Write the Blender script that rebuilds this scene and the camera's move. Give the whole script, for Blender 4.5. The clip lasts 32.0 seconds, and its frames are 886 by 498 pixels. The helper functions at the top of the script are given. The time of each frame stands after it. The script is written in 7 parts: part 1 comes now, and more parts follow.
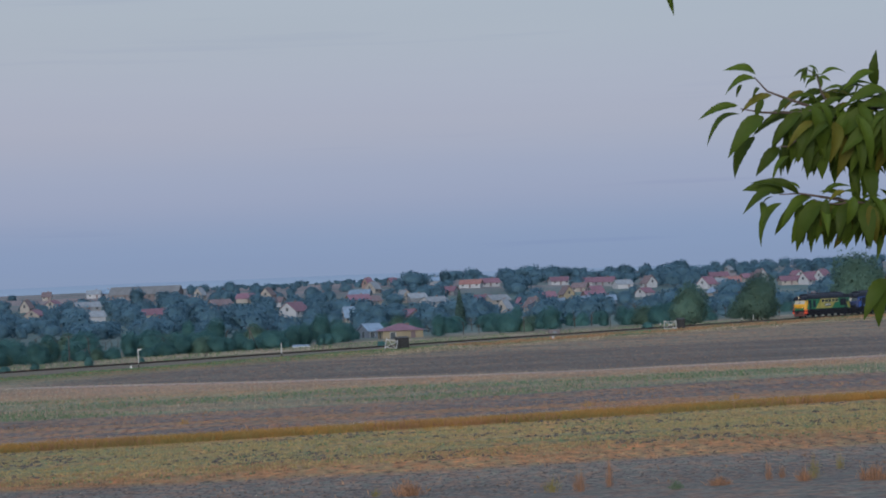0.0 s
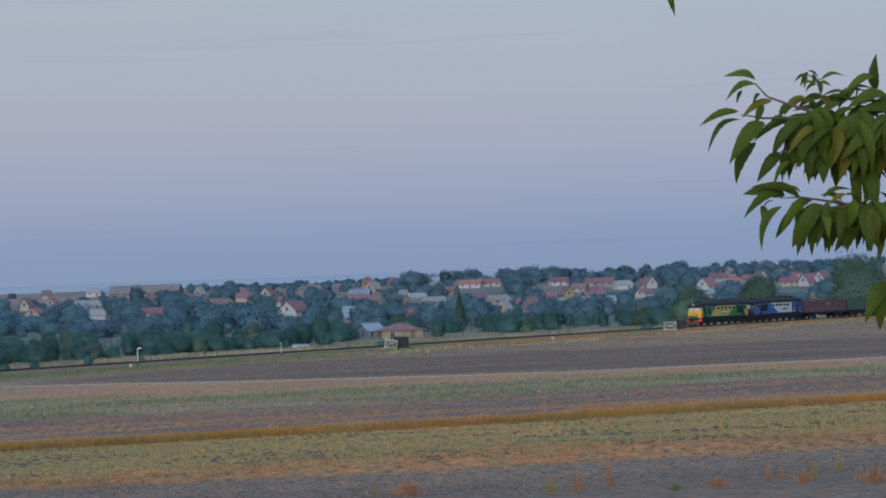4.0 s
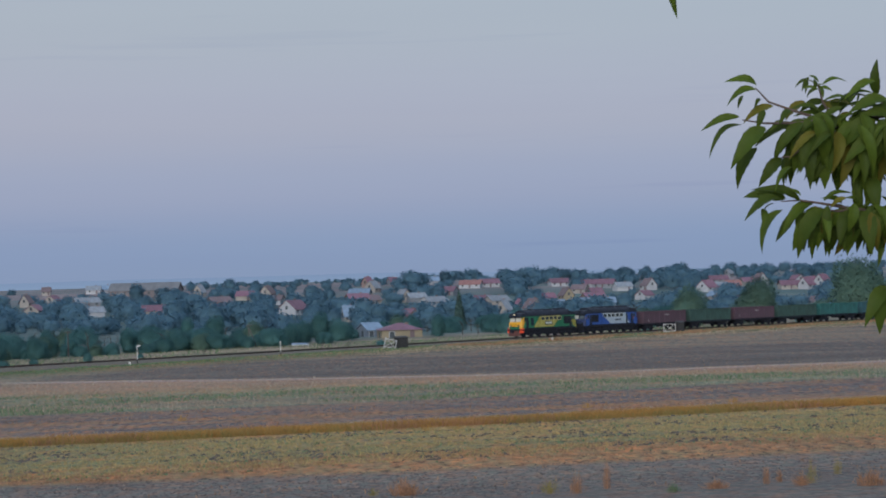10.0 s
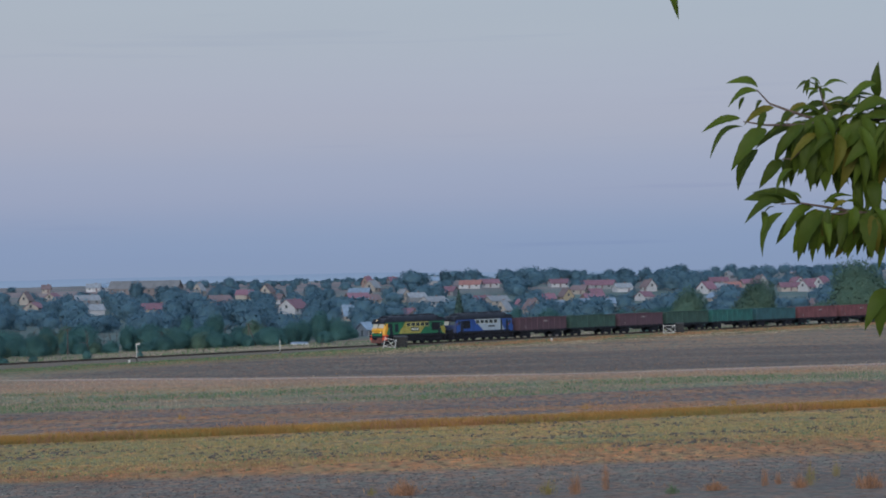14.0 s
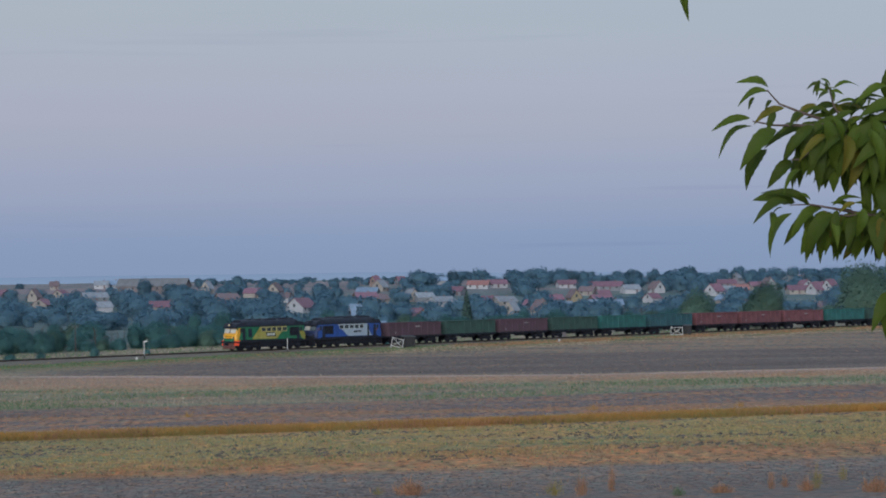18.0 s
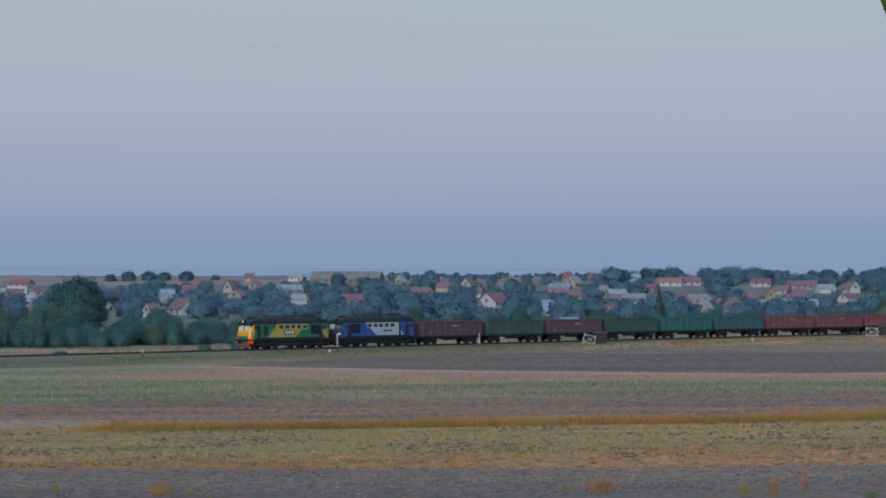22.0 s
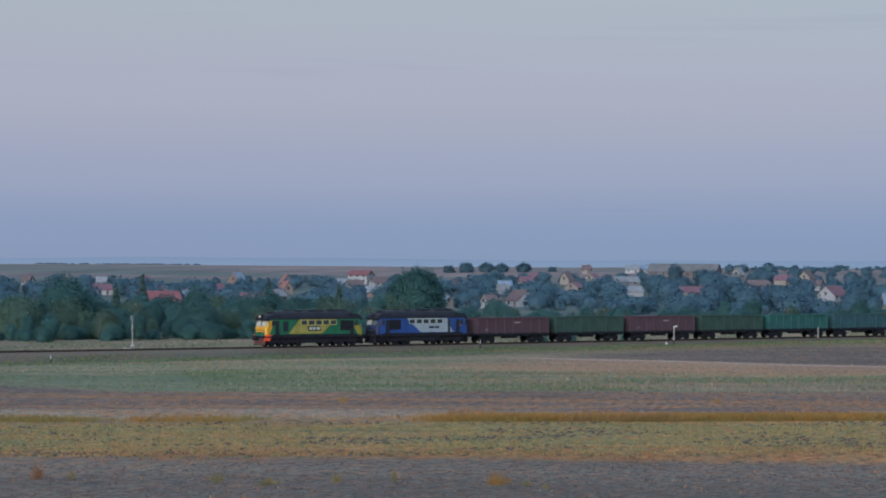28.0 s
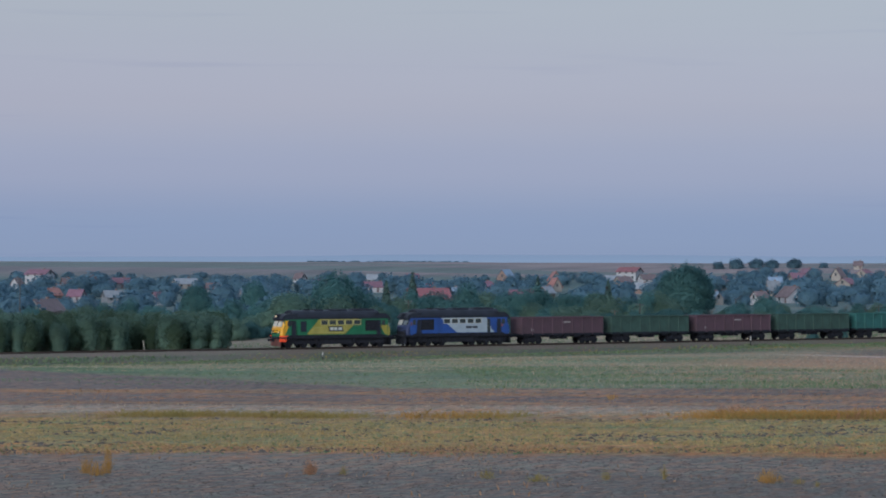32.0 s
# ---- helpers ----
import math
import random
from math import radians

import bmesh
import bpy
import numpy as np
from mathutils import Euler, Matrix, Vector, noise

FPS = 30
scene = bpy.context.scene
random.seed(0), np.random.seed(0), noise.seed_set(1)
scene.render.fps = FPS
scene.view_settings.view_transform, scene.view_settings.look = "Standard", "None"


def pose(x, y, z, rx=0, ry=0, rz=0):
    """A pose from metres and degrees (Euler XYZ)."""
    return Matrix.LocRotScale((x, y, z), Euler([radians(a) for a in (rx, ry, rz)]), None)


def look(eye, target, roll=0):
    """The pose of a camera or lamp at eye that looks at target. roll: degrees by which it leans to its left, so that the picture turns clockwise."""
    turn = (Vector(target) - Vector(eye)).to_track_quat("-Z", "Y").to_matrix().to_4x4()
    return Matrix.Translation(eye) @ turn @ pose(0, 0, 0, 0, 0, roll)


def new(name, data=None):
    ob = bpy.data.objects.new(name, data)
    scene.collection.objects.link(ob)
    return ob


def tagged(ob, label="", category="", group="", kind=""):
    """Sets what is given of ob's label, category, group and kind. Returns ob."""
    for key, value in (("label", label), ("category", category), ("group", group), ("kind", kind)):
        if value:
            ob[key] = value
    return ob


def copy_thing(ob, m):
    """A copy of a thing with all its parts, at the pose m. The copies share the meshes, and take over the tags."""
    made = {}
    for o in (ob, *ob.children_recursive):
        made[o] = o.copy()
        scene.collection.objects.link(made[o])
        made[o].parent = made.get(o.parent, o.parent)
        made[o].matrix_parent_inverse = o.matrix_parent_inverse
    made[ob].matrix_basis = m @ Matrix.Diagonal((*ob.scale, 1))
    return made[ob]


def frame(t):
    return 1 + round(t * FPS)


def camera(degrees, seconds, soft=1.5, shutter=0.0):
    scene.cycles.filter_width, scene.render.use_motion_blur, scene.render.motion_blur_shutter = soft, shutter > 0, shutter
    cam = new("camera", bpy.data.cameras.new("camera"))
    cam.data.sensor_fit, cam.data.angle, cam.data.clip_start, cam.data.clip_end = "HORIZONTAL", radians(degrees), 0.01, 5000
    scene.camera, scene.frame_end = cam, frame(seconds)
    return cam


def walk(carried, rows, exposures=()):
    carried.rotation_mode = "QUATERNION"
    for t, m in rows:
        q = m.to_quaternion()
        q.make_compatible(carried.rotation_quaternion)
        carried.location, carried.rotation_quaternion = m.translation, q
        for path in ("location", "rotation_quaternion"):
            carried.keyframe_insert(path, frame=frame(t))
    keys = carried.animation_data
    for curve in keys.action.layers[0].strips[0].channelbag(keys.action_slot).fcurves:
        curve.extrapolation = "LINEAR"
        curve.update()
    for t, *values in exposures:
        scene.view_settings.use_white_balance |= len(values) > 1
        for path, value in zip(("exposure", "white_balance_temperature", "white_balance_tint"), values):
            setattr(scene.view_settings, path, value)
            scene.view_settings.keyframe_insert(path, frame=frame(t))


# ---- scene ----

EYE = 11.3          # eye height over the rail heads
cam = camera(20.0, 32.0, soft=1.9, shutter=0.4)

# seconds, yaw, pitch, roll of the tripod head
PAN = [
    (0, 0.000, 0.576, 2.180),
    (1, -0.000, 0.576, 2.120),
    (2, -0.000, 0.576, 2.057),
    (3, -0.001, 0.576, 1.992),
    (6, -0.001, 0.576, 1.781),
    (7, -0.002, 0.576, 1.705),
    (8, -0.002, 0.576, 1.627),
    (9, -0.002, 0.576, 1.546),
    (10, -0.002, 0.576, 1.463),
    (11, -0.003, 0.576, 1.376),
    (12, -0.003, 0.576, 1.288),
    (13, -0.003, 0.576, 1.196),
    (14, -0.003, 0.576, 1.102),
    (17, -0.004, 0.576, 0.804),
    (17.5, -0.004, 0.576, 0.752),
    (18, 0.180, 0.579, 0.636),
    (18.5, 0.869, 0.600, 0.575),
    (19, 1.315, 0.590, 0.532),
    (19.5, 1.885, 0.568, 0.496),
    (20, 2.760, 0.548, 0.442),
    (20.5, 3.395, 0.540, 0.322),
    (21, 3.938, 0.537, 0.149),
    (21.5, 4.214, 0.521, -0.011),
    (22, 4.572, 0.499, -0.137),
    (22.5, 5.264, 0.481, -0.238),
    (23, 5.950, 0.466, -0.317),
    (23.5, 6.499, 0.454, -0.382),
    (24, 6.958, 0.441, -0.444),
    (24.5, 7.395, 0.409, -0.477),
    (26.5, 9.942, 0.355, -0.451),
    (27, 10.680, 0.316, -0.399),
    (27.5, 11.497, 0.298, -0.366),
    (28, 12.241, 0.284, -0.350),
    (28.5, 12.885, 0.276, -0.337),
    (29, 13.440, 0.267, -0.329),
    (29.5, 14.117, 0.252, -0.312),
    (30, 14.840, 0.235, -0.276),
    (30.5, 15.652, 0.218, -0.238),
    (31, 16.657, 0.201, -0.227),
    (31.5, 17.657, 0.192, -0.192),
    (32, 18.362, 0.188, -0.121),
]
walk(cam, [(t, pose(0, 0, EYE, 90 + pitch, roll, yaw)) for t, yaw, pitch, roll in PAN], ((0, 0.0), (20, 0.0), (26, 0.01), (32, 0.04)))

# ---- sky and light ----
SUN_EL, SUN_AZ = radians(13), radians(190)
world = bpy.data.worlds.new("dusk_sky")
scene.world = world
world.use_nodes = True
wt = world.node_tree
wt.nodes.clear()


def wnode(kind, **values):
    n = wt.nodes.new(kind)
    for k, v in values.items():
        n.inputs[k].default_value = v
    return n


w_out = wt.nodes.new("ShaderNodeOutputWorld")
w_bg = wnode("ShaderNodeBackground", Strength=1.0)
w_sky = wt.nodes.new("ShaderNodeTexSky")
w_sky.sky_type = "NISHITA"
w_sky.sun_disc = False
w_sky.sun_elevation = SUN_EL
w_sky.sun_rotation = SUN_AZ
w_sky.dust_density = 3.0
w_scale = wt.nodes.new("ShaderNodeVectorMath")
w_scale.operation = "SCALE"
w_scale.inputs["Scale"].default_value = 0.03
w_co = wt.nodes.new("ShaderNodeTexCoord")
w_sep = wt.nodes.new("ShaderNodeSeparateXYZ")
w_ramp = wt.nodes.new("ShaderNodeValToRGB")
w_ramp.color_ramp.interpolation = "EASE"
stops = w_ramp.color_ramp.elements
stops[0].position, stops[0].color = 0.0, (0.225, 0.300, 0.470, 1)
stops[1].position, stops[1].color = 1.0, (0.62, 0.78, 1.02, 1)
for at, c in ((0.03, (0.224, 0.302, 0.482, 1)), (0.09, (0.271, 0.320, 0.484, 1)), (0.16, (0.310, 0.330, 0.460, 1)), (0.27, (0.313, 0.345, 0.434, 1))):
    e = stops.new(at)
    e.color = c
w_gain = wt.nodes.new("ShaderNodeMath")
w_gain.operation = "MULTIPLY"
w_gain.inputs[1].default_value = 2.5
# long faint streaks of high cloud
w_map = wt.nodes.new("ShaderNodeMapping")
w_map.inputs["Scale"].default_value = (1.6, 1.6, 34.0)
w_noise = wnode("ShaderNodeTexNoise", Scale=2.2, Detail=5.0, Roughness=0.55)
w_cr = wt.nodes.new("ShaderNodeValToRGB")
w_cr.color_ramp.elements[0].position, w_cr.color_ramp.elements[0].color = 0.32, (0.986, 0.984, 0.992, 1)
w_cr.color_ramp.elements[1].position, w_cr.color_ramp.elements[1].color = 0.68, (1.008, 1.006, 1.002, 1)
w_mul = wt.nodes.new("ShaderNodeVectorMath")
w_mul.operation = "MULTIPLY"
w_add = wt.nodes.new("ShaderNodeVectorMath")
w_add.operation = "ADD"
wl = wt.links.new
wl(w_co.outputs["Generated"], w_sep.inputs[0])
wl(w_sep.outputs["Z"], w_gain.inputs[0])
wl(w_gain.outputs[0], w_ramp.inputs[0])
wl(w_co.outputs["Generated"], w_map.inputs["Vector"])
wl(w_map.outputs[0], w_noise.inputs["Vector"])
wl(w_noise.outputs[0], w_cr.inputs[0])
# a few thin darker cloud bars high over the valley
w_map2 = wt.nodes.new("ShaderNodeMapping")
w_map2.inputs["Scale"].default_value = (4.0, 4.0, 120.0)
w_map2.inputs["Location"].default_value = (3.1, 1.7, 0.4)
w_noise2 = wnode("ShaderNodeTexNoise", Scale=1.3, Detail=4.0, Roughness=0.5)
w_cr2 = wt.nodes.new("ShaderNodeValToRGB")
w_cr2.color_ramp.elements[0].position, w_cr2.color_ramp.elements[0].color = 0.62, (1, 1, 1, 1)
w_cr2.color_ramp.elements[1].position, w_cr2.color_ramp.elements[1].color = 0.74, (0.90, 0.91, 0.96, 1)
w_mul2 = wt.nodes.new("ShaderNodeVectorMath")
w_mul2.operation = "MULTIPLY"
wl(w_co.outputs["Generated"], w_map2.inputs["Vector"])
wl(w_map2.outputs[0], w_noise2.inputs["Vector"])
wl(w_noise2.outputs[0], w_cr2.inputs[0])
wl(w_ramp.outputs[0], w_mul2.inputs[0])
wl(w_cr2.outputs[0], w_mul2.inputs[1])
wl(w_mul2.outputs[0], w_mul.inputs[0])
wl(w_cr.outputs[0], w_mul.inputs[1])
# the afterglow is faintly rosier to one side
w_side = wt.nodes.new("ShaderNodeMapRange")
w_side.inputs["From Min"].default_value, w_side.inputs["From Max"].default_value = -0.35, 0.17
w_tint = wt.nodes.new("ShaderNodeMix")
w_tint.data_type = "RGBA"
w_tint.inputs["A"].default_value, w_tint.inputs["B"].default_value = (1.013, 1.0, 0.988, 1), (0.965, 0.995, 1.0, 1)
w_mul3 = wt.nodes.new("ShaderNodeVectorMath")
w_mul3.operation = "MULTIPLY"
wl(w_sep.outputs["X"], w_side.inputs["Value"])
wl(w_side.outputs[0], w_tint.inputs["Factor"])
wl(w_sky.outputs[0], w_scale.inputs[0])
wl(w_mul.outputs[0], w_mul3.inputs[0])
wl(w_tint.outputs["Result"], w_mul3.inputs[1])
wl(w_mul3.outputs[0], w_add.inputs[0])
wl(w_scale.outputs[0], w_add.inputs[1])
wl(w_add.outputs[0], w_bg.inputs["Color"])
wl(w_bg.outputs[0], w_out.inputs[0])

sun_data = bpy.data.lights.new("sun", "SUN")
sun_data.energy, sun_data.angle, sun_data.color = 2.6, radians(30), (0.95, 0.98, 1.0)
sun = new("sun", sun_data)
sun.matrix_world = look((math.sin(SUN_AZ) * 100, math.cos(SUN_AZ) * 100, 100 * math.tan(SUN_EL) + 20), (0, 0, 20))

# ---- materials ----
def mat(name, base, rough=0.85, metal=0.0, vary=0.25, scale=4.0, fine=40.0, bump=0.3, depth=0.02, second=None, per_object=0.0, island=0.0, glow=None, spec=0.4):
    """A painted or natural surface: base colour broken up at two scales, with relief."""
    m = bpy.data.materials.new(name)
    m.use_nodes = True
    nt_ = m.node_tree
    b = nt_.nodes["Principled BSDF"]
    b.inputs["Roughness"].default_value, b.inputs["Metallic"].default_value = rough, metal
    b.inputs["Specular IOR Level"].default_value = spec
    co = nt_.nodes.new("ShaderNodeTexCoord")
    big, small = nt_.nodes.new("ShaderNodeTexNoise"), nt_.nodes.new("ShaderNodeTexNoise")
    big.inputs["Scale"].default_value, big.inputs["Detail"].default_value = scale, 5
    small.inputs["Scale"].default_value, small.inputs["Detail"].default_value = fine, 4
    for n in (big, small):
        nt_.links.new(co.outputs["Object"], n.inputs["Vector"])
    mix = nt_.nodes.new("ShaderNodeMix")
    mix.data_type = "RGBA"
    second = second or tuple(c * (1 - vary) for c in base)
    mix.inputs["A"].default_value, mix.inputs["B"].default_value = (*base, 1), (*second, 1)
    ramp = nt_.nodes.new("ShaderNodeValToRGB")
    ramp.color_ramp.elements[0].position, ramp.color_ramp.elements[1].position = 0.38, 0.64
    nt_.links.new(big.outputs[0], ramp.inputs[0])
    nt_.links.new(ramp.outputs[0], mix.inputs["Factor"])
    hsv = nt_.nodes.new("ShaderNodeHueSaturation")
    val = nt_.nodes.new("ShaderNodeMapRange")
    val.inputs["To Min"].default_value, val.inputs["To Max"].default_value = 1 - vary * 0.8, 1 + vary * 0.8
    nt_.links.new(small.outputs[0], val.inputs["Value"])
    source = val.outputs[0]
    for amount, kind, out in ((per_object, "ShaderNodeObjectInfo", "Random"), (island, "ShaderNodeNewGeometry", "Random Per Island")):
        if amount:
            info = nt_.nodes.new(kind)
            r = nt_.nodes.new("ShaderNodeMapRange")
            r.inputs["To Min"].default_value, r.inputs["To Max"].default_value = 1 - amount, 1 + amount
            nt_.links.new(info.outputs[out], r.inputs["Value"])
            mul = nt_.nodes.new("ShaderNodeMath")
            mul.operation = "MULTIPLY"
            nt_.links.new(source, mul.inputs[0])
            nt_.links.new(r.outputs[0], mul.inputs[1])
            source = mul.outputs[0]
    nt_.links.new(mix.outputs["Result"], hsv.inputs["Color"])
    nt_.links.new(source, hsv.inputs["Value"])
    nt_.links.new(hsv.outputs[0], b.inputs["Base Color"])
    if bump:
        bp = nt_.nodes.new("ShaderNodeBump")
        bp.inputs["Strength"].default_value, bp.inputs["Distance"].default_value = bump, depth
        nt_.links.new(small.outputs[0], bp.inputs["Height"])
        nt_.links.new(bp.outputs[0], b.inputs["Normal"])
    if glow:
        b.inputs["Emission Color"].default_value, b.inputs["Emission Strength"].default_value = (*glow[:3], 1), glow[3]
    return m


def leaf_mat(name, base, second, through_light=0.35, island=0.25, per_object=0.15, rough=0.6):
    """Foliage: every leaf or clump a little different, some light passing through."""
    m = mat(name, base, rough, vary=0.2, scale=0.6, fine=9.0, bump=0, second=second, island=island, per_object=per_object, spec=0.15)
    nt_ = m.node_tree
    b = nt_.nodes["Principled BSDF"]
    out = nt_.nodes["Material Output"]
    t_ = nt_.nodes.new("ShaderNodeBsdfTranslucent")
    mixer = nt_.nodes.new("ShaderNodeMixShader")
    mixer.inputs[0].default_value = through_light
    nt_.links.new(b.inputs["Base Color"].links[0].from_socket, t_.inputs["Color"])
    nt_.links.new(b.outputs[0], mixer.inputs[1])
    nt_.links.new(t_.outputs[0], mixer.inputs[2])
    nt_.links.new(mixer.outputs[0], out.inputs["Surface"])
    return m


M = {}
M["loco_green"] = mat("green_paint", (0.007, 0.100, 0.048), 0.45, vary=0.25, scale=1.2, fine=14, bump=0.05)
M["loco_yellow"] = mat("yellow_paint", (0.215, 0.190, 0.034), 0.45, vary=0.2, scale=1.2, fine=14, bump=0.05)
M["nose_yellow"] = mat("warning_yellow_paint", (0.50, 0.25, 0.012), 0.4, vary=0.12, scale=2, fine=14, bump=0.05)
M["loco_blue"] = mat("blue_paint", (0.012, 0.050, 0.205), 0.45, vary=0.25, scale=1.2, fine=14, bump=0.05)
M["loco_blue_dark"] = mat("darker_blue_paint", (0.020, 0.032, 0.085), 0.6, vary=0.3, scale=1.2, fine=14, bump=0.05, spec=0.25)
M["loco_white"] = mat("white_paint_on_steel", (0.225, 0.275, 0.325), 0.45, vary=0.12, scale=1.2, fine=14, bump=0.05)
M["loco_pale"] = mat("pale_yellow_paint", (0.33, 0.31, 0.13), 0.45, vary=0.2, scale=1.2, fine=14, bump=0.05)
M["loco_red"] = mat("red_paint", (0.72, 0.070, 0.022), 0.5, vary=0.2, scale=2, fine=14, bump=0.05)
M["pilot_brown"] = mat("dirty_red_brown_paint", (0.11, 0.045, 0.04), 0.6, vary=0.3, scale=2, fine=14, bump=0.05)
M["dull_red"] = mat("dull_red_marking", (0.16, 0.06, 0.09), 0.6, vary=0.3, scale=2, fine=14, bump=0.05)
M["roof_dark"] = mat("sooty_roof_paint", (0.015, 0.019, 0.030), 0.7, vary=0.35, scale=0.9, fine=10, bump=0.1, spec=0.2)
M["underframe"] = mat("dirty_underframe", (0.012, 0.014, 0.021), 0.85, vary=0.4, scale=2, fine=20, bump=0.2, spec=0.2)
M["glass_dark"] = mat("dark_window_glass", (0.03, 0.04, 0.045), 0.08, vary=0.1, bump=0, spec=0.6)
M["glass_cab"] = mat("pale_cream_cab_glass", (0.36, 0.34, 0.28), 0.12, vary=0.15, bump=0, spec=0.6)
M["lamp_warm"] = mat("lit_headlamp", (0.9, 0.7, 0.4), 0.3, bump=0, glow=(1.0, 0.72, 0.44, 0.22))
M["stencil"] = mat("worn_stencil_white", (0.20, 0.18, 0.19), 0.7, vary=0.3, scale=6, fine=30, bump=0)
M["mark"] = mat("stencil_white", (0.34, 0.36, 0.34), 0.6, vary=0.1, bump=0)
# oxide brown with some blue mixed in as haze over the train
M["wagon_brown"] = mat("hazed_oxide_brown_paint", (0.056, 0.030, 0.044), 0.75, vary=0.3, scale=0.8, fine=9, bump=0.2, second=(0.048, 0.028, 0.038), per_object=0.1)
M["wagon_red"] = mat("faded_red_paint", (0.110, 0.040, 0.048), 0.75, vary=0.3, scale=0.8, fine=9, bump=0.2, per_object=0.1)
M["wagon_green"] = mat("dull_green_paint", (0.020, 0.050, 0.043), 0.75, vary=0.3, scale=0.8, fine=9, bump=0.2, per_object=0.1)
M["wagon_teal"] = mat("teal_paint", (0.013, 0.080, 0.078), 0.7, vary=0.3, scale=0.8, fine=9, bump=0.2, per_object=0.1)
M["wagon_slate"] = mat("blue_green_paint", (0.016, 0.060, 0.074), 0.7, vary=0.3, scale=0.8, fine=9, bump=0.2, per_object=0.1)
M["white_wood"] = mat("white_painted_wood", (0.37, 0.37, 0.365), 0.7, vary=0.12, scale=3, fine=25, bump=0.2)
M["concrete"] = mat("weathered_concrete", (0.38, 0.37, 0.355), 0.9, vary=0.2, scale=3, fine=25, bump=0.3)
M["pole_wood"] = mat("grey_pole_wood", (0.07, 0.066, 0.062), 0.9, vary=0.3, scale=3, fine=25, bump=0.3)
M["dark_tar"] = mat("tarred_boards", (0.018, 0.018, 0.020), 0.8, vary=0.3, scale=3, fine=25, bump=0.3)
M["ballast"] = mat("dirty_ballast", (0.095, 0.072, 0.060), 0.95, vary=0.5, scale=0.30, fine=5, bump=0.9, depth=0.06, second=(0.082, 0.076, 0.056))
M["bank"] = mat("rough_grassy_bank", (0.050, 0.060, 0.042), 0.95, vary=0.45, scale=0.16, fine=4, bump=0.9, depth=0.06, second=(0.076, 0.062, 0.049))
M["rail"] = mat("rusty_rail", (0.035, 0.024, 0.020), 0.6, 0.4, vary=0.3, scale=2, fine=20, bump=0.1)
M["sleeper"] = mat("oiled_sleeper", (0.055, 0.045, 0.038), 0.9, vary=0.3, scale=2, fine=20, bump=0.3)
M["bark"] = mat("rough_bark", (0.065, 0.056, 0.050), 0.95, vary=0.4, scale=3, fine=20, bump=0.6)
M["birch_bark"] = mat("pale_birch_bark", (0.42, 0.38, 0.33), 0.9, vary=0.3, scale=2, fine=12, bump=0.3)
# broad leaves, with blue added to the green in place of haze
M["leaves_a"] = leaf_mat("hazed_broad_leaves", (0.067, 0.166, 0.172), (0.079, 0.177, 0.169), 0.5, island=0.1)
M["leaves_b"] = leaf_mat("olive_leaves", (0.100, 0.175, 0.141), (0.116, 0.186, 0.141), 0.5, island=0.1)
# far foliage: blue distance haze is mixed into this leaf colour
M["leaves_c"] = leaf_mat("hazed_green_leaves", (0.076, 0.152, 0.212), (0.088, 0.158, 0.198), 0.5, island=0.08)
M["leaves_d"] = leaf_mat("young_birch_leaves", (0.072, 0.122, 0.082), (0.084, 0.128, 0.08), 0.5, island=0.12)
# hazel leaves, likewise bluer than green to suggest haze
M["leaves_e"] = leaf_mat("hazed_hazel_leaves", (0.077, 0.172, 0.183), (0.089, 0.179, 0.179), 0.5, island=0.1)
M["needles"] = leaf_mat("spruce_needles", (0.048, 0.090, 0.084), (0.060, 0.101, 0.089), 0.25)
M["leaf_cherry"] = leaf_mat("cherry_leaf_green", (0.044, 0.072, 0.009), (0.068, 0.086, 0.010), 0.35, 0.0, 0.35, 0.62)
M["leaf_turning"] = leaf_mat("cherry_leaf_yellowing", (0.090, 0.090, 0.012), (0.110, 0.080, 0.013), 0.35, 0.0, 0.25, 0.62)
M["twig"] = mat("reddish_twig_bark", (0.075, 0.050, 0.040), 0.7, vary=0.3, scale=20, fine=120, bump=0.2, depth=0.002)
M["dry_grass"] = leaf_mat("dry_golden_grass", (0.34, 0.185, 0.056), (0.27, 0.17, 0.060), 0.3, 0.22, 0, 0.8)
M["pale_grass"] = leaf_mat("bleached_grass", (0.33, 0.27, 0.20), (0.28, 0.225, 0.165), 0.3, 0.35, 0, 0.8)
M["rust_weed"] = leaf_mat("rusty_dock_weeds", (0.28, 0.155, 0.088), (0.23, 0.140, 0.085), 0.25, 0.4, 0, 0.8)
M["rust_stalk"] = leaf_mat("rusty_red_stalks", (0.33, 0.175, 0.10), (0.27, 0.15, 0.09), 0.35, 0.4, 0, 0.8)
M["green_weed"] = leaf_mat("green_weeds", (0.088, 0.145, 0.078), (0.130, 0.155, 0.085), 0.3, 0.4, 0, 0.7)
M["stubble"] = leaf_mat("stubble_straw", (0.32, 0.215, 0.095), (0.24, 0.20, 0.09), 0.2, 0.4, 0, 0.8)
M["olive_grass"] = leaf_mat("olive_half_dry_grass", (0.21, 0.175, 0.064), (0.25, 0.18, 0.066), 0.3, 0.22, 0, 0.8)
M["clod"] = mat("earth_clods", (0.070, 0.058, 0.052), 0.95, vary=0.35, scale=1.0, fine=8, bump=0.5, island=0.35)
for key, c in (("wall_cream", (0.225, 0.208, 0.195)), ("wall_white", (0.29, 0.30, 0.325)), ("wall_grey", (0.155, 0.168, 0.19)), ("wall_yellow", (0.21, 0.178, 0.125)), ("wall_slate", (0.085, 0.105, 0.135)), ("wall_brick", (0.17, 0.125, 0.115))):
    M[key] = mat(key + "_render", c, 0.9, vary=0.15, scale=0.6, fine=8, bump=0.2, per_object=0.1)
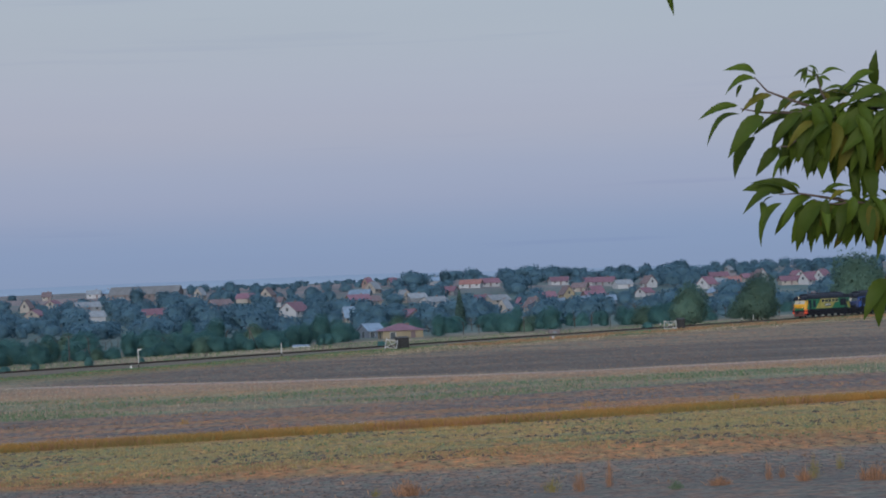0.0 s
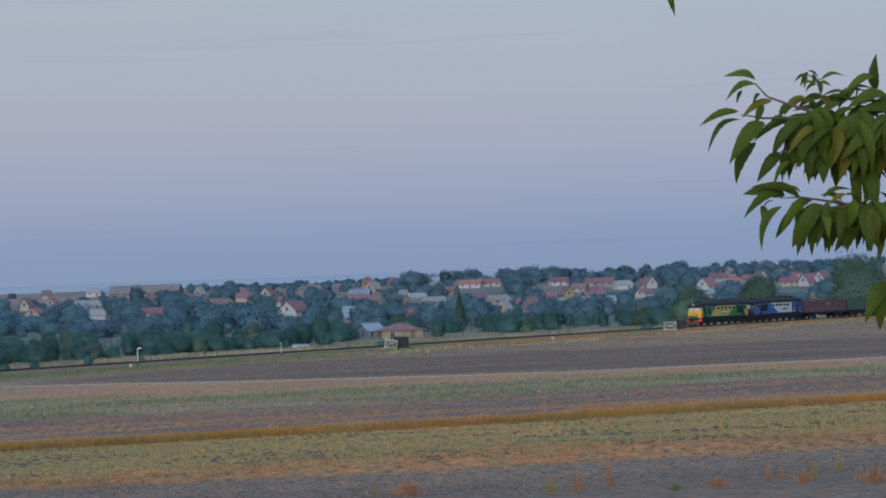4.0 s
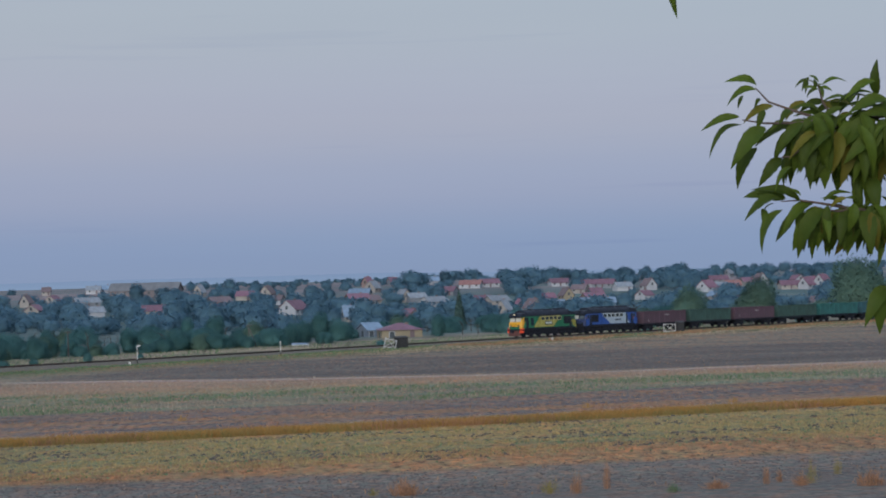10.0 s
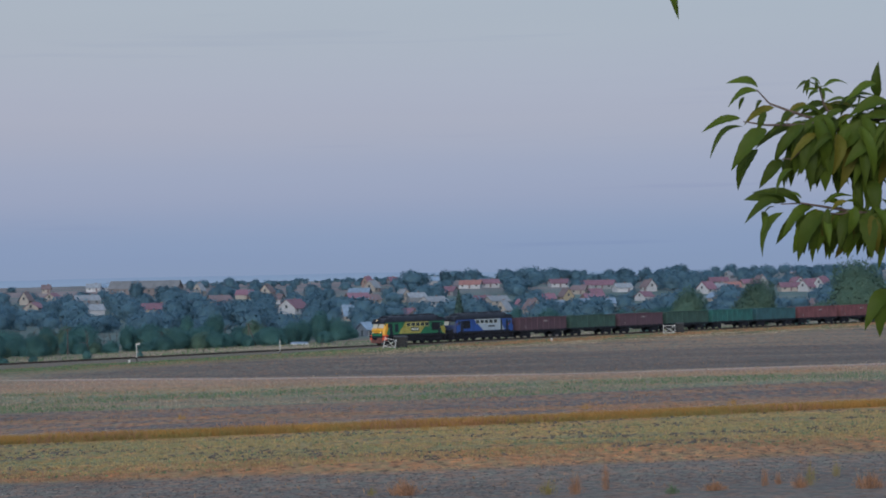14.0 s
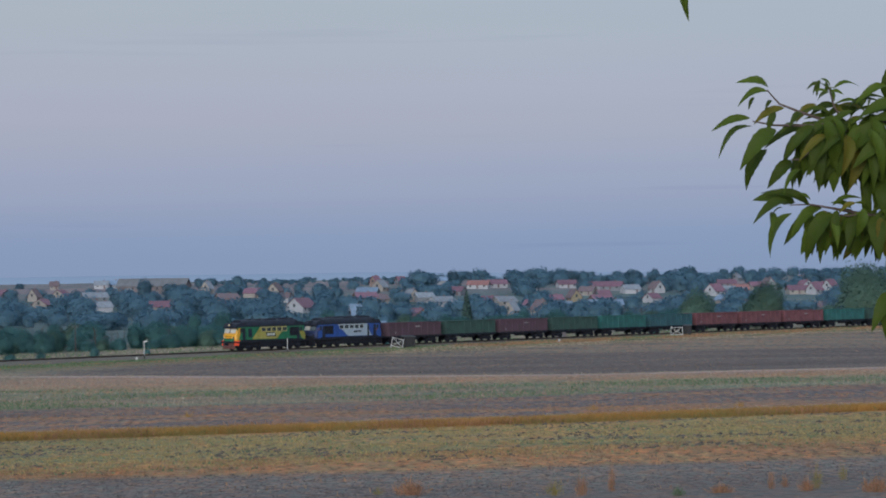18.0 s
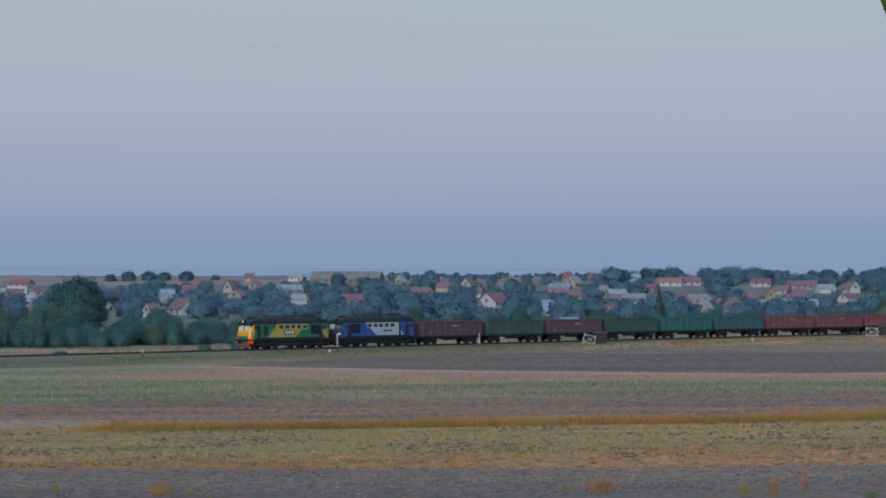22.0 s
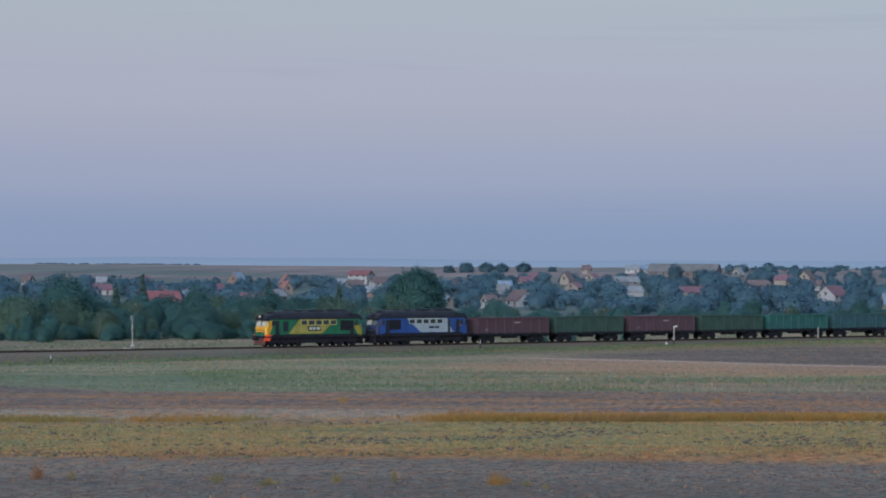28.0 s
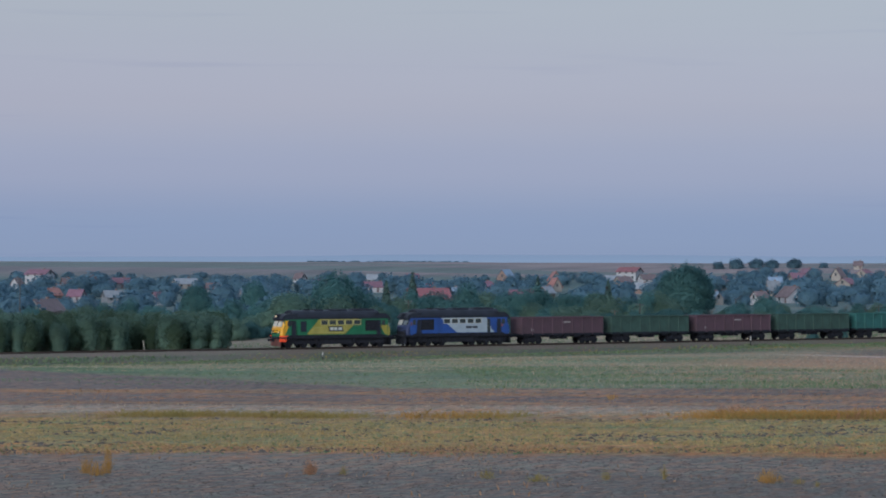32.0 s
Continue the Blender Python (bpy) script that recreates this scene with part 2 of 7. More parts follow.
# red roofs are dulled towards purple, haze put into their colour
for key, c in (("roof_red", (0.142, 0.072, 0.102)), ("roof_brown", (0.115, 0.085, 0.095)), ("roof_grey", (0.17, 0.19, 0.22)), ("roof_orange", (0.20, 0.095, 0.090)), ("roof_blue", (0.14, 0.20, 0.28)), ("roof_bright", (0.165, 0.062, 0.076))):
    M[key] = mat(key + "_covering", c, 0.8, vary=0.25, scale=0.5, fine=5, bump=0.3, per_object=0.15)
M["barn_wall"] = mat("weathered_grey_brown_render", (0.135, 0.118, 0.124), 0.9, vary=0.25, scale=0.3, fine=4, bump=0.2)
M["barn_roof"] = mat("weathered_asbestos_roof", (0.118, 0.122, 0.134), 0.9, vary=0.25, scale=0.3, fine=4, bump=0.2)
M["pane"] = mat("window_pane", (0.05, 0.06, 0.07), 0.1, vary=0.1, bump=0, spec=0.6)

# ---- small builders ----
def mesh_of(bm, name, material, smooth=False):
    me = bpy.data.meshes.new(name)
    bm.to_mesh(me)
    bm.free()
    for m in material if isinstance(material, (list, tuple)) else [material]:
        me.materials.append(m)
    if smooth:
        me.shade_smooth()
    return me


def part(name, bm, material, parent, label="", at=None, smooth=False):
    """One mesh object under a thing or under a part."""
    ob = new(name, mesh_of(bm, name, material, smooth) if isinstance(bm, bmesh.types.BMesh) else bm)
    ob.parent = parent
    if at is not None:
        ob.matrix_basis = at
    return tagged(ob, label)


def empty(name, m, label="", category="", group="", kind=""):
    ob = new(name)
    ob.matrix_basis = m
    return tagged(ob, label, category, group, kind)


def box(bm, x0, x1, y0, y1, z0, z1, bevel=0.0, mi=0):
    v = [bm.verts.new(p) for p in ((x0, y0, z0), (x1, y0, z0), (x1, y1, z0), (x0, y1, z0), (x0, y0, z1), (x1, y0, z1), (x1, y1, z1), (x0, y1, z1))]
    fs = [bm.faces.new([v[i] for i in q]) for q in ((3, 2, 1, 0), (4, 5, 6, 7), (0, 1, 5, 4), (1, 2, 6, 5), (2, 3, 7, 6), (3, 0, 4, 7))]
    for f_ in fs:
        f_.material_index = mi
    if bevel:
        bmesh.ops.bevel(bm, geom=list({e for f_ in fs for e in f_.edges}), offset=bevel, segments=1, affect="EDGES")
    return bm


def boxes(*dims, bevel=0.0):
    bm = bmesh.new()
    for d_ in dims:
        box(bm, *d_, bevel=bevel)
    return bm


def prism(bm, outline, axis, a, b):
    """A closed outline of 2D points pushed along an axis from a to b."""
    def put(p, q):
        return {"x": (q, p[0], p[1]), "y": (p[0], q, p[1]), "z": (p[0], p[1], q)}[axis]
    lo, hi = [bm.verts.new(put(p, a)) for p in outline], [bm.verts.new(put(p, b)) for p in outline]
    n = len(outline)
    faces = [bm.faces.new(lo), bm.faces.new(hi[::-1])] + [bm.faces.new((lo[i], hi[i], hi[(i + 1) % n], lo[(i + 1) % n])) for i in range(n)]
    bmesh.ops.recalc_face_normals(bm, faces=faces)
    return bm


def rod(bm, a, b, ra, rb=None, n=8):
    """A tapered round bar from a to b."""
    a, b = Vector(a), Vector(b)
    rb = ra if rb is None else rb
    q = (b - a).to_track_quat("Z", "Y")
    lo, hi = [], []
    for i in range(n):
        w = Vector((math.cos(2 * math.pi * i / n), math.sin(2 * math.pi * i / n), 0))
        lo.append(bm.verts.new(a + q @ (w * ra)))
        hi.append(bm.verts.new(b + q @ (w * rb)))
    for i in range(n):
        bm.faces.new((lo[i], lo[(i + 1) % n], hi[(i + 1) % n], hi[i]))
    bm.faces.new(lo[::-1])
    bm.faces.new(hi)
    return bm


# ---- the line of the railway ----
STEP, S_MIN, S_MAX = 1.0, -330, 560
arc = np.arange(S_MIN, S_MAX + 1, STEP)
bend = (np.clip(arc, 0, 400) - 200) / 100
turn = 0.8562 - 0.0062 * bend - 0.0587 * bend ** 2 / 2 - 0.0233 * bend ** 3 / 6
line_x, line_y = np.cumsum(-np.cos(turn)) * STEP, np.cumsum(-np.sin(turn)) * STEP
mid = int(200 - S_MIN)
line_x, line_y = line_x - line_x[mid] - 50.72, line_y - line_y[mid] + 364.27


def on_line(s, side=0.0, z=0.0):
    """The pose on the track s metres along it: x the way the train goes, y to its left."""
    x, y, h = (np.interp(s, arc, a) for a in (line_x, line_y, turn))
    m = pose(x, y, z, 0, 0, math.degrees(h) + 180)
    return m @ pose(0, side, 0)


LEAN = radians(48)                      # the line's mean bearing
FROM_LINE = (math.sin(LEAN), -math.cos(LEAN))
GRAIN = radians(20)                     # the strips of field lie across this bearing


def to_line(x, y):
    """Metres from the track, positive on the side of the camera."""
    return (x + 50.72) * FROM_LINE[0] + (y - 364.27) * FROM_LINE[1]


def across(x, y):
    return -x * math.sin(GRAIN) + y * math.cos(GRAIN)


def bump_noise(x, y, size, seed=0.0):
    return noise.noise((x / size + seed, y / size - seed, seed * 1.7))


def smooth01(a):
    a = min(max(a, 0), 1)
    return a * a * (3 - 2 * a)


FIELD_U, FIELD_Z = (-600, -60, 0, 30, 75, 150, 230, 300, 460, 900), (1.0, -0.6, -1.7, -4.2, -7.2, -9.2, -10.75, -11.75, -11.75, -12.2)
FAR_P, FAR_Z = (0, 30, 200, 400, 600, 800, 1000, 1200, 1450, 1750, 4300), (-11.9, -12.3, -14.5, -16.2, -17.9, -16.0, -10.3, -5.9, -3.6, -4.4, -12.4)
BANK_S, BANK_Z = (20, 60, 140, 200, 280, 360), (-11.55, -11.65, -11.75, -11.95, -12.5, -12.6)


def along(x, y):
    """Roughly how far along the line a place lies."""
    return 200 - (x + 50.72) * math.cos(LEAN) - (y - 364.27) * math.sin(LEAN)


def ground_z(x, y):
    w, u, r = to_line(x, y), across(x, y), math.hypot(x, y)
    foot = np.interp(along(x, y), BANK_S, BANK_Z)
    if w > 0 or y < 0:
        z = np.interp(u, FIELD_U, FIELD_Z) + 0.25 * bump_noise(x, y, 45) * smooth01((r - 40) / 60)
        near = smooth01((w - 6) / 34) if y > 0 else 1.0
        z = z * near + foot * (1 - near)
    else:
        bearing = math.atan2(-x, y)
        p = max(r - 281 / max(math.cos(LEAN - bearing), 0.25), 0)
        z = np.interp(p, FAR_P, FAR_Z) + bump_noise(x, y, 230, 3.1) * 1.9 * smooth01(p / 450) * (1 - 0.6 * smooth01((p - 1100) / 250)) + 0.3 * bump_noise(x, y, 60) * smooth01(p / 30)
        z = foot * (1 - smooth01(p / 40)) + z * smooth01(p / 40)
    return EYE + float(z)


def spot(bearing, r, dz=0.0):
    """A place on the ground at a bearing (degrees, positive to the left of straight ahead) and a distance."""
    x, y = -math.sin(radians(bearing)) * r, math.cos(radians(bearing)) * r
    return Vector((x, y, ground_z(x, y) + dz))


# ---- ground materials ----
def ground_material(name, far):
    m = bpy.data.materials.new(name)
    m.use_nodes = True
    t_ = m.node_tree
    nd, ln = t_.nodes, t_.links.new
    b = nd["Principled BSDF"]
    b.inputs["Roughness"].default_value = 0.95
    b.inputs["Specular IOR Level"].default_value = 0.15
    geo = nd.new("ShaderNodeNewGeometry")

    def noise_tex(scale, detail=6, stretch=None, rough=0.55):
        n = nd.new("ShaderNodeTexNoise")
        n.inputs["Scale"].default_value, n.inputs["Detail"].default_value, n.inputs["Roughness"].default_value = scale, detail, rough
        if stretch:
            mp = nd.new("ShaderNodeMapping")
            mp.vector_type = "POINT"
            mp.inputs["Rotation"].default_value = (0, 0, -GRAIN)
            mp.inputs["Scale"].default_value = stretch
            ln(geo.outputs["Position"], mp.inputs["Vector"])
            ln(mp.outputs[0], n.inputs["Vector"])
        else:
            ln(geo.outputs["Position"], n.inputs["Vector"])
        return n.outputs[0]

    def math_node(op, a, b_):
        n = nd.new("ShaderNodeMath")
        n.operation = op
        for i, v in enumerate((a, b_)):
            if isinstance(v, (int, float)):
                n.inputs[i].default_value = v
            else:
                ln(v, n.inputs[i])
        return n.outputs[0]

    def ramp(source, rows, mode="LINEAR"):
        n = nd.new("ShaderNodeValToRGB")
        n.color_ramp.interpolation = mode
        e = n.color_ramp.elements
        e[0].position, e[0].color = rows[0][0], (*rows[0][1], 1)
        e[1].position, e[1].color = rows[-1][0], (*rows[-1][1], 1)
        for at, c in rows[1:-1]:
            k = e.new(at)
            k.color = (*c, 1)
        ln(source, n.inputs[0])
        return n.outputs[0]

    def mix(fac, a, b_, mode="MIX"):
        n = nd.new("ShaderNodeMix")
        n.data_type, n.blend_type = "RGBA", mode
        for key, v in (("Factor", fac), ("A", a), ("B", b_)):
            if isinstance(v, (int, float)):
                n.inputs[key].default_value = v
            elif isinstance(v, tuple):
                n.inputs[key].default_value = (*v, 1)
            else:
                ln(v, n.inputs[key])
        return n.outputs["Result"]

    def dot(vec):
        n = nd.new("ShaderNodeVectorMath")
        n.operation = "DOT_PRODUCT"
        ln(geo.outputs["Position"], n.inputs[0])
        n.inputs[1].default_value = vec
        return n.outputs["Value"]

    def mask(source, lo, hi):
        n = nd.new("ShaderNodeMapRange")
        n.interpolation_type = "SMOOTHSTEP"
        n.inputs["From Min"].default_value, n.inputs["From Max"].default_value = lo, hi
        ln(source, n.inputs["Value"])
        return n.outputs[0]

    fine = noise_tex(1.7, 8, rough=0.7)
    if far:
        patch = nd.new("ShaderNodeTexVoronoi")
        mp = nd.new("ShaderNodeMapping")
        mp.inputs["Rotation"].default_value = (0, 0, radians(-14))
        mp.inputs["Scale"].default_value = (0.003, 0.016, 0.003)
        ln(geo.outputs["Position"], mp.inputs["Vector"])
        ln(mp.outputs[0], patch.inputs["Vector"])
        patch.inputs["Scale"].default_value = 1.0
        fields = ramp(patch.outputs["Color"], [(0.0, (0.126, 0.116, 0.128)), (0.25, (0.156, 0.130, 0.138)), (0.5, (0.092, 0.116, 0.118)), (0.7, (0.166, 0.138, 0.146)), (1.0, (0.110, 0.120, 0.124))], "CONSTANT")
        meadow = ramp(noise_tex(0.03, 6), [(0.32, (0.150, 0.118, 0.098)), (0.48, (0.112, 0.112, 0.076)), (0.56, (0.165, 0.130, 0.104)), (0.70, (0.255, 0.200, 0.130))])
        streak = ramp(noise_tex(0.05, 5, (1.0, 0.1, 1.0)), [(0.35, (0.75, 0.75, 0.75)), (0.65, (1.2, 1.15, 1.1))])
        # village gardens, tinted blue like the trees so the ground looks hazy
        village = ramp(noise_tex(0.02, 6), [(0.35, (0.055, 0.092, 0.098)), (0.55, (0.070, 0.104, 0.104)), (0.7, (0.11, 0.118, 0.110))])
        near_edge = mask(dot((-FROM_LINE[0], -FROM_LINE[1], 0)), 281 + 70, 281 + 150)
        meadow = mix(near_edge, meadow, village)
        away = mask(dot((-math.sin(GRAIN), math.cos(GRAIN), 0)), 1250, 1420)
        col = mix(0.8, mix(away, meadow, fields), streak, "MULTIPLY")
    else:
        wander = math_node("MULTIPLY", math_node("SUBTRACT", noise_tex(0.05, 4), 0.5), 7.0)
        flat_u = dot((-math.sin(GRAIN), math.cos(GRAIN), 0))
        u = math_node("ADD", flat_u, wander)
        v = dot((math.cos(GRAIN), math.sin(GRAIN), 0))
        soil, soil_dark, soil_mauve = (0.148, 0.122, 0.106), (0.092, 0.082, 0.080), (0.118, 0.096, 0.092)
        stub, stub_green, rusty = (0.228, 0.168, 0.080), (0.182, 0.158, 0.076), (0.240, 0.138, 0.068)
        green, lush, straw, bank = (0.132, 0.150, 0.102), (0.076, 0.130, 0.078), (0.195, 0.170, 0.124), (0.084, 0.096, 0.068)
        span = 200.0

        def at(metres):
            return metres / span

        # ploughed soil, stubble, the grassy balk and the weedy strips behind it
        low = ramp(math_node("DIVIDE", u, span), [
            (at(0), rusty), (at(103), rusty), (at(109), stub), (at(116), stub_green), (at(122), stub), (at(128), stub_green), (at(135), stub), (at(138), rusty), (at(144), rusty), (at(146), (0.190, 0.140, 0.100)), (at(153), soil_mauve),
            (at(158), soil_mauve), (at(160), (0.20, 0.125, 0.078)), (at(164), soil_mauve), (at(180), soil_mauve), (at(187), (0.150, 0.110, 0.088)), (at(192), soil_mauve)])
        bleached = math_node("MULTIPLY", math_node("MULTIPLY", mask(u, 143, 145), mask(u, 158, 154)), mask(math_node("ADD", v, math_node("MULTIPLY", wander, 2.0)), 32, 10))
        low = mix(bleached, low, (0.220, 0.186, 0.156))
        sparse = math_node("MULTIPLY", math_node("MULTIPLY", mask(u, 135, 137), mask(u, 147, 144)), mask(math_node("ADD", v, math_node("MULTIPLY", wander, 1.5)), 30, 20))
        low = mix(sparse, low, (0.190, 0.142, 0.092))
        # a band of rust that crosses the soil aslant
        aslant = math_node("ADD", u, math_node("MULTIPLY", v, 0.30))
        low = mix(math_node("MULTIPLY", math_node("MULTIPLY", mask(aslant, 176, 179), mask(aslant, 186, 181)), 0.75), low, (0.225, 0.125, 0.068))
        # broad patches of fresh green and of rusty weeds in the stubble
        broad = noise_tex(0.11, 4, (0.55, 1.3, 1.0))
        in_stubble = math_node("MULTIPLY", mask(u, 104, 110), mask(u, 139, 134))
        low = mix(math_node("MULTIPLY", math_node("MULTIPLY", mask(broad, 0.50, 0.62), in_stubble), 0.65), low, (0.128, 0.142, 0.074))
        low = mix(math_node("MULTIPLY", math_node("MULTIPLY", mask(broad, 0.47, 0.36), math_node("MULTIPLY", mask(u, 99, 103), mask(u, 139, 136))), 0.5), low, (0.285, 0.150, 0.070))
        low = mix(mask(math_node("ADD", u, math_node("MULTIPLY", v, 0.20)), 102.5, 98.5), low, mix(mask(math_node("ADD", u, math_node("MULTIPLY", v, 0.12)), 91, 86), soil, (0.122, 0.103, 0.092)))
        weedy = math_node("MULTIPLY", mask(noise_tex(0.13, 5, (0.6, 1.2, 1.0)), 0.50, 0.64), math_node("MULTIPLY", mask(u, 146, 150), mask(u, 193, 189)))
        low = mix(math_node("MULTIPLY", weedy, 0.55), low, (0.215, 0.130, 0.082))
        # the wide strip of thin green and pale stems; its far edge curves away
        past = math_node("SUBTRACT", 125.0, math_node("MINIMUM", v, 125.0))
        edge_u = math_node("ADD", 259.0, math_node("MULTIPLY", math_node("MULTIPLY", past, past), 0.0095))
        share = math_node("DIVIDE", math_node("SUBTRACT", math_node("ADD", flat_u, math_node("MULTIPLY", wander, 0.8)), 192.0), math_node("SUBTRACT", edge_u, 192.0))
        green = mix(mask(noise_tex(0.09, 4, (0.5, 1.2, 1.0)), 0.42, 0.56), green, (0.165, 0.135, 0.098))
        high = ramp(share, [(0.0, (0, 0, 0)), (0.34, (0, 0, 0)), (0.44, (1, 1, 1)), (1.0, (1, 1, 1))])
        high = mix(high, green, ramp(share, [(0.0, (0.170, 0.160, 0.105)), (0.42, (0.170, 0.160, 0.105)), (0.52, (0.235, 0.158, 0.100)), (0.62, (0.240, 0.158, 0.108)), (0.72, (0.240, 0.158, 0.112)), (0.86, (0.236, 0.158, 0.118)), (0.91, (0.285, 0.226, 0.196)), (0.975, (0.285, 0.226, 0.196)), (1.0, soil_dark)]))
        # the dark plot, then paler tilth up to the track
        plot = ramp(noise_tex(0.085, 6, (0.10, 1.2, 1.0), 0.6), [(0.36, (0.080, 0.068, 0.063)), (0.50, (0.102, 0.084, 0.075)), (0.64, (0.128, 0.104, 0.088))])
        tilth = ramp(noise_tex(0.085, 6, (0.10, 1.5, 1.0), 0.6), [(0.36, (0.105, 0.088, 0.076)), (0.48, (0.140, 0.114, 0.094)), (0.58, (0.180, 0.138, 0.102)), (0.70, (0.225, 0.128, 0.072))])
        plot = mix(mask(math_node("ADD", flat_u, math_node("MULTIPLY", wander, 2.0)), 334, 350), plot, tilth)
        strips = mix(mask(u, 190.5, 193.5), low, high)
        strips = mix(mask(share, 0.985, 1.01), strips, plot)
        # rough green and straw-coloured grass where the strips run out towards the track
        ragged = math_node("ADD", v, math_node("MULTIPLY", wander, 3.0))
        turf = ramp(math_node("DIVIDE", math_node("ADD", flat_u, math_node("MULTIPLY", wander, 2.2)), 400.0), [
            (0.470, lush), (0.505, (0.138, 0.156, 0.110)), (0.545, (0.104, 0.142, 0.096)), (0.590, lush), (0.625, lush), (0.645, straw), (0.680, (0.120, 0.160, 0.100)), (0.700, lush), (0.735, (0.175, 0.160, 0.105)), (0.765, straw), (0.82, (0.20, 0.168, 0.115)), (0.87, (0.175, 0.140, 0.098))])
        turf = mix(math_node("MULTIPLY", mask(noise_tex(0.07, 5, (0.45, 1.1, 1.0)), 0.47, 0.62), 0.7), turf, (0.168, 0.150, 0.108))
        grassy = math_node("MULTIPLY", mask(u, 190.5, 193.5), mask(math_node("SUBTRACT", ragged, math_node("MULTIPLY", math_node("MAXIMUM", math_node("SUBTRACT", flat_u, 250.0), 0.0), 0.55)), 36, 14))
        strips = mix(grassy, strips, turf)
        # the soil runs on beyond the last of the grass
        runs_on = mask(math_node("ADD", math_node("ADD", flat_u, math_node("MULTIPLY", v, 1.45)), math_node("MULTIPLY", wander, 0.8)), 196, 192)
        strips = mix(math_node("MULTIPLY", runs_on, mask(u, 190, 193)), strips, soil_mauve)
        # rough dark bank below the track
        edge = mask(math_node("ADD", dot((FROM_LINE[0], FROM_LINE[1], 0)), math_node("MULTIPLY", wander, 0.8)), -252.0, -266.0)
        verge = ramp(noise_tex(0.12, 6, (0.3, 1.2, 1.0)), [(0.3, (0.175, 0.100, 0.062)), (0.5, (0.118, 0.105, 0.060)), (0.7, (0.20, 0.145, 0.092))])
        verge = mix(mask(ragged, 75, 45), verge, bank)
        strips = mix(edge, strips, verge)
        # orange weeds and fresh green coming through in tufts
        tuft = noise_tex(1.0, 6, (0.9, 0.16, 1.0), 0.65)
        belt_of = ramp(math_node("DIVIDE", u, 460.0), [(0.0, (0, 0, 0)), (0.205, (0.05, 0.05, 0.05)), (0.218, (0.75, 0.75, 0.75)), (0.240, (0.5, 0.5, 0.5)), (0.29, (0.45, 0.45, 0.45)), (0.315, (0.7, 0.7, 0.7)), (0.34, (0.5, 0.5, 0.5)), (0.40, (0.4, 0.4, 0.4)), (0.43, (0.25, 0.25, 0.25)), (0.49, (0.6, 0.6, 0.6)), (0.53, (0.45, 0.45, 0.45)), (0.58, (0.1, 0.1, 0.1)), (0.75, (0.15, 0.15, 0.15)), (0.8, (0.3, 0.3, 0.3))])
        strips = mix(math_node("MULTIPLY", math_node("MULTIPLY", mask(tuft, 0.50, 0.64), belt_of), math_node("SUBTRACT", 1.0, math_node("MULTIPLY", grassy, 0.7))), strips, (0.31, 0.135, 0.055))
        leafy = math_node("MULTIPLY", math_node("MULTIPLY", mask(u, 102, 106), mask(u, 139, 135)), mask(noise_tex(1.3, 6, (0.9, 0.2, 1.0), 0.65), 0.50, 0.62))
        strips = mix(math_node("MULTIPLY", leafy, 0.5), strips, (0.140, 0.160, 0.072))
        patches = ramp(noise_tex(0.10, 5, (0.5, 0.8, 1.0)), [(0.32, (0.72, 0.75, 0.80)), (0.5, (0.90, 0.92, 0.97)), (0.68, (1.05, 1.03, 1.02))])
        col = mix(0.9, strips, patches, "MULTIPLY")
        # dark and pale flecks for tufts and clods, long on the ground as these hide what lies behind them
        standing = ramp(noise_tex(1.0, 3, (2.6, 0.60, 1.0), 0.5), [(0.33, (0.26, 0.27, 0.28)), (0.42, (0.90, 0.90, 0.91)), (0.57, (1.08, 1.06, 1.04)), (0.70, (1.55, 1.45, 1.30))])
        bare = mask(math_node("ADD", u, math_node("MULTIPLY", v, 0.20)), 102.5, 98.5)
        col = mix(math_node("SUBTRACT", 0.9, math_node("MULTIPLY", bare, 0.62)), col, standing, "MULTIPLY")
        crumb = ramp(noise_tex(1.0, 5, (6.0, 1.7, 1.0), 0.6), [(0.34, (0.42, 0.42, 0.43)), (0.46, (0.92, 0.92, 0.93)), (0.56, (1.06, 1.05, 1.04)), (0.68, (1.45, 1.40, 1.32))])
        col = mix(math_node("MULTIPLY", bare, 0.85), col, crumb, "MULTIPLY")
        tint = ramp(noise_tex(1.0, 6, (2.0, 0.5, 1.0), 0.62), [(0.40, (0.86, 1.03, 0.96)), (0.49, (1.0, 1.0, 1.0)), (0.58, (1.32, 0.98, 0.78))])
        col = mix(0.8, col, tint, "MULTIPLY")
    grit = ramp(fine, [(0.38, (0.50, 0.50, 0.51)), (0.47, (0.88, 0.88, 0.89)), (0.53, (1.08, 1.07, 1.05)), (0.63, (1.5, 1.45, 1.36))])
    grit_share = 0.5 if far else math_node("SUBTRACT", 0.75, math_node("MULTIPLY", mask(u, 185, 240), 0.4))
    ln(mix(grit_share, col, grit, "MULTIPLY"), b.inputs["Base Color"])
    bp = nd.new("ShaderNodeBump")
    bp.inputs["Strength"].default_value, bp.inputs["Distance"].default_value = 0.7, 0.12
    ln(fine, bp.inputs["Height"])
    ln(bp.outputs[0], b.inputs["Normal"])
    return m


M["field"] = ground_material("strip_fields", False)
M["far_land"] = ground_material("meadow_and_far_fields", True)


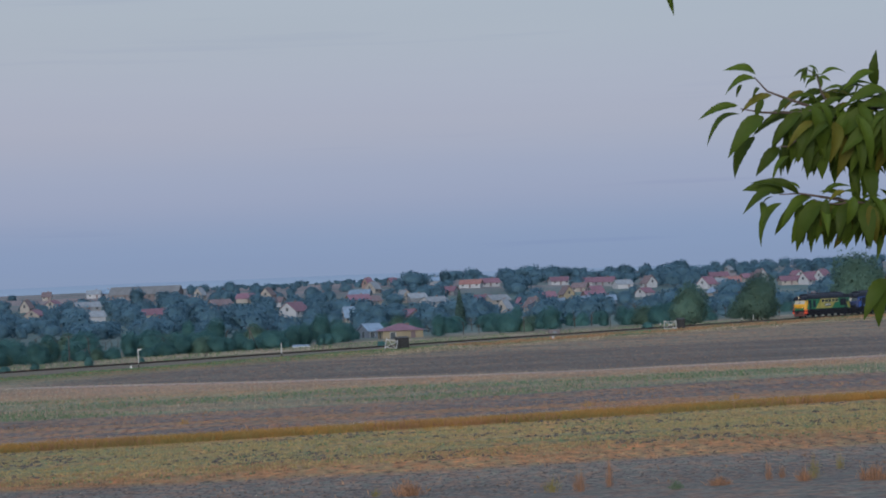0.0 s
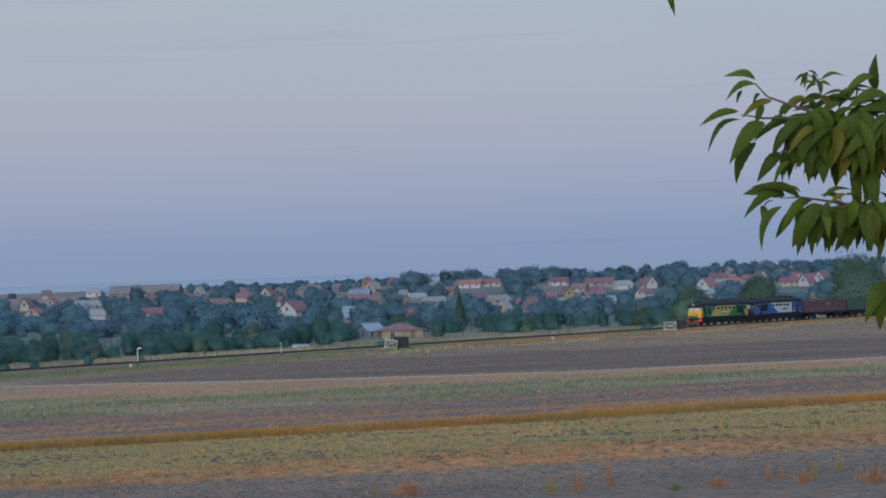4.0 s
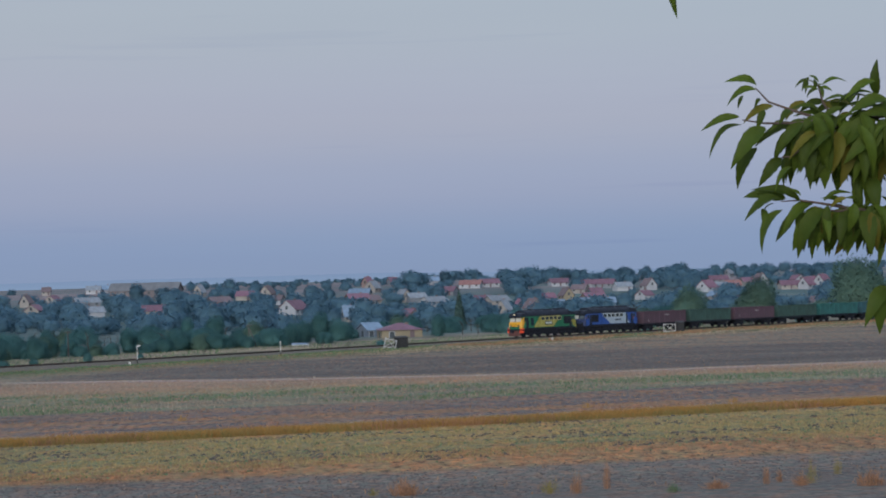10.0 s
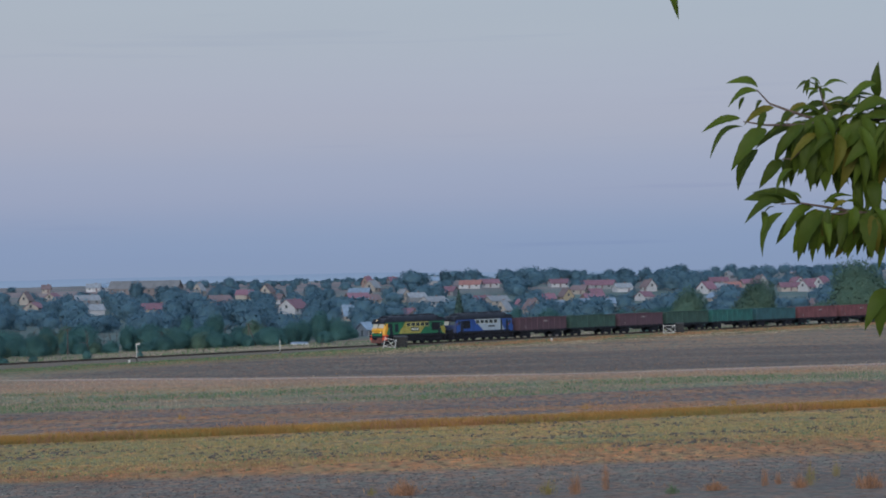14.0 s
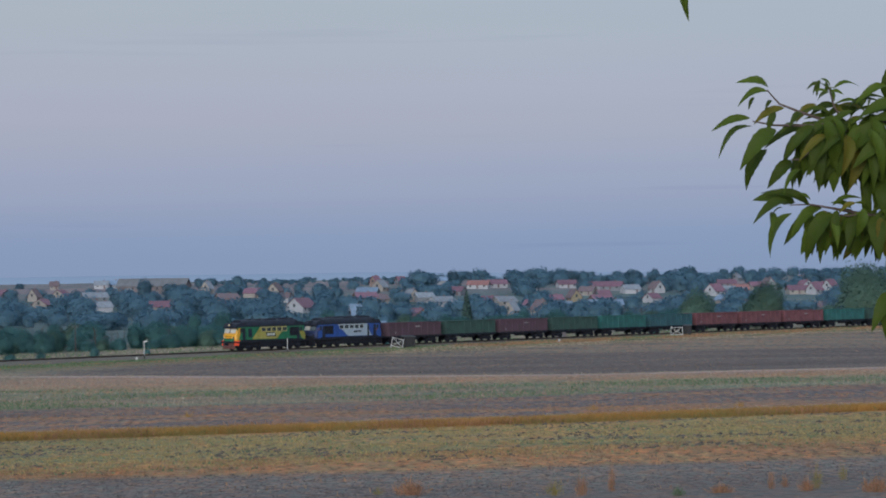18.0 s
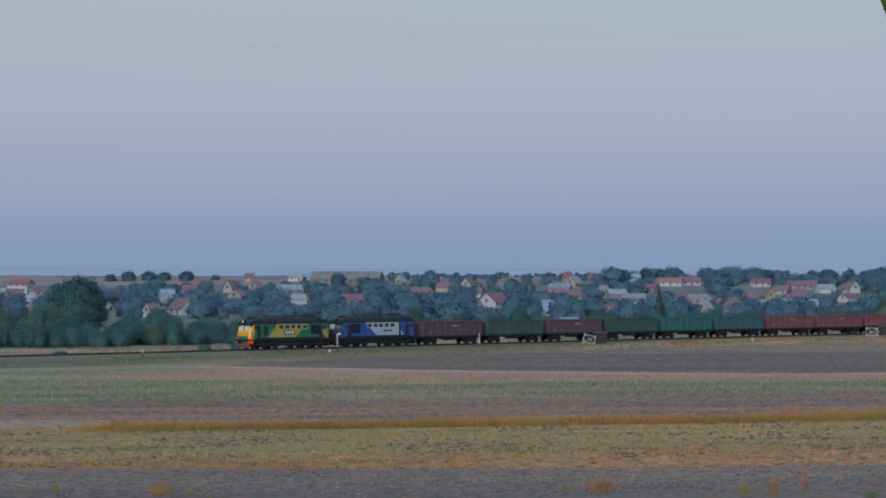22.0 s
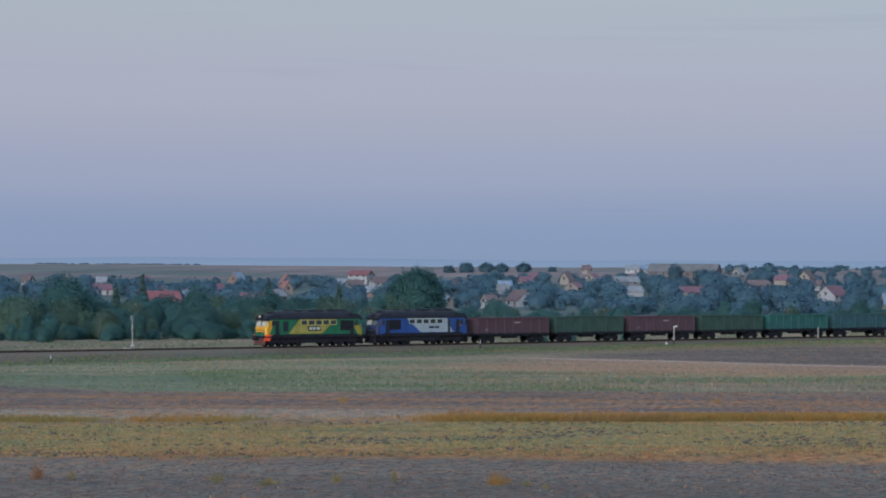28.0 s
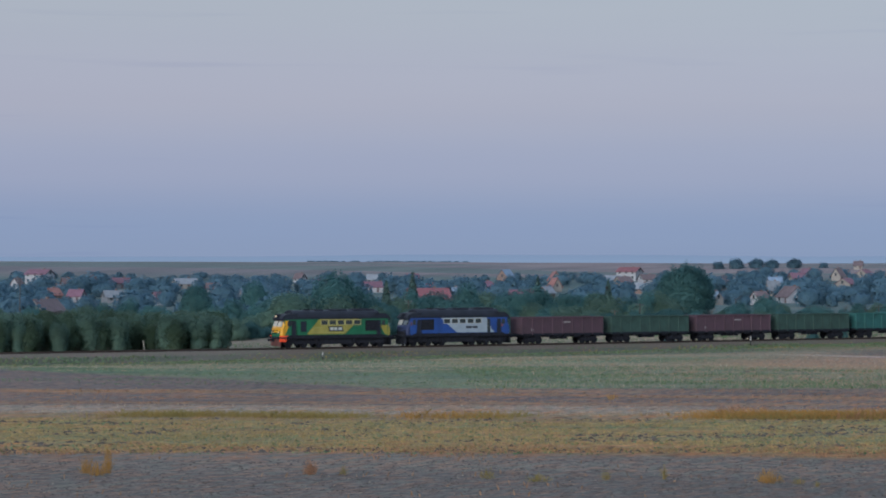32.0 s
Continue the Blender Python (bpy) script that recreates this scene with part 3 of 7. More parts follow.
def build_ground():
    radii = [1.5]
    while radii[-1] < 4850:
        radii.append(radii[-1] * (1.03 if radii[-1] < 600 else 1.045))
    bearings = list(np.arange(-16, 36.01, 0.35)) + list(np.arange(42, 344, 6.0))
    n = len(bearings)
    verts, faces, which = [(0, 0, ground_z(0, 0))], [], []
    for r in radii:
        for a in bearings:
            x, y = -math.sin(radians(a)) * r, math.cos(radians(a)) * r
            verts.append((x, y, ground_z(x, y)))
    for j in range(n):
        faces.append((0, 1 + (j + 1) % n, 1 + j)[::-1])
        which.append(0)
    for i in range(len(radii) - 1):
        for j in range(n):
            a, b_, c, d_ = 1 + i * n + j, 1 + i * n + (j + 1) % n, 1 + (i + 1) * n + (j + 1) % n, 1 + (i + 1) * n + j
            faces.append((a, d_, c, b_))
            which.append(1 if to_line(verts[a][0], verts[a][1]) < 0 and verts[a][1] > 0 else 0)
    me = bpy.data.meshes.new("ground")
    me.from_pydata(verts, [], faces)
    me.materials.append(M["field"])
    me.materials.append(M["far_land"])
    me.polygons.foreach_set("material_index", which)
    me.shade_smooth()
    return tagged(new("ground", me), "gently sloping strip fields, dry meadow and far farmland", "ground", kind="structure")


build_ground()


# ---- track ----
def strip_along(name, section, s0, s1, step, material):
    """A cross-section of (side, height) points swept along the line."""
    verts, faces, k = [], [], len(section)
    for i, s in enumerate(np.arange(s0, s1 + 0.01, step)):
        m = on_line(float(s))
        for side, z in section:
            verts.append(m @ Vector((0, side, z)))
    count = len(verts) // k
    for i in range(count - 1):
        for j in range(k - 1):
            faces.append((i * k + j, i * k + j + 1, (i + 1) * k + j + 1, (i + 1) * k + j))
    me = bpy.data.meshes.new(name)
    me.from_pydata(verts, [], faces)
    me.materials.append(material)
    bm = bmesh.new()
    bm.from_mesh(me)
    bmesh.ops.recalc_face_normals(bm, faces=bm.faces[:])
    bm.to_mesh(me)
    bm.free()
    return me


track = empty("railway_track", pose(0, 0, 0), "single broad gauge railway track on a low ballast bed", "railway track", kind="structure")
part("ballast_bed", strip_along("ballast_bed", [(-3.6, -0.62), (-3.3, -0.53), (-2.1, -0.20), (2.1, -0.20), (3.3, -0.53), (3.6, -0.62)], -320, 550, 5, M["ballast"]), None, track, "dirty gravel ballast")
for outline in ([(-7.5, -1.75), (-3.4, -0.57)], [(3.4, -0.57), (8.5, -1.75)]):
    part("bank", strip_along("bank", outline, -320, 550, 5, M["bank"]), None, track, "rough dark grassy bank")
for side in (-0.76, 0.76):
    part("rail", strip_along("rail", [(side - 0.04, -0.19), (side - 0.036, 0), (side + 0.036, 0), (side + 0.04, -0.19)], -320, 550, 5, M["rail"]), None, track)


def build_sleepers():
    verts, faces = [], []
    for s in np.arange(-40, 430, 0.62):
        m = on_line(float(s))
        k = len(verts)
        for x in (-0.13, 0.13):
            for y in (-1.35, 1.35):
                for z in (-0.30, -0.165):
                    verts.append(m @ Vector((x, y, z)))
        faces += [(k + 1, k + 3, k + 7, k + 5), (k, k + 1, k + 5, k + 4), (k + 2, k + 6, k + 7, k + 3), (k, k + 2, k + 3, k + 1), (k + 4, k + 5, k + 7, k + 6)]
    me = bpy.data.meshes.new("sleepers")
    me.from_pydata(verts, [], faces)
    me.materials.append(M["sleeper"])
    tagged(part("sleepers", me, None, track), kind="stuff")


build_sleepers()

# ---- the train: x forward, y to its left, z up from the rail heads ----
L_LOCO, L_WAGON, WHEEL_LOCO, WHEEL_WAGON = 17.55, 13.92, 0.525, 0.475


def wheelset(r, gauge=1.52):
    """Two flanged wheels on an axle, centred on the axle."""
    bm = bmesh.new()
    for s in (-1, 1):
        y = s * gauge / 2
        rod(bm, (0, y - s * 0.03, 0), (0, y - s * 0.0, 0), r + 0.03, n=20)
        rod(bm, (0, y, 0), (0, y + s * 0.13, 0), r, n=20)
        rod(bm, (0, y + s * 0.13, 0), (0, y + s * 0.16, 0), r * 0.5, r * 0.4, n=12)
        for k in range(4):
            a = k * math.pi / 2 + 0.4
            c, sn = math.cos(a) * r * 0.62, math.sin(a) * r * 0.62
            rod(bm, (c, y + s * 0.13, sn), (c, y + s * 0.145, sn), r * 0.14, n=8)
    rod(bm, (0, -gauge / 2, 0), (0, gauge / 2, 0), 0.09, n=10)
    return mesh_of(bm, "wheelset", M["underframe"])


WHEELS = {"loco": wheelset(WHEEL_LOCO), "wagon": wheelset(WHEEL_WAGON)}
ROLLING = {"loco": [], "wagon": []}


def add_wheels(kind, bogie, offsets, z):
    for dx in offsets:
        ob = part("wheelset", WHEELS[kind], None, bogie)
        ob.delta_location = (dx, 0, z)
        ROLLING[kind].append(ob)


def loco_bogie(parent, x):
    bm = bmesh.new()
    for s in (-1, 1):
        y = s * 1.08
        prism(bm, [(-2.95, 0.52), (2.95, 0.52), (2.95, 0.98), (2.3, 1.14), (-2.3, 1.14), (-2.95, 0.98)], "y", y - 0.07, y + 0.07)
        for dx in (-2.1, 0, 2.1):
            box(bm, dx - 0.26, dx + 0.26, y - 0.16, y + 0.16, 0.34, 0.80, 0.03)
            for e in (-0.42, 0.42):
                rod(bm, (dx + e, y, 0.50), (dx + e, y, 0.98), 0.12, n=10)
        for dx in (-1.05, 1.05):
            rod(bm, (dx, y + s * 0.12, 0.95), (dx, y + s * 0.12, 1.30), 0.09, n=8)
            box(bm, dx - 0.12, dx + 0.12, y - 0.1, y + 0.1, 0.28, 0.62, 0.02)
    for dx in (-1.2, 1.2):
        box(bm, dx - 0.2, dx + 0.2, -1.05, 1.05, 0.66, 0.95, 0.03)
    ob = part("bogie", bm, M["underframe"], parent, "black three-axle bogie", pose(x, 0, 0))
    add_wheels("loco", ob, (-2.1, 0.0, 2.1), WHEEL_LOCO)


def roof_outline(w=1.44):
    pts = [(w, 3.60), (w - 0.02, 3.84), (w - 0.14, 4.14), (w - 0.38, 4.42), (w - 0.76, 4.60), (0, 4.68)]
    return pts + [(-a, b) for a, b in pts[-2::-1]]


def locomotive(name, scheme, label, lit):
    base, accent, logo_mat, nose, cabside = scheme
    loco = empty(name, on_line(0), label, "locomotive")
    h = L_LOCO / 2
    x0, x1 = -h + 1.6, h - 1.6
    # carbody between the cabs, sill, roof
    bm = bmesh.new()
    prism(bm, [(1.47, 1.42), (1.47, 3.64), (-1.47, 3.64), (-1.47, 1.42)], "x", x0, x1)
    part("carbody", bm, base, loco)
    bm = bmesh.new()
    prism(bm, roof_outline(), "x", x0 + 1.15, x1 - 1.15)
    part("roof", bm, M["roof_dark"], loco, "sooty dark rounded roof")
    bm = bmesh.new()
    for s in (-1, 1):
        box(bm, x0 - 0.2, x1 + 0.2, s * 1.44 - 0.03, s * 1.44 + 0.06, 3.56, 3.70)
    part("gutter", bm, M["roof_dark"], loco)
    bm = bmesh.new()
    box(bm, -h + 0.75, h - 0.75, -1.45, 1.45, 1.18, 1.44, 0.03)
    for s in (-1, 1):
        box(bm, -h + 1.0, h - 1.0, s * 1.49 - 0.02, s * 1.49 + 0.02, 1.22, 1.36)
        prism(bm, [(-h + 1.3, 1.16), (h - 1.3, 1.16), (h - 2.3, 1.60), (-h + 2.3, 1.60)], "y", min(s * 1.47, s * 1.50), max(s * 1.47, s * 1.50))
    part("underframe", bm, M["underframe"], loco)
    bm = bmesh.new()
    prism(bm, [(-1.9, 0.42), (1.9, 0.42), (2.2, 0.75), (2.2, 1.2), (-2.2, 1.2), (-2.2, 0.75)], "y", -1.25, 1.25)
    box(bm, 2.35, 2.75, -1.3, 1.3, 0.62, 1.2, 0.03)
    box(bm, -2.75, -2.35, -1.3, 1.3, 0.62, 1.2, 0.03)
    part("fuel_tank", bm, M["underframe"], loco)
    # roof gear
    bm = bmesh.new()
    for a, b_ in ((-5.6, -2.6), (-1.8, 0.6), (1.5, 2.6)):
        box(bm, a, b_, -0.72, 0.72, 4.50, 4.78, 0.05)
    for a in (-4.9, -4.1, -3.3):
        rod(bm, (a, 0, 4.7), (a, 0, 4.84), 0.33, n=14)
    part("roof_hatch", bm, M["roof_dark"], loco)
    part("exhaust_stack", boxes((3.2, 3.9, -0.3, 0.3, 4.40, 4.80), bevel=0.03), M["underframe"], loco)
    # cabs
    for e in (1, -1):
        def fx(a):
            return e * (h - a)
        bm = bmesh.new()
        side = [(1.95, 1.42), (1.12, 1.42), (1.06, 1.70), (1.08, 2.45), (1.26, 2.62), (1.56, 3.42), (1.95, 3.52)]
        loops = []
        for y, push in ((-1.46, 0.26), (-1.24, 0.07), (-0.6, 0.0), (0.6, 0.0), (1.24, 0.07), (1.46, 0.26)):
            loops.append([bm.verts.new((fx(min(a + (push if 0 < i < 6 else push * 0.6), 1.97)), y, z)) for i, (a, z) in enumerate(side)])
        for i in range(len(loops) - 1):
            for j in range(len(side) - 1):
                bm.faces.new((loops[i][j], loops[i][j + 1], loops[i + 1][j + 1], loops[i + 1][j]))
        bm.faces.new(loops[0][::-1])
        bm.faces.new(loops[-1])
        bm.faces.new([l[0] for l in loops])
        bm.faces.new([l[-1] for l in loops][::-1])
        bmesh.ops.recalc_face_normals(bm, faces=bm.faces[:])
        cab = part("cab", bm, nose if e > 0 else cabside, loco, "bright rounded cab front" if e > 0 else "")
        # cab roof with its brow
        bm = bmesh.new()
        for y0, y1 in ((-1.40, 1.40),):
            prism(bm, [(fx(1.28), 3.40), (fx(1.24), 3.62), (fx(1.40), 3.88), (fx(1.62), 4.08), (fx(2.0), 4.20), (fx(3.3), 4.28), (fx(3.3), 3.46)], "y", y0, y1)
        part("cab_roof", bm, M["roof_dark"], cab)
        # windscreens, set into the slope
        for y0, y1 in ((-1.20, -0.06), (0.06, 1.20)):
            bm = bmesh.new()
            q = [bm.verts.new(p) for p in ((fx(1.23), y0, 2.68), (fx(1.23), y1, 2.68), (fx(1.49), y1, 3.36), (fx(1.49), y0, 3.36))]
            g = bm.faces.new(q)
            back = bmesh.ops.extrude_face_region(bm, geom=[g])
            for v_ in back["geom"]:
                if isinstance(v_, bmesh.types.BMVert):
                    v_.co.x -= e * 0.06
            bmesh.ops.recalc_face_normals(bm, faces=bm.faces[:])
            part("windscreen", bm, M["glass_cab"] if lit or y0 < 0 else M["glass_dark"], cab, "pale cream cab window" if lit or y0 < 0 else "")
        for s in (-1, 1):
            part("side_window", boxes((min(fx(1.98), fx(2.42)), max(fx(1.98), fx(2.42)), s * 1.47 - 0.02, s * 1.47 + 0.02, 2.72, 3.34)), M["glass_dark"], cab)
            bm = bmesh.new()
            rod(bm, (fx(1.10), s * 0.90, 1.95), (fx(0.98), s * 0.90, 1.95), 0.08, n=14)
            part("headlamp", bm, M["lamp_warm"] if e > 0 and lit else M["glass_dark"], cab, "round buffer-height headlamp")
            bm = bmesh.new()
            rod(bm, (fx(1.12), s * 0.90, 1.95), (fx(1.00), s * 0.90, 1.95), 0.20, 0.17, n=16)
            part("lamp_rim", bm, M["roof_dark"], cab, "dark lamp housing")
            if lit and e > 0:
                bm = bmesh.new()
                prism(bm, [(fx(1.00), 0.78), (fx(1.00), 1.56), (fx(2.15), 1.56), (fx(1.75), 0.78)], "y", s * 1.20, s * 1.48)
                part("corner_valance", bm, M["loco_red"], loco, "bright red corner valance")
        bm = bmesh.new()
        prism(bm, [(fx(1.24), 2.66), (fx(1.20), 2.70), (fx(1.46), 3.40), (fx(1.56), 3.42)], "y", -0.055, 0.055)
        part("windscreen_mullion", bm, M["roof_dark"], cab)
        bm = boxes((min(fx(1.02), fx(1.07)), max(fx(1.02), fx(1.07)), -0.62, 0.62, 2.16, 2.22), (min(fx(1.02), fx(1.07)), max(fx(1.02), fx(1.07)), -0.40, 0.40, 1.78, 1.90))
        part("nose_bar", bm, M["roof_dark"], cab, "dark nose bars")
        bm = bmesh.new()
        prism(bm, [(fx(1.15), 1.40), (fx(1.035), 1.42), (fx(1.03), 1.86), (fx(1.15), 1.88)], "y", -1.12, 1.12)
        part("nose_skirt", bm, base if lit else M["underframe"], cab, "dark lower nose panel")
        part("lamp_housing", boxes((min(fx(1.10), fx(1.75)), max(fx(1.10), fx(1.75)), -0.24, 0.24, 3.72, 4.16), bevel=0.05), M["roof_dark"], cab, "dark box for the roof headlamp")
        bm = bmesh.new()
        rod(bm, (fx(1.14), 0, 3.94), (fx(1.07), 0, 3.94), 0.12, n=14)
        part("roof_headlamp", bm, M["lamp_warm"] if e > 0 and lit else M["glass_dark"], cab, "lit roof headlamp" if e > 0 and lit else "")
        bm = bmesh.new()
        prism(bm, [(fx(1.14), 0.22), (fx(0.98), 0.30), (fx(1.04), 1.44), (fx(1.3), 1.44)], "y", -1.30, 1.30)
        part("pilot", bm, M["pilot_brown"] if e > 0 and lit else M["underframe"], loco, "dirty red-brown pilot plate" if e > 0 and lit else "")
        part("coupler", boxes((min(fx(0.0), fx(0.8)), max(fx(0.0), fx(0.8)), -0.16, 0.16, 0.86, 1.16), bevel=0.04), M["underframe"], loco)
        for s in (-1, 1):
            for z in (0.45, 0.75, 1.05):
                part("footstep", boxes((min(fx(1.6), fx(2.1)), max(fx(1.6), fx(2.1)), s * 1.40 - 0.1, s * 1.40 + 0.1, z, z + 0.05)), M["underframe"], loco)
            for a in (2.52, 3.22):
                bm = bmesh.new()
                rod(bm, (fx(a), s * 1.53, 1.5), (fx(a), s * 1.53, 2.9), 0.02, n=6)
                part("handrail", bm, M["underframe"], loco)
            part("cab_door", boxes((min(fx(2.6), fx(3.14)), max(fx(2.6), fx(3.14)), s * 1.475 - 0.015, s * 1.475 + 0.015, 1.5, 3.36)), M["roof_dark"], loco, "dark recessed cab door")
    return loco


def side_panel(loco, name, pts, material, label="", proud=0.012):
    """A painted field on both sides of the body."""
    for s in (1, -1):
        bm = bmesh.new()
        prism(bm, [(x * s if s < 0 else x, z) for x, z in pts], "y", s * 1.47, s * (1.47 + proud))
        part(name, bm, material, loco, label)


def side_boxes(loco, name, x0, x1, z0, z1, material, label="", proud=0.02):
    for s in (1, -1):
        part(name, boxes((min(s * x0, s * x1), max(s * x0, s * x1), min(s * 1.47, s * (1.47 + proud)), max(s * 1.47, s * (1.47 + proud)), z0, z1)), material, loco, label)


def louvres(loco, x0, x1, z0, z1, n=9):
    for s in (1, -1):
        a, b_ = min(s * x0, s * x1), max(s * x0, s * x1)
        bm = boxes((a, b_, min(s * 1.46, s * 1.485), max(s * 1.46, s * 1.485), z0, z1))
        for i in range(n):
            z = z0 + (z1 - z0) * (i + 0.5) / n
            prism(bm, [(s * 1.48, z - 0.07), (s * 1.53, z - 0.06), (s * 1.48, z + 0.05)], "x", a + 0.06, b_ - 0.06)
        part("louvre_panel", bm, M["underframe"], loco, "large dark radiator grille")


# leading engine: green with yellow flashes
green = locomotive("green_locomotive", (M["loco_green"], M["loco_yellow"], M["mark"], M["nose_yellow"], M["loco_yellow"]), "green diesel locomotive with yellow nose, lit headlamps, leading the train", True)
side_panel(green, "cab_flash", [(7.12, 3.40), (7.12, 1.55), (6.35, 3.40)], M["nose_yellow"], proud=0.010)
side_panel(green, "tail_flash", [(-6.0, 2.75), (-7.1, 2.75), (-7.1, 1.55), (-6.85, 1.55)], M["loco_yellow"])
side_panel(green, "yellow_flash", [(2.45, 3.55), (-3.2, 3.55), (-1.15, 1.68), (4.15, 1.68)], M["loco_yellow"], "slanted yellow side flash")
for i in range(5):
    side_boxes(green, "window_surround", 2.25 - i * 1.14, 1.18 - i * 1.14, 2.78, 3.48, M["loco_pale"], proud=0.018)
    side_boxes(green, "engine_window", 2.15 - i * 1.14, 1.28 - i * 1.14, 2.86, 3.40, M["glass_dark"], proud=0.03)
for i in range(4):
    z = 1.86 + 0.22 * i
    lean = (z - 1.68) / 1.87
    side_boxes(green, "flash_line", 4.05 - 1.7 * lean, -1.05 - 2.05 * lean, z, z + 0.05, M["loco_pale"], proud=0.016)
side_boxes(green, "cab_window", 6.6, 5.75, 2.80, 3.40, M["glass_dark"], proud=0.02)
side_boxes(green, "body_door", 5.0, 4.2, 2.0, 3.30, M["roof_dark"], proud=0.02)
louvres(green, -4.0, -6.0, 2.05, 3.38)
side_panel(green, "lettering_ground", [(1.25, 2.66), (-0.75, 2.66), (-0.95, 2.02), (1.05, 2.02)], M["roof_dark"], "dark field under the lettering", proud=0.018)
for dx, w in ((0.0, 0.5), (-0.6, 0.42), (-1.15, 0.5)):
    side_boxes(green, "lettering_bar", 0.95 + dx, 0.95 + dx - w, 2.16, 2.54, M["mark"], proud=0.024)
loco_bogie(green, 4.3), loco_bogie(green, -4.3)

# second engine: blue with a white flash
blue = locomotive("blue_locomotive", (M["loco_blue"], M["loco_white"], M["mark"], M["loco_blue_dark"], M["loco_blue"]), "blue diesel locomotive with white side flash, coupled behind", False)
side_panel(blue, "white_flash", [(2.75, 3.55), (-4.05, 3.55), (-4.9, 1.95), (-5.3, 1.66), (0.35, 1.66)], M["loco_white"], "slanted white side flash")
for i in range(5):
    side_boxes(blue, "window_surround", 2.32 - i * 1.16, 1.33 - i * 1.16, 2.80, 3.47, M["mark"], proud=0.018)
    side_boxes(blue, "engine_window", 2.25 - i * 1.16, 1.40 - i * 1.16, 2.86, 3.40, M["glass_dark"], proud=0.03)
side_boxes(blue, "body_door", -4.15, -4.6, 1.62, 3.36, M["glass_dark"], proud=0.03)
louvres(blue, 5.6, 3.7, 2.05, 3.38)
side_panel(blue, "nose_patch", [(6.9, 3.05), (7.1, 3.05), (7.1, 2.6), (6.9, 2.6)], M["pilot_brown"], "brown cab marking")
for dx, w in ((0.0, 0.9), (-1.0, 0.7)):
    side_boxes(blue, "lettering_bar", -1.0 + dx, -1.0 + dx - w, 2.18, 2.46, M["roof_dark"], proud=0.02)
side_boxes(blue, "door_mark", -6.2, -6.5, 2.4, 2.8, M["dull_red"], proud=0.015)
loco_bogie(blue, 4.3), loco_bogie(blue, -4.3)


def wagon(paint, label, worn=0, marks=True):
    """A four-axle open wagon with ribbed steel sides."""
    g = empty("gondola_wagon", on_line(-40), label, "freight wagon", "open wagons of the train")
    h = L_WAGON / 2 - 0.62
    for s in (-1, 1):
        bm = boxes((-h, h, min(s * 1.40, s * 1.36), max(s * 1.40, s * 1.36), 1.36, 3.40))
        part("side_wall", bm, paint, g)
        for i in range(9):
            x = -h + 0.12 + i * (2 * h - 0.24) / 8
            bm = bmesh.new()
            prism(bm, [(x - 0.10, s * 1.40), (x + 0.10, s * 1.40), (x + 0.06, s * 1.47), (x - 0.06, s * 1.47)], "z", 1.22, 3.36)
            part("rib", bm, paint, g)
        bm = boxes((-h - 0.02, h + 0.02, min(s * 1.34, s * 1.52), max(s * 1.34, s * 1.52), 3.36, 3.50), bevel=0.02)
        part("top_rail", bm, paint, g)
        bm = bmesh.new()
        box(bm, -h, h, min(s * 1.36, s * 1.46), max(s * 1.36, s * 1.46), 1.12, 1.38)
        for i in range(8):
            x = -h + 0.24 + i * (2 * h - 0.24) / 8
            box(bm, x + 0.2, x + 1.1, s * 1.30 - 0.05, s * 1.30 + 0.05, 0.88, 1.14)
        part("sill", bm, M["underframe"], g)
    for e in (-1, 1):
        bm = boxes((min(e * h, e * (h - 0.05)), max(e * h, e * (h - 0.05)), -1.36, 1.36, 1.36, 3.46))
        for z in (1.9, 2.5, 3.1):
            box(bm, min(e * h, e * (h + 0.09)), max(e * h, e * (h + 0.09)), -1.36, 1.36, z, z + 0.14)
        part("end_wall", bm, paint, g)
        part("coupler", boxes((min(e * (h - 0.1), e * (h + 0.62)), max(e * (h - 0.1), e * (h + 0.62)), -0.15, 0.15, 0.90, 1.18), bevel=0.03), M["underframe"], g)
    part("floor_pan", boxes((-h, h, -1.36, 1.36, 1.16, 1.36)), M["underframe"], g)
    bm = boxes((-h, h, -0.22, 0.22, 0.84, 1.16))
    box(bm, -0.9, 0.5, 0.5, 1.15, 0.62, 1.0, 0.04)
    rod(bm, (0.7, 0.85, 0.8), (1.7, 0.85, 0.8), 0.2, n=10)
    part("centre_sill", bm, M["underframe"], g)
    if marks:
        part("stencil_mark", boxes((-1.2, 0.1, 1.402, 1.412, 2.72, 2.92)), M["stencil"], g, "worn stencilled lettering")
        part("stencil_mark", boxes((4.5, 4.9, 1.402, 1.412, 1.7, 2.0)), M["stencil"], g)
    for x in (-4.33, 4.33):
        bm = bmesh.new()
        for s in (-1, 1):
            y = s * 1.02
            prism(bm, [(-1.25, 0.40), (-0.75, 0.36), (-0.4, 0.26), (0.4, 0.26), (0.75, 0.36), (1.25, 0.40), (1.25, 0.66), (0.5, 0.90), (-0.5, 0.90), (-1.25, 0.66)], "y", y - 0.09, y + 0.09)
            for dx in (-0.925, 0.925):
                box(bm, dx - 0.19, dx + 0.19, y - 0.14, y + 0.14, 0.32, 0.62, 0.03)
            for dx in (-0.2, 0, 0.2):
                rod(bm, (dx, y + s * 0.08, 0.34), (dx, y + s * 0.08, 0.72), 0.09, n=8)
        box(bm, -0.22, 0.22, -1.1, 1.1, 0.58, 0.96, 0.03)
        ob = part("bogie", bm, M["underframe"], g, "black two-axle bogie", pose(x, 0, 0))
        add_wheels("wagon", ob, (-0.925, 0.925), WHEEL_WAGON)
    return g


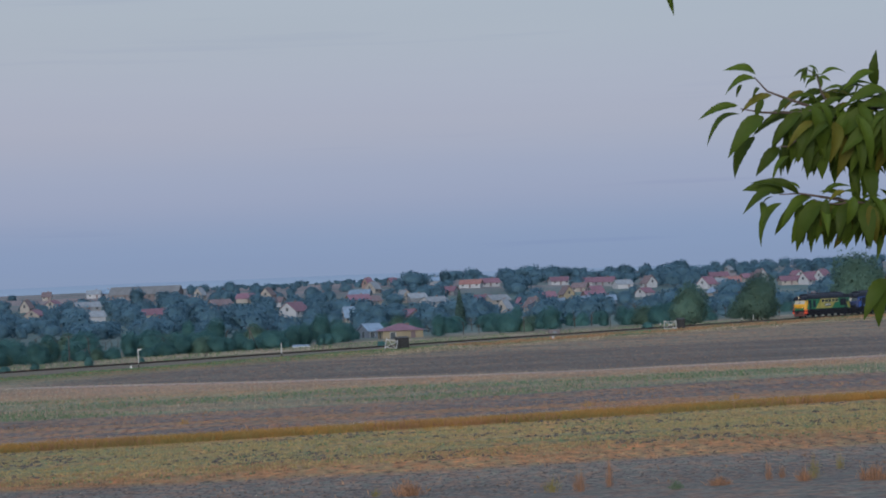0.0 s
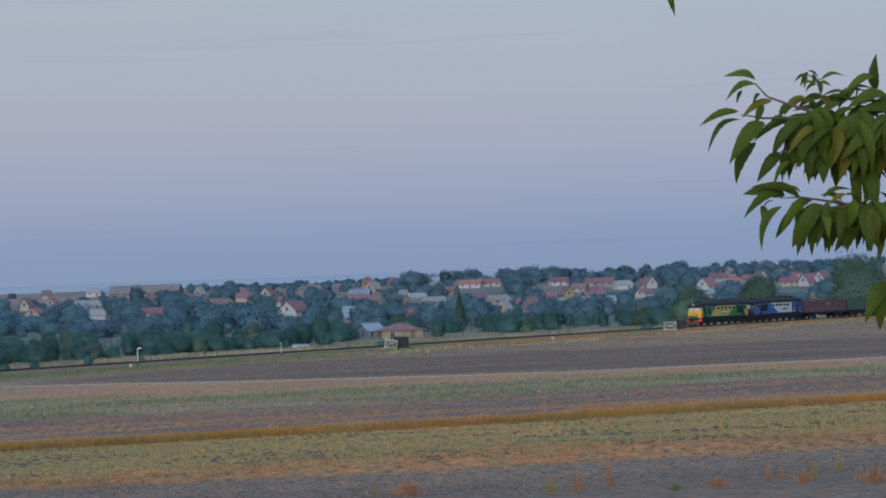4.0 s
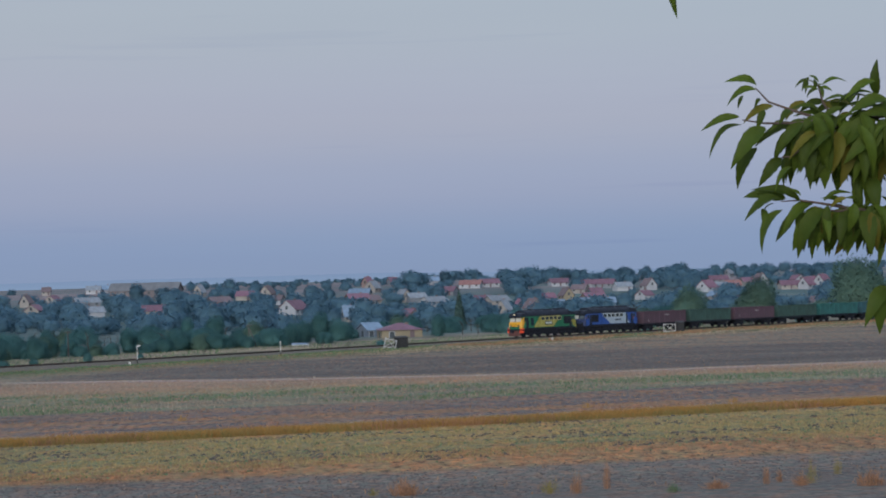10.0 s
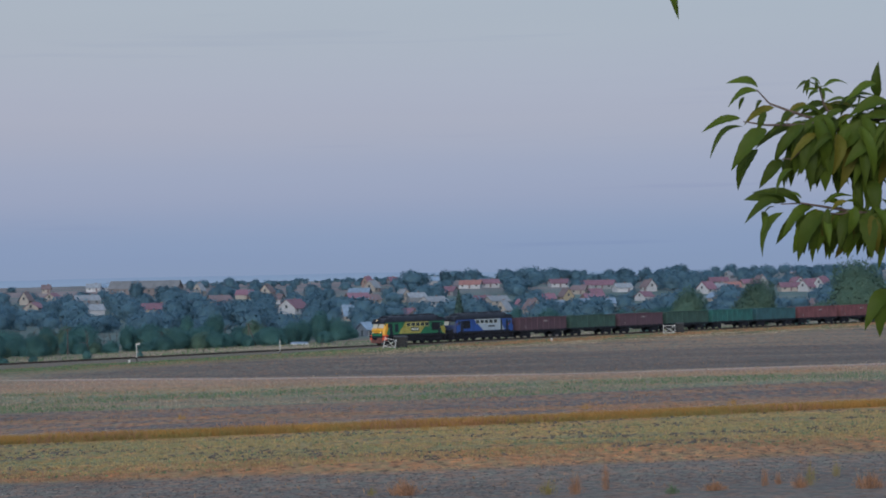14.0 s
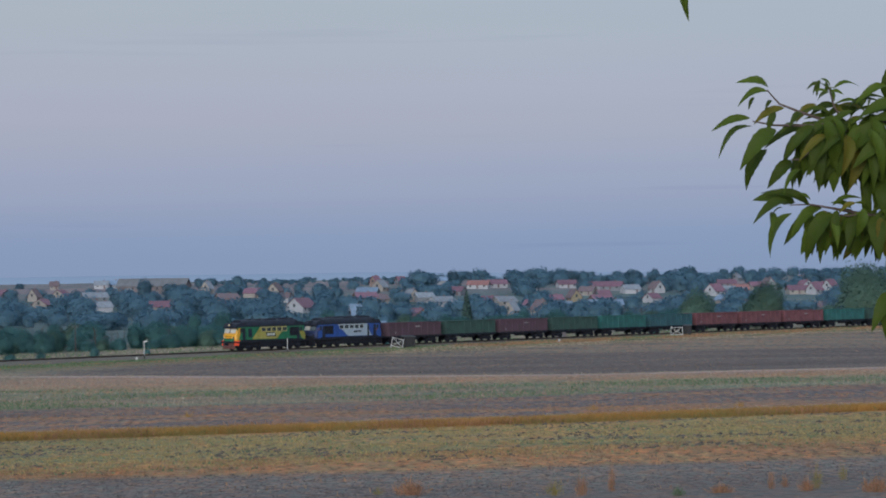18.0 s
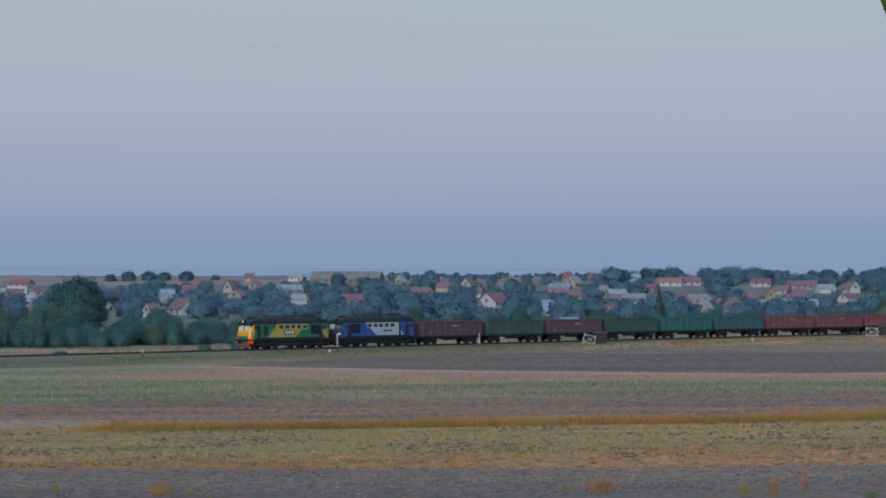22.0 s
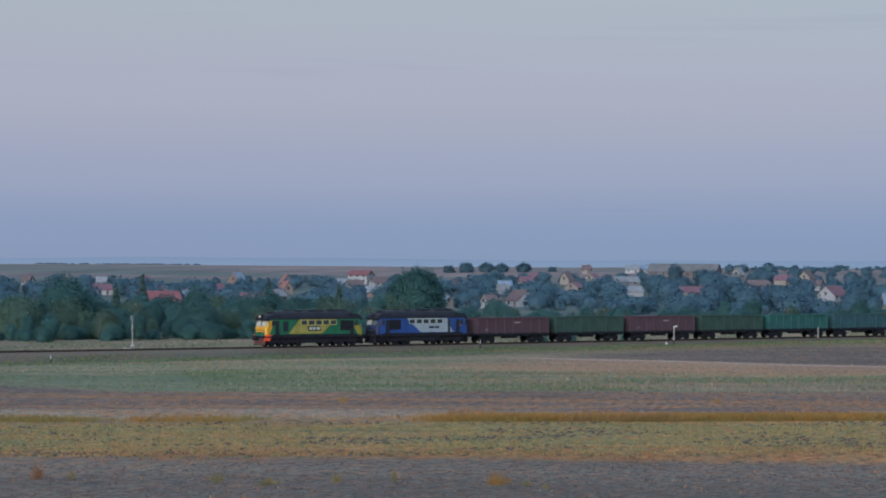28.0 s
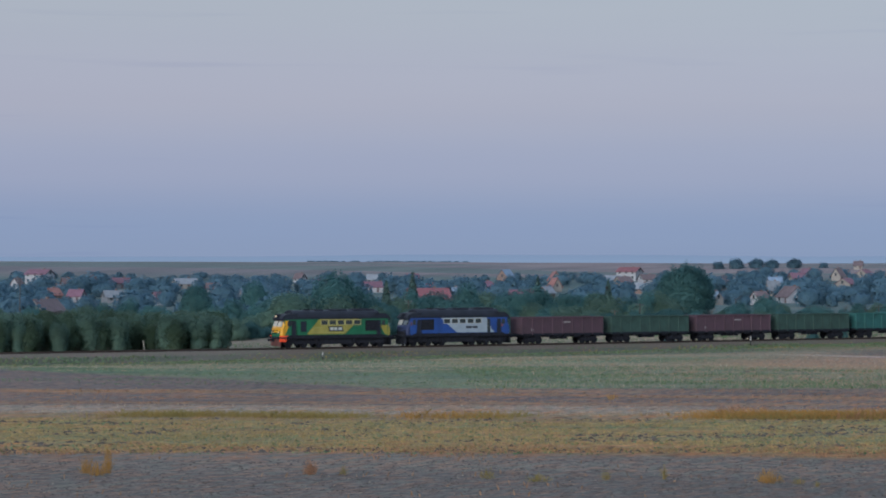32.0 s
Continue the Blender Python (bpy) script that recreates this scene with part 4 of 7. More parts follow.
WAGON_KINDS = {
    "brown": wagon(M["wagon_brown"], "open freight wagon in dull oxide brown, ribbed steel sides"),
    "green": wagon(M["wagon_green"], "open freight wagon in dull dark green, ribbed steel sides", marks=False),
    "slate": wagon(M["wagon_slate"], "open freight wagon in dull blue-green, ribbed steel sides", marks=False),
    "teal": wagon(M["wagon_teal"], "open freight wagon in teal green, ribbed steel sides", marks=False),
    "red": wagon(M["wagon_red"], "open freight wagon in faded red, ribbed steel sides"),
}
ORDER = ["brown", "green", "brown", "green", "teal", "slate", "red", "red", "red", "teal", "green", "brown", "red"]
TRAIN = [(green, L_LOCO / 2), (blue, L_LOCO * 1.5)]
used = set()
for i, kind in enumerate(ORDER):
    w = WAGON_KINDS[kind]
    if kind in used:
        w = copy_thing(w, on_line(-40))
        ROLLING["wagon"] += [o for o in w.children_recursive if o.name.startswith("wheelset")]
    used.add(kind)
    TRAIN.append((w, L_LOCO * 2 + L_WAGON * (i + 0.5)))


def front_at(t):
    """Where along the line the leading coupler is."""
    return 157.91 + 8.789 * (t - 16) + 0.01275 * (t - 16) ** 2


# ---- plants ----
def lobe_reach(v, c, lr):
    """How far a body of overlapping lobes reaches along each direction from its middle."""
    along_ = v @ c.T
    disc = along_ ** 2 - (c ** 2).sum(1) + lr ** 2
    far_ = np.where(disc > 0, along_ + np.sqrt(np.maximum(disc, 0)), 0.0)
    reach = np.maximum(((far_ ** 9).mean(axis=1) * 6) ** (1 / 9), 0.13)
    ragged = np.sin(v @ (c[:7] * 60).T + c[:7, 0] * 90).sum(axis=1) / 7
    return reach * (1 + 0.16 * ragged)


def ball_arrays(level):
    bm = bmesh.new()
    bmesh.ops.create_icosphere(bm, subdivisions=level, radius=1)
    v = np.array([tuple(q.co) for q in bm.verts])
    f = np.array([[q.index for q in face.verts] for face in bm.faces])
    bm.free()
    return v, f


BALLS = {level: ball_arrays(level) for level in (2, 3, 4)}


def unit(a):
    return a / np.linalg.norm(a, axis=1)[:, None]


def crown_arrays(rng, shape, clumps, size, level=2):
    """Leaf clumps over uneven lobes, and the dense foliage inside. shape: 'round', 'tall', 'bush' or 'spruce', filling a unit-wide, unit-high crown."""
    inner = None
    if shape == "spruce":
        h = 1 - np.sqrt(rng.random(clumps))
        whorl = 0.5 + 0.5 * np.abs(np.sin(h * 34))
        a = rng.random(clumps) * 2 * np.pi
        rad = (1 - h) * 0.5 * (0.55 + 0.45 * whorl) * (0.75 + 0.25 * rng.random(clumps))
        p = np.stack([rad * np.cos(a), rad * np.sin(a), h], 1)
        n = np.stack([np.cos(a), np.sin(a), 0.5 + 0 * a], 1)
    else:
        lobes = 90 if clumps > 9000 else 44 if clumps > 500 else 26
        c = unit(rng.normal(size=(lobes, 3))) * (0.12 + 0.18 * rng.random(lobes))[:, None]
        if shape == "round":
            c[: lobes // 3, 2] = -0.16 - 0.05 * rng.random(lobes // 3)
            c[: lobes // 3, :2] *= 1.15
        if shape == "tall":
            c[:, 2] *= 1.5
            c[:, :2] *= 0.8
            c[: lobes // 3, 2] = -0.30 - 0.1 * rng.random(lobes // 3)
        if shape == "bush":
            c[:, 2] = np.abs(c[:, 2]) * 0.6 - 0.1
        lr = (0.13 + 0.12 * rng.random(lobes)) * (0.75 if shape == "bush" else 1.0)
        v = unit(rng.normal(size=(clumps, 3)))
        p = v * (lobe_reach(v, c, lr) * (0.78 + 0.26 * rng.random(clumps) ** 0.7 + 0.22 * rng.random(clumps) ** 7))[:, None]
        n = v + p * 1.5
        bv, bf = BALLS[level]
        core = bv * (lobe_reach(bv, c, lr) * 0.78)[:, None]
        lo, hi = np.percentile(p[:, 2], 1), np.percentile(p[:, 2], 99)
        grow = np.array([0.5, 0.5, 1.0]) / np.array([np.percentile(np.abs(p[:, :2]), 97)] * 2 + [hi - lo])
        p, core = (p - np.array([0, 0, lo])) * grow, (core - np.array([0, 0, lo])) * grow
        core_n = bv * 0.5 + np.array([0, 0, 0.3])
        core_n[:, 2] = np.maximum(core_n[:, 2], 0.0)
        inner = core, unit(core_n), bf
    n = unit(n)
    soft_n = n * 0.5 + np.array([0, 0, 0.3]) + rng.normal(size=n.shape) * 0.14
    soft_n[:, 2] = np.maximum(soft_n[:, 2], 0.0)
    n = unit(n + rng.normal(size=n.shape) * 0.8)
    t1 = unit(np.cross(n, rng.normal(size=n.shape)))
    t2 = np.cross(n, t1)
    s = size * (0.6 + 0.8 * rng.random((clumps, 1)))
    return p, t1 * s, t2 * s, unit(soft_n), inner


def crown_mesh(name, rng, shape, width, height, clumps, leaf, material):
    """leaf: the clumps' half size in metres."""
    p, a, b_, round_n, inner = crown_arrays(rng, shape, clumps, 1.0, 4 if clumps > 9000 else 3)
    grow = np.array([width, width, height])
    p = p * grow
    a, b_ = a * leaf, b_ * leaf
    j = 0.55 + 0.6 * rng.random((clumps, 4, 1))
    corners = np.stack([p + a * j[:, 0], p + b_ * j[:, 1], p - a * j[:, 2], p - b_ * j[:, 3]], 1).reshape(-1, 3)
    me = bpy.data.meshes.new(name)
    faces = np.arange(clumps * 4).reshape(-1, 4).tolist()
    normals = np.repeat(round_n, 4, axis=0)
    if inner:
        faces += (inner[2] + len(corners)).tolist()
        corners, normals = np.concatenate([corners, inner[0] * grow]), np.concatenate([normals, inner[1]])
    me.from_pydata(corners.tolist(), [], faces)
    me.materials.append(material)
    me.normals_split_custom_set_from_vertices(normals.tolist())
    return me


def trunk_mesh(rng, height, width, material, stems=1):
    bm = bmesh.new()
    for k in range(stems):
        lean = Vector((rng.normal() * 0.03, rng.normal() * 0.03, 1)) if stems == 1 else Vector((rng.normal() * 0.25, rng.normal() * 0.25, 1))
        r0 = height * 0.022 / (1 if stems == 1 else 2)
        top = lean * height * 0.72
        cuts = [Vector((0, 0, -0.3)), lean * height * 0.25, lean * height * 0.5 + Vector((rng.normal() * 0.1, rng.normal() * 0.1, 0)), top]
        for i in range(3):
            rod(bm, cuts[i], cuts[i + 1], r0 * (1.25, 0.85, 0.55)[i], r0 * (0.85, 0.55, 0.2)[i], 7)
        for i in range(7):
            f_ = 0.28 + 0.4 * rng.random()
            a = rng.random() * 2 * math.pi
            start = lean * height * f_
            rod(bm, start, start + Vector((math.cos(a) * width * 0.2, math.sin(a) * width * 0.2, height * 0.15)), r0 * 0.45, r0 * 0.1, 5)
    return mesh_of(bm, "trunk", material)


rng = np.random.default_rng(7)
TREE_KINDS = {}


def tree_kind(key, shape, width, height, crown_from, clumps, leaf, leaves, bark="bark", stems=1):
    """Meshes of one growth form, at its natural size."""
    TREE_KINDS[key] = (trunk_mesh(rng, height, width, M[bark], stems),
                       crown_mesh("crown", rng, shape, width, height * (1 - crown_from), clumps, leaf, M[leaves]), height, width, crown_from)


for i, leaves in enumerate(("leaves_a", "leaves_b", "leaves_e", "leaves_a")):
    tree_kind(f"broad{i}", "round", 8.0, 8.0, 0.05, 7600, 0.135, leaves)
for i, leaves in enumerate(("leaves_a", "leaves_e")):
    tree_kind(f"tall{i}", "tall", 5.0, 10.0, 0.06, 4200, 0.16, leaves)
for i, leaves in enumerate(("leaves_d", "leaves_b", "leaves_d")):
    tree_kind(f"young{i}", "tall", 2.2, 5.6, 0.0, 3600, 0.085, leaves)
for i, leaves in enumerate(("leaves_b", "leaves_a")):
    tree_kind(f"bush{i}", "bush", 3.0, 2.2, 0.0, 1900, 0.085, leaves, stems=3)
for i in range(2):
    tree_kind(f"spruce{i}", "spruce", 5.0, 12.0, 0.05, 2200, 0.28, "needles")
tree_kind("veteran", "round", 14.2, 13.6, 0.05, 15000, 0.25, "leaves_a")
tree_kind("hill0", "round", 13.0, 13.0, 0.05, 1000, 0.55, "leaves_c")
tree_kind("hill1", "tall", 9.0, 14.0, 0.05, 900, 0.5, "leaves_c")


def plant(key, bearing, r, scale=1.0, label="", group="", name="tree", category="tree", wide=1.0, sink=0.1):
    trunk, crown, height, width, low = TREE_KINDS[key]
    at = spot(bearing, r, -sink)
    ob = empty(name, Matrix.Translation(at) @ pose(0, 0, 0, 0, 0, (bearing * 137 + r * 31) % 360), label, category, group)
    ob.scale = (scale * wide, scale * wide, scale)
    part("trunk", trunk, None, ob)
    part("crown", crown, None, ob, at=pose(0, 0, height * low))
    return ob


def beyond(bearing, p):
    """The distance of a place p metres behind the track."""
    return 281 / math.cos(LEAN - radians(bearing)) + p


# trees that stand alone by the line
plant("broad1", -5.57, 489, 1.02, "round bushy tree with a low crown beside the line", "trees by the line", wide=0.9)
plant("broad1", -7.10, 506, 1.18, "round bushy tree with an uneven crown beside the line", "trees by the line", wide=0.92)
plant("broad1", -9.45, 545, 1.62, "large spreading tree beside the line", "trees by the line", wide=1.1)
plant("broad1", -11.2, 552, 1.2, "spreading tree beside the line", "trees by the line")
plant("broad2", -4.35, 640, 0.95, "round green tree tinted blue for haze behind the line", "trees by the line", wide=1.5)
plant("veteran", 12.84, 640, 0.98, "very large old tree with a broad domed crown")
plant("broad2", 11.7, 630, 0.95, "round dark tree beside a larger one", wide=1.2)
plant("broad0", 11.0, 600, 0.75, "round dark tree at the meadow edge", wide=1.2)
plant("broad0", 20.75, 440, 1.30, "tall dark tree with a full crown", "trees behind the meadow")
plant("broad2", 21.3, 450, 1.22, "tall dark tree with a full crown", "trees behind the meadow", wide=0.85)
plant("broad3", 24.0, 520, 1.05, "tall dark tree with a full crown", "trees behind the meadow", wide=0.8)
plant("broad0", 22.6, 560, 1.15, "tall dark tree with a full crown", "trees behind the meadow", wide=0.8)
plant("spruce0", 19.05, 600, 1.02, "dark narrow spruce with layered branches", "spruces")
plant("spruce1", 19.65, 590, 0.85, "dark narrow spruce with layered branches", "spruces")
plant("spruce0", 16.2, 640, 0.95, "dark narrow spruce with layered branches", "spruces")
plant("spruce1", 14.6, 660, 0.9, "dark narrow spruce with layered branches", "spruces")
plant("spruce1", -0.35, 760, 0.95, "dark narrow spruce with layered branches", "spruces")
for bearing, r, s, w in ((2.82, 418, 0.95, 0.95), (2.22, 420, 0.75, 0.9), (1.45, 424, 0.5, 1.0), (5.5, 408, 0.75, 1.7), (-2.85, 458, 1.05, 0.85), (8.1, 388, 0.7, 0.7), (9.98, 372, 0.5, 1.3), (9.3, 385, 0.4, 1.2), (11.35, 356, 0.75, 1.0), (10.6, 362, 0.8, 1.35), (12.0, 354, 0.9, 0.6), (6.9, 400, 0.4, 0.8), (13.2, 350, 0.5, 1.5), (-4.6, 480, 0.6, 1.2), (-8.1, 520, 0.7, 1.4), (16.1, 392, 1.0, 1.3), (15.1, 394, 1.1, 1.2), (17.4, 390, 0.9, 1.2)):
    plant("bush0" if s > 0.7 else "bush1", bearing, r, s, "low leafy shrub in the dry meadow", "shrubs by the line", "shrub", "shrub", w)

# the belt of trees behind the meadow
belt = random.Random(3)
for i in range(300):
    bearing = -12 + 48 * (i + belt.random()) / 300
    low = 0.75 if bearing < 3 else 0.74 if bearing < 13 else 1.0 if bearing < 22.5 else 0.72
    key = belt.choice(("broad0", "broad1", "broad2", "broad3", "tall0", "tall1", "broad0", "broad2") if bearing < 13 else ("broad0", "broad1", "broad3", "tall0", "broad1"))
    gap = 95 if bearing > 3 else 130
    far_off = beyond(bearing, gap + belt.random() ** 1.5 * 160)
    if 0.4 < bearing < 2.1 and far_off < 640:
        continue
    plant(key, bearing, far_off, low * (0.55 + 0.42 * belt.random()), "leafy tree in the belt behind the meadow", "trees of the belt", wide=0.9 + 0.5 * belt.random(), sink=0.9)
for i in range(90):
    bearing = 2.5 + 21 * (i + belt.random()) / 90
    plant(belt.choice(("broad0", "broad1", "tall0", "broad3")), bearing, beyond(bearing, 80 + 18 * belt.random()), 0.24 + 0.26 * belt.random(), "leafy bush along the foot of the tree belt", "bushes of the belt", "bush", "bush", 0.95 + 0.5 * belt.random(), 0.4)
# young birches close to the track
for i in range(220):
    bearing = 23.35 + 9.5 * (i + belt.random()) / 220
    plant(f"young{i % 3}", bearing, beyond(bearing, 7.5 + belt.random() * 22), 0.74 + 0.24 * belt.random(), "slender young birch in a dense thicket", "young birches by the track", "young_tree", wide=1.1 + 0.5 * belt.random())
# undergrowth along the foot of the thicket
for i in range(44):
    bearing = 23.4 + 9.3 * (i + belt.random()) / 44
    plant("bush0", bearing, beyond(bearing, 6.8 + belt.random() * 2.5), 0.7 + 0.4 * belt.random(), "leafy undergrowth at the foot of the birch thicket", "undergrowth by the track", "shrub", "shrub", 0.9 + 0.5 * belt.random(), 0.25)
bm = bmesh.new()
rod(bm, (0, 0, 0), (0.05, 0, 1.3), 0.05, 0.045), rod(bm, (0.05, 0, 1.3), (-0.05, 0, 2.3), 0.045, 0.03)
birch = empty("birch_trunk", Matrix.Translation(spot(25.15, beyond(25.15, 5.2))), "thin pale birch trunk at the thicket edge", "tree trunk")
part("stem", bm, M["birch_bark"], birch)

# single trees on the skyline
for bearing, r, s, key in ((-0.04, 1590, 0.69, "hill1"), (-0.6, 1612, 0.56, "hill0"), (0.75, 1587, 0.59, "hill0"), (-2.72, 1602, 0.68, "hill0"), (-4.12, 1579, 0.78, "hill0"), (-4.6, 1591, 0.53, "hill1"), (-5.3, 1585, 0.68, "hill0"), (-6.0, 1579, 0.62, "hill0"), (-7.3, 1607, 0.59, "hill0"), (-8.5, 1580, 0.78, "hill0"), (-9.4, 1601, 0.68, "hill0"),
                           (12.1, 1523, 0.46, "hill0"), (11.7, 1524, 0.59, "hill0"), (11.25, 1535, 0.56, "hill0"), (10.9, 1526, 0.53, "hill0"), (10.4, 1527, 0.56, "hill0"), (9.75, 1539, 0.37, "hill0"), (6.95, 1361, 0.74, "hill1"), (6.35, 1363, 0.59, "hill0"), (6.1, 1389, 0.5, "hill0")):
    plant(key, bearing, r, s, "large single tree standing on the skyline", "skyline trees", sink=1.6, wide=1.25)


def build_woods(name, label, count, place, seed, material, kinds=("round", "tall", "round"), clumps=200):
    """Many far trees as one mesh."""
    g = np.random.default_rng(seed)
    forms = [crown_arrays(g, k, clumps, 1.0) for k in kinds for _ in range(3)]
    pts, bent, quads, tris = [], [], [], []
    made = total = 0
    while made < count:
        found = place(g)
        if found is None:
            continue
        bearing, r, h = found
        which = int(g.integers(len(forms)))
        p, a, b_, round_n, (core, core_n, core_f) = forms[which]
        w = h * (0.9 + 0.8 * g.random())
        turn_ = g.random() * 2 * math.pi
        m = np.array([[math.cos(turn_), -math.sin(turn_), 0], [math.sin(turn_), math.cos(turn_), 0], [0, 0, 1]])
        base = np.array(spot(bearing, r, -0.4))
        grow = np.array([w, w, h])
        q = (p * grow) @ m.T + base
        leaf = 0.052 * h
        a2, b2 = (a @ m.T) * leaf, (b_ @ m.T) * leaf
        quads.append(np.arange(4 * len(q)).reshape(-1, 4) + total)
        tris.append(core_f + total + 4 * len(q))
        pts += [np.stack([q + a2, q + b2, q - a2 * 0.8, q - b2 * 0.9], 1).reshape(-1, 3), (core * grow) @ m.T + base]
        bent += [np.repeat(round_n @ m.T, 4, axis=0), core_n @ m.T]
        total += 4 * len(q) + len(core)
        made += 1
    me = bpy.data.meshes.new(name)
    me.from_pydata(np.concatenate(pts).tolist(), [], np.concatenate(quads).tolist() + np.concatenate(tris).tolist())
    me.materials.append(material)
    me.normals_split_custom_set_from_vertices(np.concatenate(bent).tolist())
    return tagged(new(name, me), label, "trees", kind="stuff")


# ---- the village in the valley ----
HOUSES = []          # bearing, distance, half width in degrees: kept clear of trees in front
HOUSE_MESHES = {}


def house_parts(w, d_, eaves, rise, hip):
    """Meshes of a gabled or hipped house, ridge along x."""
    key = (round(w), round(d_), round(eaves * 2), round(rise * 2), hip)
    if key in HOUSE_MESHES:
        return HOUSE_MESHES[key]
    bm = bmesh.new()
    out = [(-d_ / 2, -1.5), (d_ / 2, -1.5), (d_ / 2, eaves), (-d_ / 2, eaves)]
    if not hip:
        out = [(-d_ / 2, -1.5), (d_ / 2, -1.5), (d_ / 2, eaves), (0, eaves + rise), (-d_ / 2, eaves)]
    prism(bm, out, "x", -w / 2, w / 2)
    wall = mesh_of(bm, "wall", M["wall_white"])
    bm = bmesh.new()
    o = 0.5
    if hip:
        run = min(d_ / 2, w / 2 - 0.5)
        v = [bm.verts.new(c) for c in ((-w / 2 - o, -d_ / 2 - o, eaves), (w / 2 + o, -d_ / 2 - o, eaves), (w / 2 + o, d_ / 2 + o, eaves), (-w / 2 - o, d_ / 2 + o, eaves), (-w / 2 + run, 0, eaves + rise), (w / 2 - run, 0, eaves + rise))]
        for q in ((0, 1, 5, 4), (1, 2, 5), (2, 3, 4, 5), (3, 0, 4), (3, 2, 1, 0)):
            bm.faces.new([v[i] for i in q])
    else:
        s = rise / (d_ / 2)
        e, t_ = d_ / 2 + o, 0.18
        prism(bm, [(-e, eaves - o * s + t_), (0, eaves + rise + t_), (e, eaves - o * s + t_), (e, eaves - o * s - 0.02), (0, eaves + rise - 0.02 + 0.04), (-e, eaves - o * s - 0.02)], "x", -w / 2 - o, w / 2 + o)
    roof = mesh_of(bm, "roof", M["roof_red"])
    chimney = mesh_of(boxes((-0.35, 0.35, -0.35, 0.35, eaves + rise * 0.4, eaves + rise + 0.9), (-0.42, 0.42, -0.42, 0.42, eaves + rise + 0.75, eaves + rise + 0.92)), "chimney", M["wall_brick"])
    HOUSE_MESHES[key] = (wall, roof, chimney)
    return HOUSE_MESHES[key]


WINDOW = mesh_of(boxes((-0.55, 0.55, -0.05, 0.02, -0.7, 0.7)), "window", M["pane"])
FRAME = mesh_of(boxes((-0.66, 0.66, -0.03, 0.05, -0.82, -0.70), (-0.66, 0.66, -0.03, 0.05, 0.70, 0.80), (-0.66, -0.55, -0.03, 0.05, -0.7, 0.7), (0.55, 0.66, -0.03, 0.05, -0.7, 0.7), (-0.04, 0.04, -0.03, 0.03, -0.7, 0.7)), "window_frame", M["wall_white"])
DOOR = mesh_of(boxes((-0.5, 0.5, -0.06, 0.02, 0, 2.1)), "door", M["roof_brown"])


def slot_material(ob, material):
    ob.material_slots[0].link = "OBJECT"
    ob.material_slots[0].material = material


WORDS = {"roof_red": "red", "roof_brown": "brown", "roof_grey": "grey", "roof_orange": "orange tiled", "roof_blue": "blue-grey sheet", "roof_bright": "bright red", "wall_cream": "cream", "wall_white": "white", "wall_grey": "grey", "wall_yellow": "yellow", "wall_brick": "brick", "wall_slate": "slate grey"}


def house(bearing, r, w, roof="roof_red", wall="wall_white", face=20, tall=0, hip=False, depth=None, name="house", label="", dz=0.0):
    """face: degrees by which the long side is turned from square to the view."""
    d_ = depth or min(max(w * 0.68, 5), 9)
    w = w if label else w * (0.68 if bearing < 12 else 0.60)
    eaves, rise = (2.8, 2.8) if not tall else (5.6, 2.6)
    if tall == 2:
        eaves, rise = 3.2, 4.4
    if tall == 3:
        eaves, rise = 2.25, 1.5
    if r > 900:
        eaves, rise = eaves * 0.85, rise * 0.85
    wm, rm, cm = house_parts(w, d_, eaves, rise, hip)
    at = spot(bearing, r, dz)
    text = label or "far village house with %s walls and a %s roof" % (WORDS[wall], WORDS[roof])
    ob = empty(name, Matrix.Translation(at) @ pose(0, 0, 0, 0, 0, bearing + face), text, "house", "" if label else "village houses")
    slot_material(part("wall", wm, None, ob), M[wall])
    slot_material(part("roof", rm, None, ob), M[roof])
    part("chimney", cm, None, ob, at=pose(w * 0.18, 0.5, -0.9 if tall == 3 else -0.3))
    n = max(2, int(w / 3.2))
    for level in range(2 if tall == 1 else 1):
        for i in range(n):
            x = -w / 2 + w * (i + 0.5) / n
            if level == 0 and i == n // 2:
                part("door", DOOR, None, ob, at=pose(x, -d_ / 2 - 0.02, 0))
                continue
            win = part("window", WINDOW, None, ob, at=pose(x, -d_ / 2 - 0.02, (1.2 if tall == 3 else 1.8) + 2.7 * level))
            if r < 900:
                part("window_frame", FRAME, None, win)
    for e in (-1, 1):
        win = part("window", WINDOW, None, ob, at=pose(e * (w / 2 + 0.02), 0, 1.2 if tall == 3 else 1.8 if hip else eaves + 0.6, 0, 0, e * 90))
    HOUSES.append((bearing, r, math.degrees(w / 2 / r) * 1.1))
    return ob


house(14.11, 1296, 18, "roof_bright", "wall_white", -25, 1)
house(14.26, 1213, 11, "roof_brown", "wall_cream", 30)
house(14.54, 1229, 15, "roof_grey", "wall_white", 10)
house(15.82, 1233, 8, "roof_orange", "wall_cream", -70, 2)
house(13.71, 1247, 12, "roof_brown", "wall_white", 20)
house(10.84, 1201, 9, "roof_blue", "wall_grey", 15)
house(10.47, 967, 12, "roof_brown", "wall_white", -55, 2)
house(10.35, 1269, 11, "roof_red", "wall_cream", 20)
house(9.42, 1298, 8, "roof_brown", "wall_cream", 60, 2)
house(12.08, 1115, 8, "roof_grey", "wall_cream", -30)
house(8.83, 1328, 11, "roof_red", "wall_cream", 60)
house(8.09, 1271, 18, "roof_grey", "wall_grey", 15)
house(7.92, 1512, 12, "roof_grey", "wall_white", -5)
house(7.65, 1523, 11, "roof_blue", "wall_white", 5)
house(9.24, 1182, 11, "roof_red", "wall_cream", 60)
house(6.51, 1122, 19, "roof_red", "wall_cream", -12)
